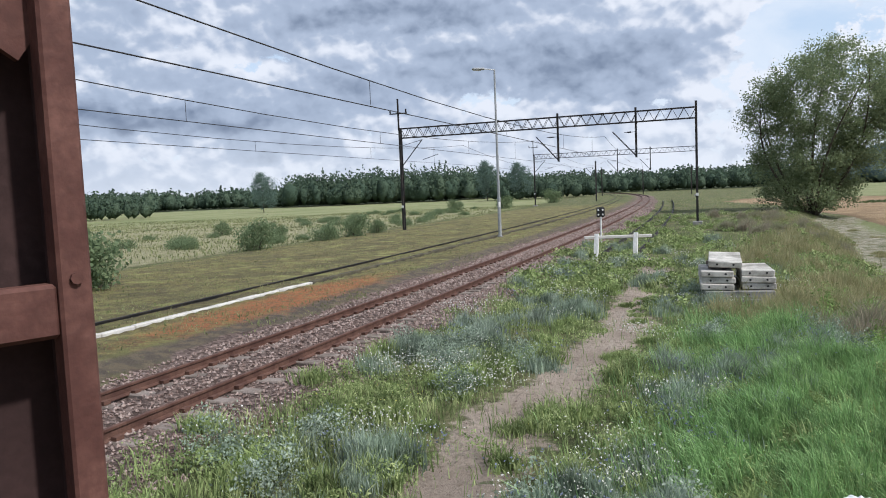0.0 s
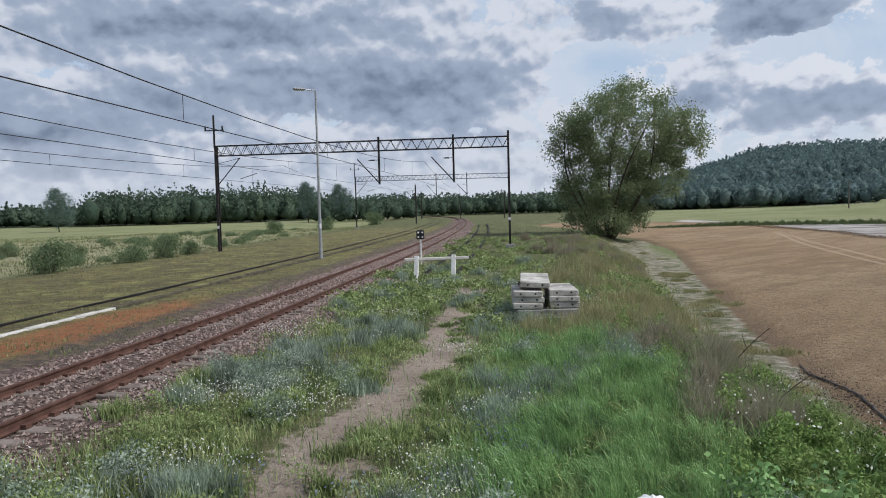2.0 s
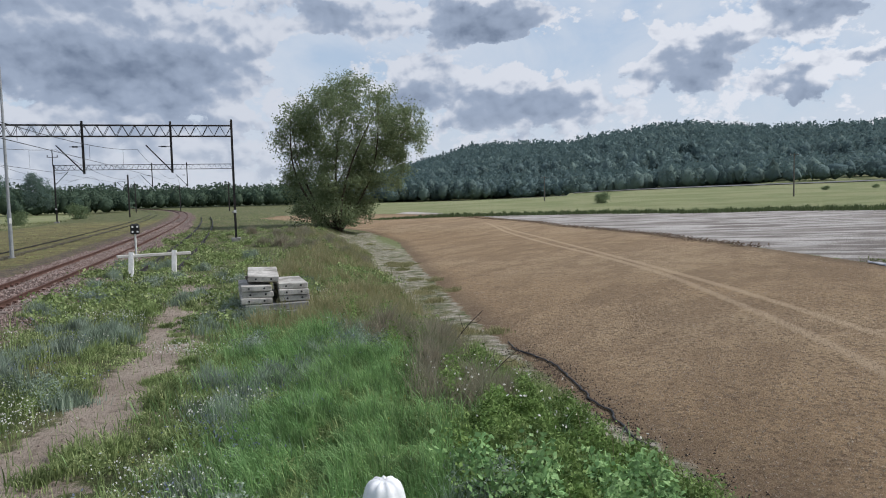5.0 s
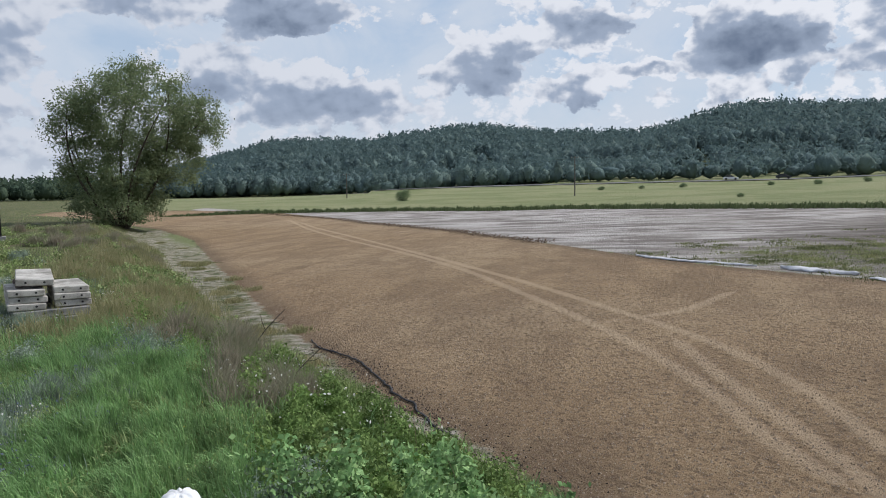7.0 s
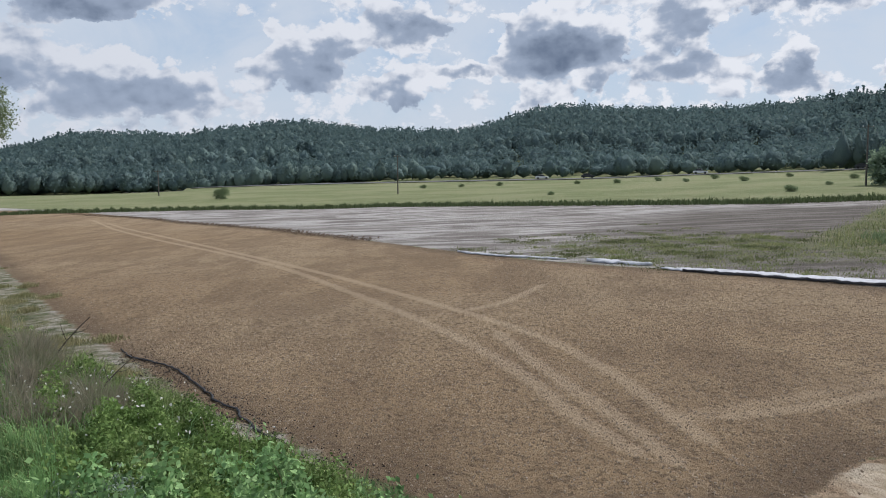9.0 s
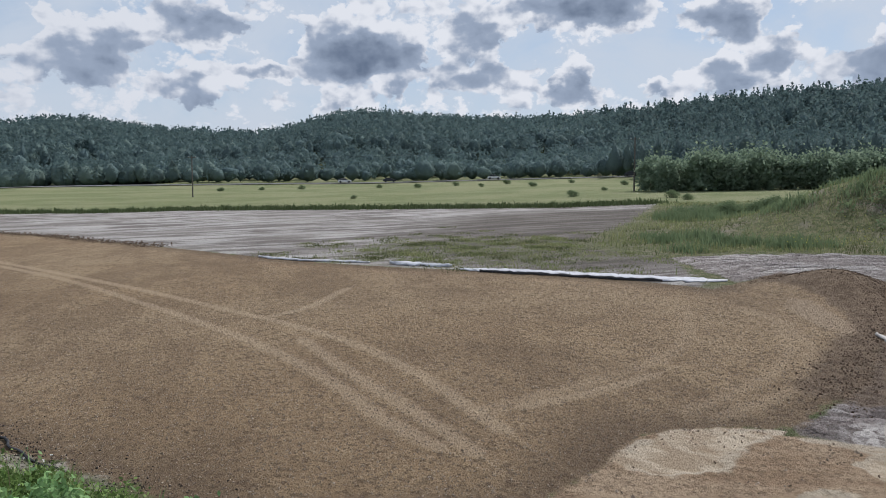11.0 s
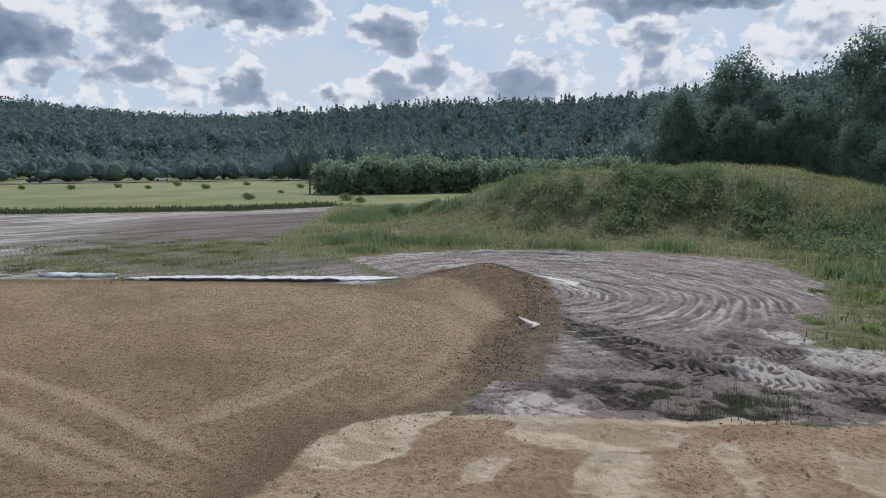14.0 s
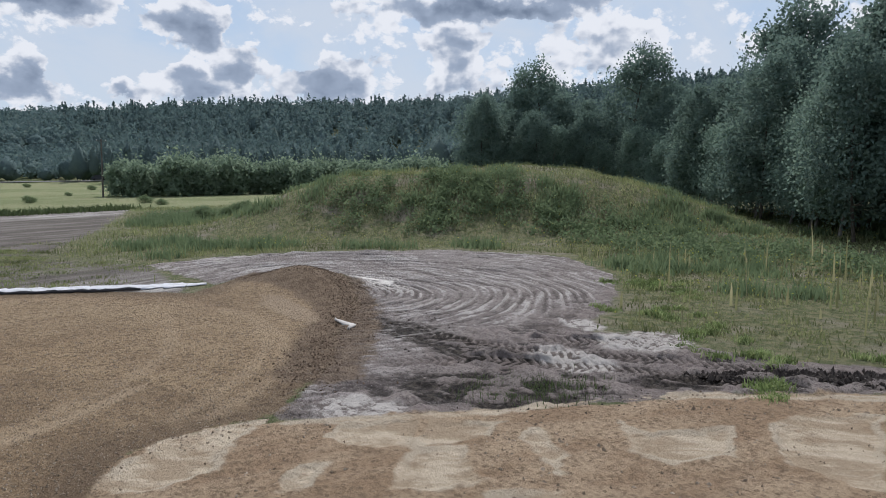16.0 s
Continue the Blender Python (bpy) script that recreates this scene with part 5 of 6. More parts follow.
for az, r, s_ in ((-90.1, 105, 0.75), (-73.0, 120, 0.5), (-92.5, 130, 0.5), (-97.5, 96, 0.8), (-98.6, 90, 0.6), (-101.5, 62, 0.9), (-103.3, 60, 0.8), (-104.4, 60, 1.0), (-105.5, 64, 0.7), (-78, 190, 0.9), (-83, 180, 0.7), (-69, 200, 0.9), (-63, 190, 0.8), (-87, 170, 0.9), (-94, 165, 0.8), (-66, 195, .7), (-81, 200, .9), (-75, 200, .8), (-85, 205, 1.), (-90, 200, .8), (-97, 190, 1.)):
    x, y = polar(az, r)
    copy_thing(SHRUB, pose(x, y, ground(x, y) - 0.05, 0, 0, az * 7) @ Matrix.Diagonal((s_ * 0.9, s_ * 0.9, s_ * 0.65, 1)))


# far woods: very many trees, each a tapering heap of leaf clumps
def far_woods():
    rng = np.random.default_rng(3)
    P, H, W, C = [], [], [], []

    def add(n, az0, az1, r0, r1, h0, h1, w, conifer):
        az = np.radians(rng.uniform(az0, az1, n))
        r = np.sqrt(rng.uniform(r0 ** 2, r1 ** 2, n))
        P.append(np.stack([-np.sin(az) * r, np.cos(az) * r], 1))
        h = rng.uniform(h0, h1, n)
        H.append(h)
        W.append(w * rng.uniform(0.75, 1.25, n))
        C.append(rng.uniform(0, 1, n) < conifer)
    add(420, -4, 12, 300, 350, 8, 14.5, 4.4, 0.08)
    add(110, 12, 15, 330, 360, 5, 9, 3, 0.1)
    add(500, 15, 42, 380, 430, 6, 10.5, 4, 0.05)
    add(40, 22, 30, 200, 230, 5, 8.5, 2.5, 0.1)
    add(500, -34, -4, 330, 420, 7, 11, 3.8, 0.1)
    add(60, -12, -4, 230, 260, 4, 9, 3, 0.1)
    add(520, -60, -30, 335, 380, 7, 13, 5.0, 0.15)
    add(620, -112, -58, 300, 430, 5, 11, 5.4, 0.15)
    add(3300, -92, -28, 430, 690, 9, 16, 6.0, 0.06)
    add(2500, -156, -92, 430, 690, 9, 16.5, 4.6, 0.6)
    add(420, -127, -93, 215, 300, 10, 15, 3.0, 0.8)
    add(600, -150, -119, 150, 430, 10, 15, 4.6, 0.4)
    P, H, W, C = np.vstack(P), np.concatenate(H), np.concatenate(W), np.concatenate(C)

    def grow(P, H, W, C, m_core, m_spray, where):
        z = height(P[:, 0], P[:, 1])
        bm = bmesh.new()
        bmesh.ops.create_icosphere(bm, subdivisions=1, radius=1.0)
        bm.verts.ensure_lookup_table()
        ball = np.array([v.co for v in bm.verts])
        tri = np.array([[v.index for v in f.verts] for f in bm.faces])
        bm.free()
        n, k = len(P), len(ball)
        t = ball[None, :, 2] * 0.5 + 0.5
        slim = np.where(C[:, None], 1.15 * (1 - t) ** 0.6 + 0.12, 1.0)
        jag = 0.58 + rng.normal(size=(n, k)) * 0.16
        rad = slim * jag * W[:, None]
        co = np.stack([P[:, 0, None] + ball[None, :, 0] * rad, P[:, 1, None] + ball[None, :, 1] * rad, z[:, None] + (0.03 + t * rng.uniform(0.70, 0.88, (n, k))) * H[:, None]], -1).reshape(-1, 3)
        fa = (np.arange(n)[:, None, None] * k + tri[None]).reshape(-1, 3)
        me = from_arrays("far_woods", co, fa, m_core, True)
        # loose sprays of twigs that roughen every crown
        q = 48
        d = rng.normal(size=(n, q, 3))
        d /= np.linalg.norm(d, axis=2)[..., None]
        d[..., 2] = np.abs(d[..., 2]) * 1.3 - 0.7 * rng.uniform(0, 1, (n, q))
        t = np.clip(d[..., 2] * 0.5 + 0.5, 0.02, 1)
        # lobes, so that each crown bulges and parts in its own way
        lobe = 1 + 0.16 * np.sin(d[..., 0] * 5 + P[:, :1]) + 0.14 * np.cos(d[..., 2] * 7 + P[:, 1:])
        rad = np.where(C[:, None], 1.15 * (1 - t) ** 0.7 + 0.06, 1.0) * W[:, None] * lobe * rng.uniform(0.74, 1.06, (n, q))
        top_ = np.where(C[:, None], 1.12, 0.98) * rng.uniform(0.9, 1.05, (n, q))
        base_ = np.stack([P[:, 0, None] + d[..., 0] * rad, P[:, 1, None] + d[..., 1] * rad, z[:, None] + (0.03 + t * top_ * (0.9 + 0.1 * lobe)) * H[:, None]], -1).reshape(-1, 3)
        far_ = np.repeat(np.clip(np.hypot(P[:, 0], P[:, 1]) / 430, 0.55, 1.3), q)
        lc, lf = leaves(base_, (1.45 * far_)[:, None], rng, droop=-0.5)
        tw = from_arrays("far_sprays", lc, lf, m_spray)
        tagged(new("far_sprays", tw), "leafy sprays on the " + where, "woods", kind="stuff")
        tagged(new("far_woods", me), "dark " + where, "woods", kind="stuff")

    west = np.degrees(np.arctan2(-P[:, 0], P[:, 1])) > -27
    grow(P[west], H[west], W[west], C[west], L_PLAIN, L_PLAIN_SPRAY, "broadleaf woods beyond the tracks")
    grow(P[~west], H[~west], W[~west], C[~west], L_HAZED, L_HAZED_SPRAY, "mixed woods covering the distant hills")


far_woods()
for az, r, h_ in ((13.9, 215, 10.5), (-3.5, 240, 12), (-6.0, 235, 11)):
    x, y = polar(az, r)
    s_ = h_ / 11
    copy_thing(KINDS[2], pose(x, y, ground(x, y) - 0.1) @ Matrix.Diagonal((s_ * 1.3, s_ * 1.3, s_, 1)))


# ---- grass and weeds ----
def blades(name, xy, length, width, material, label, lean=0.45, seed=1, wind=(0.0, 0.0), category="grass", z=None):
    rng = np.random.default_rng(seed)
    n = len(xy)
    zz = height(xy[:, 0], xy[:, 1]) - 0.02
    L = length * rng.uniform(0.45, 1.2, n) * np.clip(0.95 + 0.75 * wob(xy[:, 0], xy[:, 1], 2.1, seed) + 0.35 * wob(xy[:, 0], xy[:, 1], 6.3, seed + 1), 0.35, 1.9)
    a = rng.uniform(0, 2 * np.pi, n)
    dx, dy = np.cos(a) * lean * rng.uniform(0.1, 1, n) + wind[0], np.sin(a) * lean * rng.uniform(0.1, 1, n) + wind[1]
    b = rng.uniform(0, 2 * np.pi, n)
    wx, wy = np.cos(b) * width / 2, np.sin(b) * width / 2
    w = rng.uniform(0.6, 1.3, n)
    wx, wy = wx * w, wy * w
    x, y = xy[:, 0], xy[:, 1]
    mx, my, mz = x + dx * L * 0.4, y + dy * L * 0.4, zz + L * 0.62
    tx, ty, tz = x + dx * L, y + dy * L, zz + L * (1 - 0.25 * np.hypot(dx, dy))
    co = np.stack([np.stack([x - wx, y - wy, zz], 1), np.stack([x + wx, y + wy, zz], 1), np.stack([mx + wx * .7, my + wy * .7, mz], 1), np.stack([mx - wx * .7, my - wy * .7, mz], 1), np.stack([tx, ty, tz], 1)], 1)
    i = np.arange(n)[:, None] * 5
    tri = np.concatenate([i + np.array([[0, 1, 2]]), i + np.array([[0, 2, 3]]), i + np.array([[3, 2, 4]])], 1).reshape(-1, 3)
    me = from_arrays(name, co.reshape(-1, 3), tri, material)
    return tagged(new(name, me), label, category, kind="stuff")


def scatter(n, x0, x1, y0, y1, keep, seed, clump=0.0, tufts=0):
    """Random places in a rectangle where keep(x, y) gives a chance."""
    rng = np.random.default_rng(seed)
    if tufts:
        c = np.stack([rng.uniform(x0, x1, tufts), rng.uniform(y0, y1, tufts)], 1)
        c = c[rng.uniform(0, 1, tufts) < keep(c[:, 0], c[:, 1])]
        if len(c) == 0:
            return c
        p = c[rng.integers(0, len(c), n)] + rng.normal(size=(n, 2)) * clump
        return p
    p = np.stack([rng.uniform(x0, x1, n), rng.uniform(y0, y1, n)], 1)
    return p[rng.uniform(0, 1, n) < keep(p[:, 0], p[:, 1])]


def near(x, y, f=9.0):
    """Thins growth out with distance from the path."""
    return np.clip((f / np.maximum(np.hypot(x, y), 1)) ** 1.6, 0, 1)


def verge(x, y):
    l = lateral(x, y)
    ft = x - lerp(y, FOOT)
    p = step(0.72 + 0.5 * wob(x, y, 1.4, 6) - line_dist(x, y, PATH), 0.45)
    return step(-2.05 - l + 0.35 * wob(x, y, 0.9, 3), 0.5) * step(-ft - 0.1, 0.5) * (1 - 0.93 * p) * np.clip(0.75 + 0.6 * wob(x, y, 0.7, 2), 0.15, 1)


def in_lush(x, y):
    return np.exp(-(((x - 4.0) - (y - 8) * 0.40) / 1.3) ** 2) * step(y - 2, 2) * step(15.5 - y, 2.5)


blades("verge_grass", scatter(800000, -8, 26, 3, 45, lambda x, y: verge(x, y) * near(x, y, 9) * (1 - 0.8 * in_lush(x, y)), 1), 0.24, 0.013, L_GRASS, "short rough green grass beside the track", 0.6, 1)
blades("verge_grass", scatter(110000, -2, 70, 15, 140, lambda x, y: verge(x, y) * near(x, y, 22), 2), 0.28, 0.035, L_GRASS, "short rough green grass beside the track", 0.6, 2)
blades("lush_grass", scatter(320000, 0, 11, 2, 18, lambda x, y: np.clip(in_lush(x, y) * 1.4, 0, 1) * verge(x, y), 3), 0.46, 0.013, L_LUSH, "long bright green grass lying over on the bank", 0.5, 3, (-0.42, -0.3))
bank_ = lambda x, y: step((x - lerp(y, FOOT)) + 3.0, 0.8) * step(-0.35 - 1.3 * np.exp(-((y - 15) / 5) ** 2) - (x - lerp(y, FOOT)) + 0.4 * wob(x, y, 0.9, 12), 0.5)
blades("bank_weeds", scatter(260000, 1, 22, 0, 34, lambda x, y: bank_(x, y) * near(x, y, 10) * np.clip(0.8 + wob(x, y, 0.6, 7), 0.1, 1), 4), 0.36, 0.018, L_LUSH, "tangled green weeds on the field bank", 0.7, 4)
blades("dry_stalks", scatter(16000, 3, 40, 2, 70, lambda x, y: bank_(x, y) * near(x, y, 15) * np.clip(0.3 + wob(x, y, 0.45, 5), 0, 1), 5), 0.75, 0.012, L_DRY, "tall straw-coloured dry stalks on the bank", 0.35, 5)
brown = lambda x, y: np.exp(-((x - 9.0) / 1.2) ** 2 - ((y - 14.5) / 3.0) ** 2) + 0.8 * np.exp(-((x - 7.2) / 0.8) ** 2 - ((y - 9.2) / 1.5) ** 2) + 0.9 * np.exp(-((x - 25) / 3.5) ** 2 - ((y - 60) / 9) ** 2) + .7 * np.exp(-((x - 20) / 2.5) ** 2 - ((y - 45) / 8) ** 2)
blades("brown_weeds", scatter(40000, 4, 32, 5, 75, lambda x, y: np.clip(1.3 * brown(x, y) - 0.25, 0, 1) * near(x, y, 18), 6, 0.22, 2600), 0.66, 0.014, L_BROWN, "brown withered weeds on the bank", 0.6, 6)
blueish = lambda x, y: verge(x, y) * near(x, y, 14) * step(-3.6 - (x - lerp(y, FOOT)), 0.6) * np.clip(0.25 + 1.2 * wob(x, y, 0.75, 11), 0, 1)
blades("blue_grey_weeds", scatter(60000, -4, 20, 5, 40, blueish, 7, 0.17, 2600), 0.36, 0.016, L_BLUE, "blue-grey weed tufts in the rough grass", 0.5, 7)
clear = lambda x, y: step(-inside(x, y, MUD) - 0.7 + 0.8 * wob(x, y, 0.8, 5), 0.5) * step(-inside(x, y, SAND) - 0.3, 0.3) * step(-inside(x, y, GRAVEL) - 0.6, 0.5) * step(-inside(x, y, GREY) - 1.0, 2)
blades("rough_grass", scatter(150000, 6, 46, -46, -6, lambda x, y: clear(x, y) * np.clip(0.65 + 0.9 * wob(x, y, 0.45, 3), 0.08, 1) * near(x, y, 30), 8), 0.15, 0.04, L_MOUND, "rough yellow-green grass round the mud", 0.7, 8)
blades("mound_grass", scatter(150000, 14, 82, -62, 4, lambda x, y: clear(x, y) * np.clip(0.6 + 0.8 * wob(x, y, 0.25, 3), 0.05, 1) * step(np.hypot(x, y) - 30, 6), 9), 0.26, 0.045, L_MOUND, "uneven grass over an earth mound", 0.7, 9)
tall = lambda x, y: clear(x, y) * np.clip(1.6 * wob(x, y, 0.33, 14) - 0.1, 0, 1) * step(np.hypot(x, y) - 24, 4)
blades("mound_weeds", scatter(60000, 14, 70, -52, -4, tall, 31, 0.5, 1500), 0.5, 0.05, L_SHRUB, "dark green weed clumps on the mound", 0.6, 31)


SCRUB = [(40.2, -19.6), (38.7, -22.8), (36.0, -25.1), (37.2, -20.4), (61.9, -9.9), (64.0, -12.5), (33.4, -25.7), (40.1, -16.6), (28.5, -27.2), (25.7, -27.5), (22.3, -26.3), (20.9, -30.4), (31.0, -27.0), (16.5, -27.5)]
scrub_ = lambda x, y: np.clip(sum(np.exp(-((x - cx) / 2.0) ** 2 - ((y - cy) / 1.8) ** 2) for cx, cy in SCRUB), 0, 1) * clear(x, y)
spiky = lambda x, y: step(-inside(x, y, MUD) - 0.8, 0.8) * step(34 - np.hypot(x, y), 4) * np.clip(0.5 + wob(x, y, 0.5, 9), 0, 1)
blades("flower_spikes", scatter(420, 8, 26, -30, -13, spiky, 62), 1.0, 0.075, L_STRAW, "pale tall flower spikes above rough grass", 0.08, 62)
blades("sparse_weeds", scatter(9000, 8, 22, -22, -11, lambda x, y: step(inside(x, y, MUD) + 2.2, 0.6) * step(0.5 - inside(x, y, MUD), 0.5) * np.clip(0.2 + wob(x, y, 0.9, 8), 0, 1), 63, 0.14, 900), 0.16, 0.03, L_GRASS, "sparse weeds on the mud's dry border", 0.8, 63)


def hedge():
    """Row of bushy willows at the field's end, each bush a heap of leaves."""
    rng = np.random.default_rng(17)
    az = -96.0
    first_ = None
    while az > -119:
        x, y = polar(az, 121 + rng.uniform(-3, 3))
        s_ = rng.uniform(0.85, 1.15)
        m = pose(x, y, ground(x, y) - 0.2, 0, 0, rng.uniform(0, 360)) @ Matrix.Diagonal((s_, s_, s_, 1))
        if first_ is None:
            b = [(0, 0, 3.0, 2.7, 2.7, 2.8, 0.8), (0.4, 0.3, 4.6, 1.8, 1.8, 1.6, 0.2)]
            first_ = make_tree("hedge_bush", 41, b, 4, 70, 40, 0.5, L_HEDGE, M_BARK, 0.06, low=0.1, spread=0.6)
            tagged(first_, "tall rounded grey-green bush in a field hedge", "bush", "hedge at the field's end")
            first_.matrix_world = m
        else:
            copy_thing(first_, m)
        az -= rng.uniform(0.9, 1.5)


hedge()
weedy = lambda x, y: np.clip(np.exp(-((x - 37) / 7) ** 2 - ((y - 4) / 8) ** 2) * 1.3, 0, 1) * step(inside(x, y, GREY), 0.5) * np.clip(0.4 + wob(x, y, 1.1, 1), 0, 1)
blades("field_weeds", scatter(22000, 26, 60, -5, 30, weedy, 10, 0.4, 3500), 0.12, 0.04, L_MOUND, "low green weeds on bare grey soil", 0.9, 10)
meadow_ = lambda x, y: step(lateral(x, y) - 20.5, 2) * np.clip(0.6 + wob(x, y, 0.2, 8), 0.1, 1)
blades("meadow_grass", scatter(110000, -75, 20, 25, 150, meadow_, 11), 0.22, 0.07, L_MOUND, "rough pale meadow grass beyond the tracks", 0.6, 11)


mossy = lambda x, y: step(lateral(x, y) - 1.6, 0.4) * step(20 - lateral(x, y), 2) * np.clip(0.35 + wob(x, y, 0.8, 3), 0.05, 1) * (np.abs(lateral(x, y) - 4.92) > 0.3) * near(x, y, 20)
blades("moss_tufts", scatter(280000, -26, 22, 8, 80, mossy, 32), 0.09, 0.03, L_MOUND, "short mossy tufts on the disused platform", 0.8, 32)
blades("broad_weeds", scatter(80000, -4, 12, 4, 26, lambda x, y: verge(x, y) * near(x, y, 12) * np.clip(0.3 + wob(x, y, 0.9, 21), 0, 1), 33, 0.14, 3000), 0.26, 0.022, L_GRASS, "leafy low weeds beside the path", 0.8, 33)
blades("path_tufts", scatter(16000, -3, 9, 4.5, 26, lambda x, y: step(0.9 - line_dist(x, y, PATH), 0.5) * np.clip(wob(x, y, 1.9, 2), 0, 1), 34, 0.1, 600), 0.12, 0.014, L_GRASS, "sparse grass tufts growing in the path", 0.8, 34)


def flowers(name, xy, hgt, size, material, label, seed):
    rng = np.random.default_rng(seed)
    z = height(xy[:, 0], xy[:, 1]) + hgt * rng.uniform(0.5, 1.15, len(xy))
    co, fa = leaves(np.column_stack([xy, z]), size, rng)
    co2, fa2 = leaves(np.column_stack([xy, z]), size, rng)
    me = from_arrays(name, np.vstack([co, co2]), np.vstack([fa, fa2 + len(co)]), material)
    tagged(new(name, me), label, "wild flowers", kind="stuff")


def strip_(line, n, w, seed):
    rng = np.random.default_rng(seed)
    seg = [math.hypot(b[0] - a[0], b[1] - a[1]) for a, b in zip(line, line[1:])]
    out = []
    for a, b, q in zip(line, line[1:], seg):
        k = int(n * q / sum(seg))
        u = rng.uniform(0, 1, k)[:, None]
        out.append(np.array(a) + (np.array(b) - np.array(a)) * u + rng.normal(size=(k, 2)) * w)
    return np.vstack(out)


blades("strip_tufts", scatter(14000, 8, 40, 8, 66, lambda x, y: step((x - lerp(y, FOOT)) + 0.3, 0.6) * step(4.0 - (x - lerp(y, FOOT)), 1.0) * step(-inside(x, y, GRAVEL) + 0.2, 0.4) * np.clip(0.2 + wob(x, y, 0.9, 37), 0, 1) * near(x, y, 24), 53, 0.2, 2600), 0.16, 0.03, L_STRAW, "sparse dry tufts on pale bare soil", 0.8, 53)
blades("ditch_grass", strip_([(60, 103), (70, 94), (81, 73), (86, 47.6), (80.3, 18.6), (77.7, 1), (82, -9)], 22000, 0.9, 51), 0.5, 0.12, L_DITCH, "dark tall grass along a field ditch", 0.6, 51)
blades("tall_dry_grass", scatter(60000, 6, 34, 16, 66, lambda x, y: step((x - lerp(y, FOOT)) + 5.5, 1.5) * step(-0.6 - (x - lerp(y, FOOT)), 0.8) * near(x, y, 22) * np.clip(0.5 + wob(x, y, 0.5, 25), 0, 1), 52, 0.35, 5000), 0.5, 0.022, L_STRAW, "tall yellowish grass along the bank top", 0.5, 52)


def leafy(name, xy, hgt, size, material, label, seed):
    """Broad-leaved plants: leaves at all heights up a clump."""
    rng = np.random.default_rng(seed)
    bump_ = np.clip(0.9 + 0.9 * wob(xy[:, 0], xy[:, 1], 3.3, seed), 0.25, 1.7)
    z = height(xy[:, 0], xy[:, 1]) + hgt * rng.uniform(0.05, 1.0, len(xy)) ** 0.7 * bump_
    co, fa = leaves(np.column_stack([xy, z]), size, rng)
    tagged(new(name, from_arrays(name, co, fa, material)), label, "weeds", kind="stuff")


leafy("mound_scrub", scatter(26000, 12, 70, -36, -5, scrub_, 61, 0.3, 4000), 0.6, 0.13, L_SHRUB, "dark green scrub on the mound's slope", 61)
leafy("nettles", scatter(85000, 3, 14, 1, 20, lambda x, y: bank_(x, y) * near(x, y, 11) * np.clip(0.55 + wob(x, y, 0.8, 17), 0, 1), 41, 0.16, 2600), 0.42, 0.05, L_NETTLE, "leafy green nettles on the field bank", 41)
leafy("low_leaves", scatter(90000, -4, 12, 3.5, 22, lambda x, y: verge(x, y) * near(x, y, 10) * np.clip(0.4 + wob(x, y, 1.2, 19), 0, 1), 42, 0.15, 3000), 0.2, 0.035, L_GRASS, "low leafy weeds in the verge", 42)
leafy("far_leaves", scatter(50000, 0, 34, 18, 70, lambda x, y: verge(x, y) * near(x, y, 26) * np.clip(0.4 + wob(x, y, 0.8, 29), 0, 1), 45, 0.3, 4000), 0.3, 0.1, L_GRASS, "leafy weeds along the verge", 45)
leafy("bugloss_clumps", scatter(26000, -3, 16, 5, 30, lambda x, y: verge(x, y) * near(x, y, 14) * step(-3.6 - (x - lerp(y, FOOT)), 0.6) * np.clip(0.2 + wob(x, y, 0.9, 23), 0, 1), 43, 0.2, 700), 0.42, 0.035, L_BLUE, "grey-green bushy weed clumps in the verge", 43)
leafy("burdock", scatter(9000, 4.2, 6.6, 3.2, 6.2, lambda x, y: np.ones_like(x), 44, 0.2, 60), 0.55, 0.07, L_LUSH, "leafy dark green burdock clump on the bank", 44)
white_ = lambda x, y: verge(x, y) * near(x, y, 13) * np.clip(0.25 + 1.2 * wob(x, y, 1.0, 4), 0, 1) * step(-0.2 - in_lush(x, y) + 0.5, 0.2) * step(-3.0 - (x - lerp(y, FOOT)), 0.6)
flowers("white_flowers", scatter(5200, -4, 16, 4, 34, white_, 12, 0.3, 2000), 0.3, 0.026, L_WHITEF, "small white wild flowers in the grass", 12)
flowers("white_flowers", scatter(130, 6.0, 9.4, 6, 11, lambda x, y: bank_(x, y), 15, 0.25, 60), 0.55, 0.04, L_WHITEF, "white flower heads above the bank weeds", 15)
flowers("yellow_flowers", scatter(4600, -2, 14, 3, 24, lambda x, y: verge(x, y) * near(x, y, 10) * np.clip(0.2 + wob(x, y, 0.6, 9), 0, 1), 13), 0.3, 0.024, L_YELF, "small yellow wild flowers in the grass", 13)
flowers("blue_flowers", scatter(1500, -2, 18, 5, 30, blueish, 14, 0.2, 1200), 0.34, 0.03, L_BLUEF, "blue flower spikes among grey weeds", 14)
flowers("yellow_flowers", scatter(2600, 12, 40, -38, -10, lambda x, y: step(-inside(x, y, MUD) - 0.6, 1) * (np.clip(0.3 + wob(x, y, 0.4, 6), 0, 1)), 16), 0.55, 0.07, L_YELF, "yellow-green flowering weeds by the mud", 16)


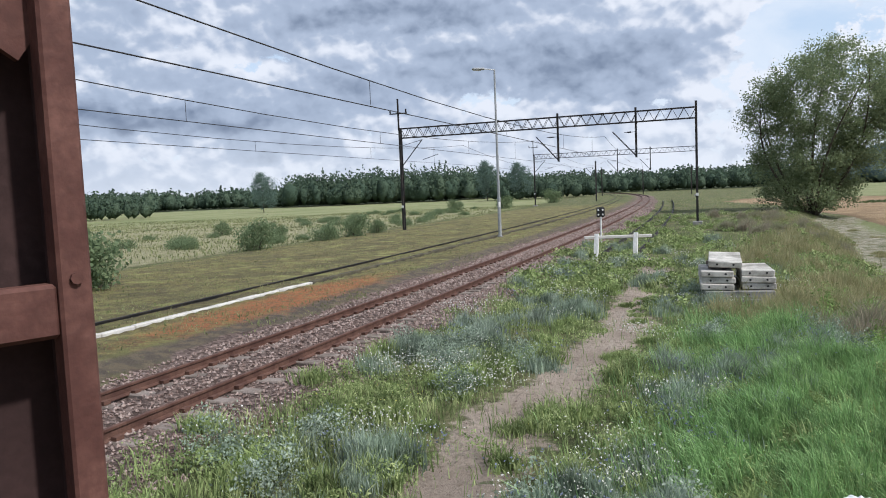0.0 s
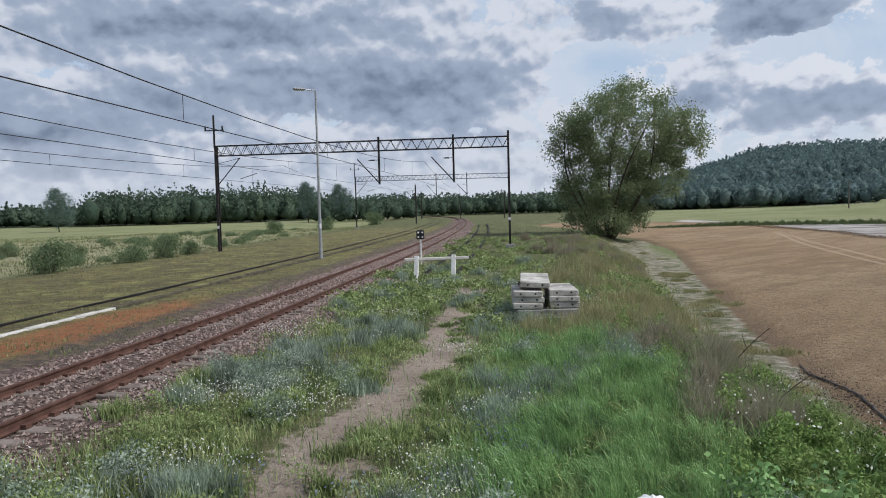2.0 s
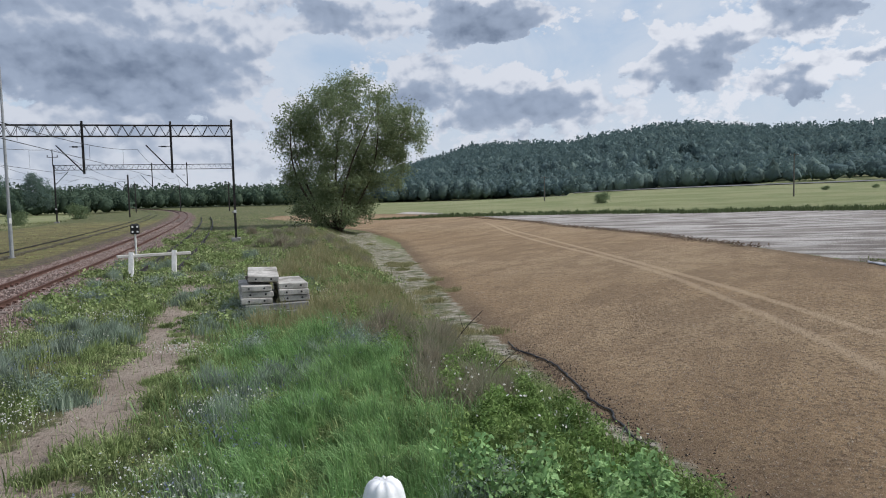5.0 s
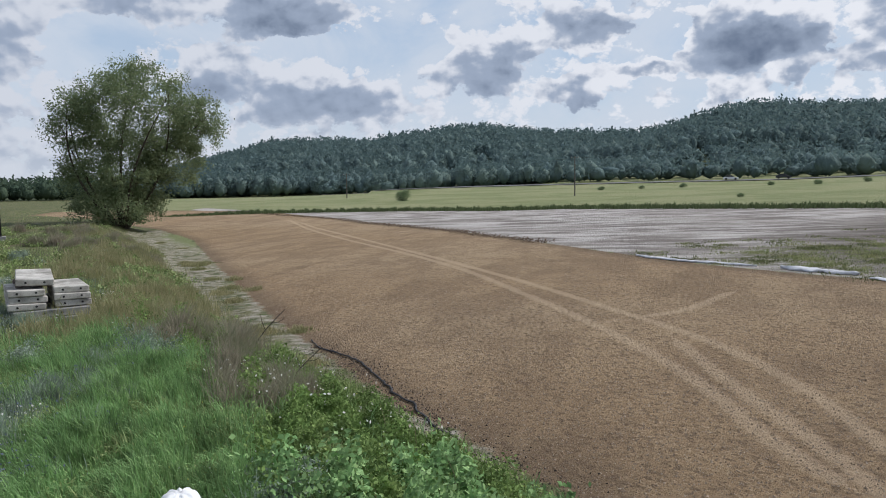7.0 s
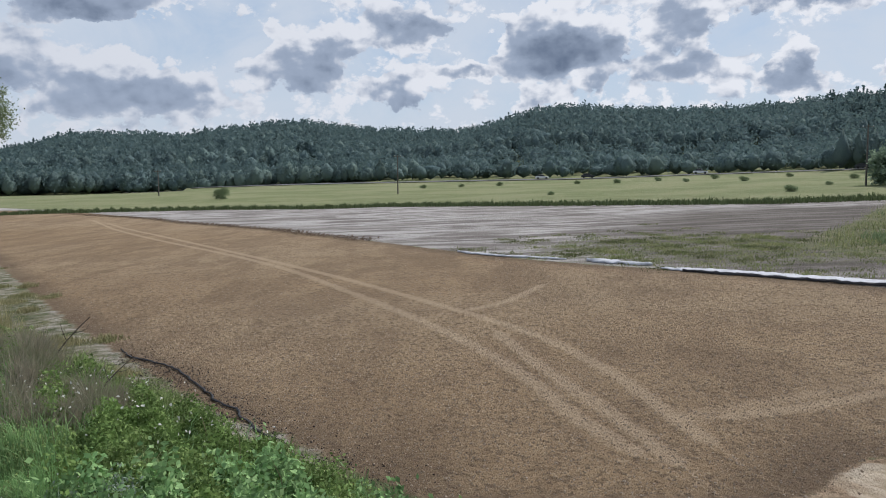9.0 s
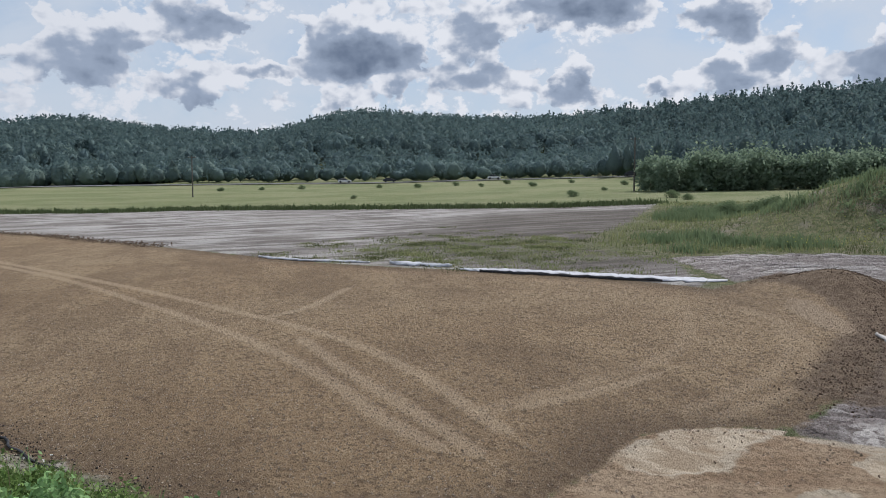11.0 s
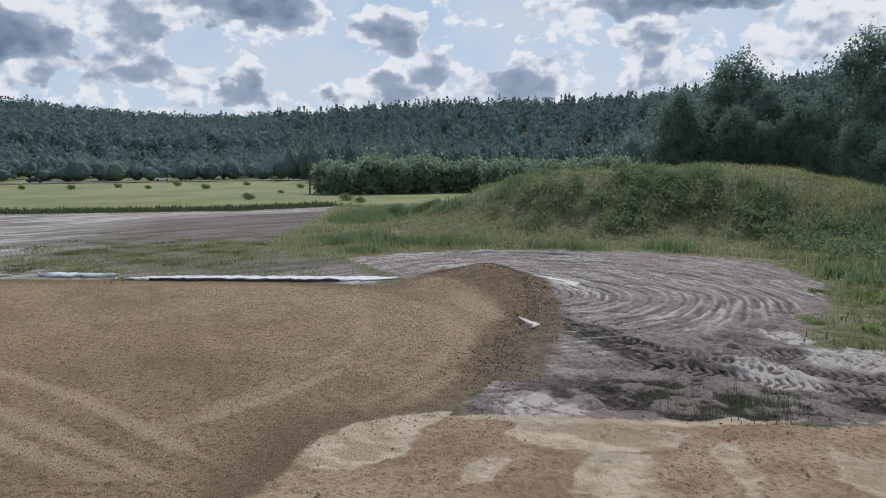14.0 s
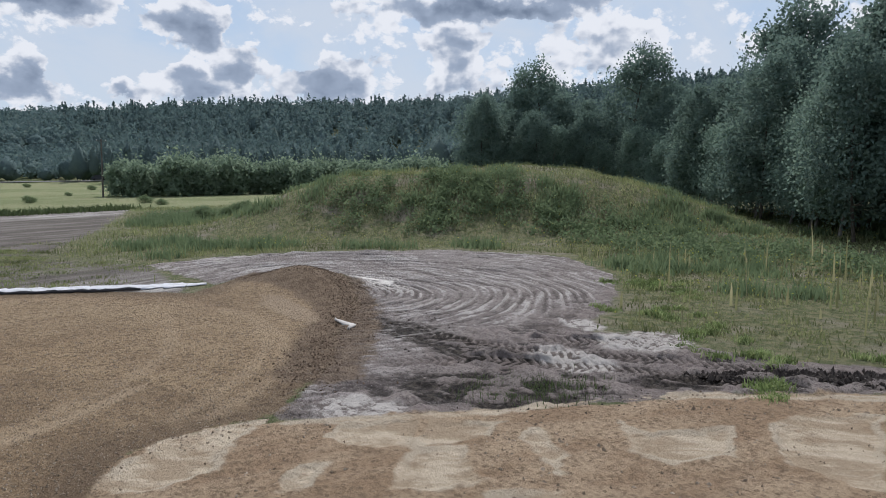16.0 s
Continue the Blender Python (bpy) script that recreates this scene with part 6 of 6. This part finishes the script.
# ---- loose stones ----
def stones(name, xy, size, material, label, seed, sink=0.3, dz=0.0):
    rng = np.random.default_rng(seed)
    n = len(xy)
    base = np.array([(1, 0, 0), (0, 1, 0), (-1, 0, 0), (0, -1, 0), (0, 0, 1), (0, 0, -1)], float)
    fa = np.array([(0, 1, 4), (1, 2, 4), (2, 3, 4), (3, 0, 4), (1, 0, 5), (2, 1, 5), (3, 2, 5), (0, 3, 5)])
    s = size * rng.uniform(0.55, 1.5, n)
    co = base[None] * rng.uniform(0.6, 1.15, (n, 6, 1)) + rng.normal(size=(n, 6, 3)) * 0.18
    co *= s[:, None, None] * rng.uniform(0.7, 1.3, (n, 1, 3))
    a = rng.uniform(0, 6.28, n)
    ca_, sa_ = np.cos(a)[:, None], np.sin(a)[:, None]
    co = np.stack([co[..., 0] * ca_ - co[..., 1] * sa_, co[..., 0] * sa_ + co[..., 1] * ca_, co[..., 2]], -1)
    z = height(xy[:, 0], xy[:, 1]) + s * sink + dz
    co += np.column_stack([xy, z])[:, None]
    f = (np.arange(n)[:, None, None] * 6 + fa[None]).reshape(-1, 3)
    tagged(new(name, from_arrays(name, co.reshape(-1, 3), f, material)), label, "stones", kind="stuff")


def stone_mat(name, a, b, c):
    def build(n):
        col = n.mix(n.island(), a, b)
        col = n.mix(n.ramp(n.noise(30, 3), 0.4, 0.65, 0, 0.5), col, c)
        n.done(col, 0.9, 0, 0.2)
    return mat(name, build)


S_BALLAST = stone_mat("ballast_stone", (0.125, 0.088, 0.078), (0.38, 0.31, 0.28), (0.22, 0.145, 0.12))
S_GRAVEL = stone_mat("gravel_stone", (0.20, 0.148, 0.105), (0.47, 0.39, 0.30), (0.29, 0.22, 0.155))


def track_bed(n, s0, s1, l0, l1, seed):
    rng = np.random.default_rng(seed)
    s, l = s0 + (s1 - s0) * rng.uniform(0, 1, n) ** 1.3, rng.uniform(l0, l1, n)
    x, y, th = track(s, l)
    return np.stack([x, y], 1)


stones("ballast", track_bed(22000, -9, 40, -2.5, 1.75, 1), 0.038, S_BALLAST, "reddish grey broken stone ballast", 1, 0.4)
stones("ballast", track_bed(9000, 30, 90, -2.3, 1.6, 2), 0.055, S_BALLAST, "reddish grey broken stone ballast", 2, 0.4)
field_ = lambda x, y: step(inside(x, y, GRAVEL) + 0.1, 0.4) * near(x, y, 13) * step(line_dist(x, y, [(26.5, -7.5), (23, -8.6), (19.6, -8.0), (16.6, -6.5)]) - 1.0, 0.6) * np.where(line_dist(x, y, [(41.6, 45.4), (29.2, 23.3), (22.5, 12.9), (19.1, 8.2), (15.8, 4.9), (13.7, 2.3)]) < 0.25, 0.2, 1)
stones("field_gravel", scatter(190000, 6, 36, -11, 32, field_, 20), 0.0135, S_GRAVEL, "brown rolled gravel stones on the field", 20, 0.25)
sandy = lambda x, y: step(inside(x, y, SAND), 0.4) * np.clip(wob(x, y, 0.9, 4), 0, 1)
stones("sand_stones", scatter(9000, 4, 12, -14, 4, sandy, 21), 0.018, S_GRAVEL, "scattered small stones on sand", 21, 0.3)
stones("sand_clods", scatter(5200, 4, 12, -14, 4, lambda x, y: step(inside(x, y, SAND) - 0.1, 0.3) * step(-scrape_at(x, y) - 0.02, 0.1) * np.clip(0.35 + wob(x, y, 1.3, 6), 0, 1), 23), 0.026, S_GRAVEL, "brown earth crumbs lying on trodden sand", 23, 0.2)
stones("path_stones", scatter(4000, -3, 9, 5, 24, lambda x, y: step(0.7 - line_dist(x, y, PATH), 0.4), 22), 0.014, S_BALLAST, "small stones on the trodden path", 22, 0.3)

# ---- rusty wagon end beside the camera ----
def wagon_end():
    px, py = -0.735, 1.41
    gz_ = ground(px, py)
    e = empty("wagon_end_wall", px, py, gz_, 227)
    # local x runs along the wall towards the camera's left, local -y faces away from the camera
    top = 4.9 - gz_
    zc = 2.8 - gz_
    bm = box(bmesh.new(), (0.0, 0.0, top / 2), (0.062, 0.055, top), bevel=0.006)
    post = part("corner_post", bm, M_RUST_PAINT, e)
    bm = bmesh.new()
    for k in range(9):
        rod(bm, (0.0, 0.026, 0.35 + k * 0.55), (0.0, 0.036, 0.35 + k * 0.55), 0.012, seg=8)
    part("rivets", bm, M_RUST_PAINT, post)["kind"] = "stuff"
    for x in (0.95, 1.9):
        part("upright", box(bmesh.new(), (x, 0, top / 2), (0.07, 0.055, top), bevel=0.006), M_RUST_PAINT, e)
    for z in (zc - 0.195, zc - 0.72, zc - 1.5):
        part("rail", box(bmesh.new(), (0.96, -0.005, z), (1.86, 0.05, 0.105), bevel=0.008), M_RUST_PAINT, e)
    part("rail", box(bmesh.new(), (0.96, -0.005, zc + 0.95), (1.86, 0.05, 0.1), bevel=0.008), M_RUST_PAINT, e)
    part("gusset", flat(bmesh.new(), (0.02, -0.03, zc + 0.33), (0.62, -0.03, zc + 0.02 + 0.72), 0.02, 0.12), M_RUST_PAINT, e)
    # Both sheets lie back in the frame; their dark colour stands for shade.
    part("sheet", box(bmesh.new(), (0.97, -0.12, top / 2), (1.95, 0.012, top)), M_RUST_SHADE, e, "recessed steel sheet coloured dark for its shade")
    part("return_sheet", box(bmesh.new(), (0.0, -0.07, top / 2), (0.012, 0.1, top)), M_RUST_SHADE, e)
    tagged(e, "rusty red-painted steel wagon wall with riveted frame", "wagon wall")


wagon_end()


# ---- white plastic sack in the grass ----
def sack(x, y):
    bm = bmesh.new()
    n, rows = 36, 14
    rings = []
    for i in range(rows + 1):
        u = i / rows
        z = 0.74 * math.sin(u * math.pi / 2)
        r = 0.24 * (1 - 0.12 * (1 - u)) * max(0.02, math.cos(u * math.pi / 2)) ** 0.45
        ring = []
        for k in range(n):
            a = 2 * math.pi * k / n
            f = 1 + 0.05 * math.cos(9 * a) * (0.3 + 0.7 * u) + 0.04 * noise.noise(Vector((math.cos(a) * 2, math.sin(a) * 2, z * 4)))
            ring.append(bm.verts.new((r * f * math.cos(a), r * f * math.sin(a), z + 0.015 * math.cos(9 * a) * u)))
        rings.append(ring)
    for a, b in zip(rings, rings[1:]):
        for k in range(n):
            bm.faces.new((a[k], a[(k + 1) % n], b[(k + 1) % n], b[k]))
    bm.faces.new(rings[-1])
    bm.faces.new(rings[0][::-1])

    def build(nn):
        c = nn.mix(nn.ramp(nn.noise(6, 4), 0.35, 0.65), (0.80, 0.81, 0.82), (0.70, 0.71, 0.73))
        nn.bump(nn.noise(14, 4), 0.3, 0.02)
        nn.done(c, 0.5, 0, 0.4)
    ob = link("plastic_sack", bm, mat("white_plastic", build), smooth=True)
    ob.matrix_world = pose(x, y, ground(x, y) - 0.03, 0, 0, 20)
    tagged(ob, "full white plastic sack standing in long grass", "sack")


sack(3.12, 5.42)


# ---- wooden line poles over the field ----
def pole(az, base_el, top_el):
    for r in np.arange(60, 420, 1.0):
        x, y = polar(az, r)
        if ground(x, y) > 2.8 + r * math.tan(radians(base_el)):
            break
    h = r * (math.tan(radians(top_el)) - math.tan(radians(base_el)))
    e = empty("utility_pole", x, y, ground(x, y) - 0.2, az)
    part("pole", rod(bmesh.new(), (0, 0, 0), (0, 0, h), 0.14, 0.10, 8), M_POLE, e)
    arm = part("cross_arm", box(bmesh.new(), (0, 0, h - 0.35), (1.5, 0.1, 0.1)), M_POLE, e)
    for dx in (-0.65, 0.65):
        part("insulator", rod(bmesh.new(), (dx, 0, h - 0.3), (dx, 0, h - 0.12), 0.05), M_WHITE, arm)
    tagged(e, "grey wooden utility pole standing in the green field", "utility pole", "poles over the field")
    return Vector((x, y, ground(x, y) + h - 0.5))


tops = [pole(-33.76, -0.49, 0.72), pole(-43.2, -0.67, 1.31), pole(-61.0, -0.69, 2.44), pole(-94.7, -0.29, 3.91)]
for a, b in zip(tops, tops[1:]):
    bm = bmesh.new()
    pts = [a.lerp(b, k / 12) - Vector((0, 0, 1.2 * 4 * k / 12 * (1 - k / 12))) for k in range(13)]
    for p, q in zip(pts, pts[1:]):
        rod(bm, p, q, 0.012, seg=4)
    tagged(link("power_line", bm, M_WIRE), "thin sagging wire between field poles", "wire", "wires over the field")


# ---- road and cars ----
def road():
    az = np.radians(np.arange(-125, -40, 0.5))
    co = []
    for r in (229.5, 237.5):
        x, y = -np.sin(az) * r, np.cos(az) * r
        co.append(np.stack([x, y, height(x, y) + 0.12], 1))
    n = len(az)
    co = np.vstack(co)
    i = np.arange(n - 1)
    fa = np.stack([i, i + 1, n + i + 1, n + i], 1)
    m = two_tone("worn_asphalt", (0.13, 0.13, 0.13), (0.19, 0.19, 0.185), 0.4, 0.9)
    tagged(new("road", from_arrays("road", co, fa, m)), "grey asphalt country road on a low bank", "road", kind="structure")


road()


def paint(name, rgb):
    def build(n):
        n.done(n.mix(n.ramp(n.noise(3, 3), 0.3, 0.7, 0, 0.25), rgb, tuple(v * 0.8 for v in rgb)), 0.3, 0, 0.5)
    return mat(name, build)


C_WHITE, C_DARK, C_RED = paint("white_car_paint", (0.75, 0.75, 0.75)), paint("dark_car_paint", (0.03, 0.035, 0.045)), paint("red_car_paint", (0.25, 0.06, 0.045))
C_GLASS = paint("car_glass", (0.02, 0.025, 0.03))


def car(az, colour, label):
    x, y = polar(az, 233)
    e = empty("car", x, y, ground(x, y) + 0.12, az)
    prof = [(-2.1, 0.3), (2.1, 0.3), (2.15, 0.65), (1.95, 0.8), (1.0, 0.92), (-1.75, 0.98), (-2.1, 0.85)]
    cab = [(1.0, 0.92), (0.35, 1.42), (-1.15, 1.45), (-1.8, 0.97)]
    for nm, pf, w, m in (("body", prof, 0.85, colour), ("cabin", cab, 0.74, C_GLASS)):
        bm = bmesh.new()
        a = [bm.verts.new((px, -w, pz)) for px, pz in pf]
        b = [bm.verts.new((px, w, pz)) for px, pz in pf]
        bm.faces.new(a)
        bm.faces.new(b[::-1])
        for k in range(len(pf)):
            j = (k + 1) % len(pf)
            bm.faces.new((a[j], a[k], b[k], b[j]))
        bmesh.ops.bevel(bm, geom=list(bm.edges), offset=0.05, segments=1, affect="EDGES")
        part(nm, bm, m, e)
    part("roof", box(bmesh.new(), (-0.4, 0, 1.46), (1.45, 1.4, 0.06), bevel=0.02), colour, e)
    for px in (-1.3, 1.3):
        for s_ in (-0.8, 0.8):
            part("wheel", rod(bmesh.new(), (px, s_ - 0.1, 0.32), (px, s_ + 0.1, 0.32), 0.32, seg=14), M_BLACK, e)
    tagged(e, label, "car", "cars on the road")


car(-72.3, C_WHITE, "small white car on the country road")
car(-84.0, C_WHITE, "white hatchback car on the country road")
car(-75.8, C_DARK, "dark car on the country road")
car(-94.5, C_DARK, "dark car on the country road by the hedge")


# ---- white ground sheet at the gravel's far edge ----
def plastic(name, rgb, rough):
    def build(n):
        c = n.mix(n.ramp(n.noise(2.5, 5), 0.4, 0.65), rgb, tuple(v * 0.72 for v in rgb))
        n.bump(n.noise(5, 5), 0.6, 0.06)
        n.done(c, rough, 0, 0.4)
    return mat(name, build)


P_MUDDY = plastic("muddy_sheet", (0.42, 0.39, 0.36), 0.6)
P_WHITE, P_BLACK = plastic("dusty_white_sheet", (0.58, 0.58, 0.61), 0.5), plastic("black_membrane_and_shadow", (0.03, 0.028, 0.03), 0.55)


def ribbon(name, line, width, lift, material, label, seed, fold=0.1):
    """A crumpled strip lying along a line on the ground."""
    rng = np.random.default_rng(seed)
    pts = []
    for (ax, ay), (bx, by) in zip(line, line[1:]):
        k = max(2, int(math.hypot(bx - ax, by - ay) / 0.18))
        pts += [(ax + (bx - ax) * i / k, ay + (by - ay) * i / k) for i in range(k)]
    pts = np.array(pts + [line[-1]])
    d = np.gradient(pts, axis=0)
    d /= np.linalg.norm(d, axis=1)[:, None]
    nrm = np.stack([-d[:, 1], d[:, 0]], 1)
    m, co = 7, []
    n = len(pts)
    walk_ = np.cumsum(rng.normal(size=n)) * 0.03
    walk_ -= np.linspace(walk_[0], walk_[-1], n)
    taper = np.clip(np.minimum(np.arange(n), np.arange(n)[::-1]) / 5.0, 0.15, 1)
    for j in range(m):
        u = j / (m - 1) - 0.5
        p = pts + nrm * (u * width * taper * (1 + 0.25 * rng.normal(size=n)) + walk_)[:, None]
        z = height(p[:, 0], p[:, 1]) + 0.02 + lift * (1 - (2 * u) ** 2) * (0.6 + 0.4 * rng.uniform(0, 1, n)) + fold * rng.uniform(0, 1, n) * (1 - (2 * u) ** 2)
        co.append(np.column_stack([p, z]))
    co = np.stack(co, 1).reshape(-1, 3)
    fa = [(i * m + j, i * m + j + 1, (i + 1) * m + j + 1, (i + 1) * m + j) for i in range(n - 1) for j in range(m - 1)]
    ob = new(name, from_arrays(name, co, fa, material, True))
    so = ob.modifiers.new("thickness", "SOLIDIFY")
    so.thickness = 0.01
    return tagged(ob, label, "ground sheet", "sheets at the gravel edge")


ribbon("ground_sheet", [(29.6, 4.5), (28.9, 1.7), (27.6, -1.8), (26.4, -5.4)], 0.95, 0.03, P_WHITE, "crumpled white ground sheet along the gravel's edge", 1, 0.04)
ribbon("ground_sheet", [(31.6, 8.0), (31.1, 6.6), (30.4, 5.0)], 0.6, 0.08, P_WHITE, "white ground sheet rucked up at the gravel's edge", 2, 0.09)
ribbon("ground_sheet", [(34.5, 15.6), (32.8, 12.2), (31.8, 9.0)], 0.25, 0.05, P_WHITE, "narrow strip of white sheet at the gravel's edge", 3, 0.05)
# Black strip added as the shadow below the white sheet's edge.
ribbon("ground_sheet", [(28.9, 3.6), (27.7, 0.4), (26.3, -3.2)], 0.12, 0.06, P_BLACK, "black strip standing in for the white sheet's shadow", 4, 0.06)
ribbon("ground_sheet", [(18.3, -7.1), (17.4, -7.2), (16.9, -6.9)], 0.35, 0.02, P_MUDDY, "torn white sheet scrap at the mud's edge", 5, 0.05)
ribbon("ground_sheet", [(24.6, -10.2), (23.4, -10.9), (22.2, -10.6)], 0.7, 0.01, P_MUDDY, "muddy white sheet lying by the earth heap", 6, 0.04)
ribbon("black_edging", [(12.75, 15.1), (11.75, 12.4), (10.45, 10.1), (9.45, 8.3), (8.75, 6.9)], 0.03, 0.005, P_BLACK, "black membrane edge along the gravel", 8, 0.03)


# ---- clods of dark soil ----
S_CLOD = stone_mat("dark_soil", (0.028, 0.022, 0.019), (0.085, 0.07, 0.06), (0.05, 0.04, 0.035))
S_EARTH = stone_mat("brown_soil", (0.10, 0.07, 0.048), (0.21, 0.15, 0.105), (0.14, 0.10, 0.07))


def along(line, n, w, seed):
    rng = np.random.default_rng(seed)
    out = []
    L = [math.hypot(b[0] - a[0], b[1] - a[1]) for a, b in zip(line, line[1:])]
    for (a, b), l_ in zip(zip(line, line[1:]), L):
        k = int(n * l_ / sum(L))
        u = rng.uniform(0, 1, k)[:, None]
        out.append(np.array(a) + (np.array(b) - np.array(a)) * u + rng.normal(size=(k, 2)) * w)
    return np.vstack(out)


stones("soil_clods", along([(18.6, -9.0), (15.4, -8.1), (12.9, -8.3)], 260, 0.8, 1), 0.02, S_CLOD, "dark clods of churned wet soil", 31, 0.2)
stones("soil_clods", along([(11.2, -7.0), (10.4, -8.2), (9.7, -9.6)], 300, 0.7, 2), 0.018, S_CLOD, "dark clods of churned wet soil", 32, 0.2)
stones("soil_clods", along([(9.4, -11.4), (8.4, -12.9), (7.2, -14.2), (6.2, -16)], 1800, 0.22, 3), 0.05, S_CLOD, "ridge of black soil clods beside the sand", 33, 0.6)
stones("soil_clods", along([(12.4, 14.6), (11.4, 11.9), (10.2, 9.8), (9.2, 8.0), (8.4, 6.2), (8.0, 4.6)], 1500, 0.35, 4), 0.016, S_CLOD, "dark soil crumbs along the gravel's edge", 34, 0.2)
stones("soil_clods", along([(26.8, -6.6), (25.6, -8.8), (22.6, -9.4), (19.6, -8.2), (16, -6.2), (13, -4.4)], 2200, 0.5, 5), 0.022, S_EARTH, "brown clods on the heaped earth", 35, 0.2)
stones("soil_clods", along([(72, 105), (63.1, 68.7), (49.3, 39.4), (40.2, 24.6)], 2600, 0.5, 6), 0.055, S_EARTH, "low brown soil ridge at the gravel's far edge", 36, 0.4)
blades("mud_weeds", along([(11.0, -7.2), (10.2, -8.6)], 1300, 0.4, 7), 0.14, 0.016, L_DITCH, "green weeds growing on dark soil", 0.8, 36)


# ---- dead branch on the bank ----
def branch(x, y, yaw, s_=1.0):
    rng = np.random.default_rng(5)
    z = ground(x, y)
    p0 = bend((0, 0, -0.1), (0.9, 0.15, 1.0), 0.022, 0.008, rng, 7, 0.08, 0.1)
    ps = [p0]
    for k, (dx, dz) in ((3, (0.25, 0.28)), (4, (-0.1, 0.35)), (5, (0.3, 0.12))):
        q = p0[k][0]
        ps.append(bend(q, q + np.array([dx, 0.15, dz]), 0.009, 0.004, rng, 3, 0.1, 0))
    co, fa = tubes(ps)
    ob = new("dead_branch", from_arrays("dead_branch", co, fa, M_BARK, True))
    ob.matrix_world = pose(x, y, z, 0, 0, yaw) @ Matrix.Diagonal((s_, s_, s_, 1))
    tagged(ob, "dead bare branch sticking out of the bank weeds", "branch", "branches on the bank")


branch(9.9, 14.0, -35)
branch(8.0, 10.3, -50, 0.8)
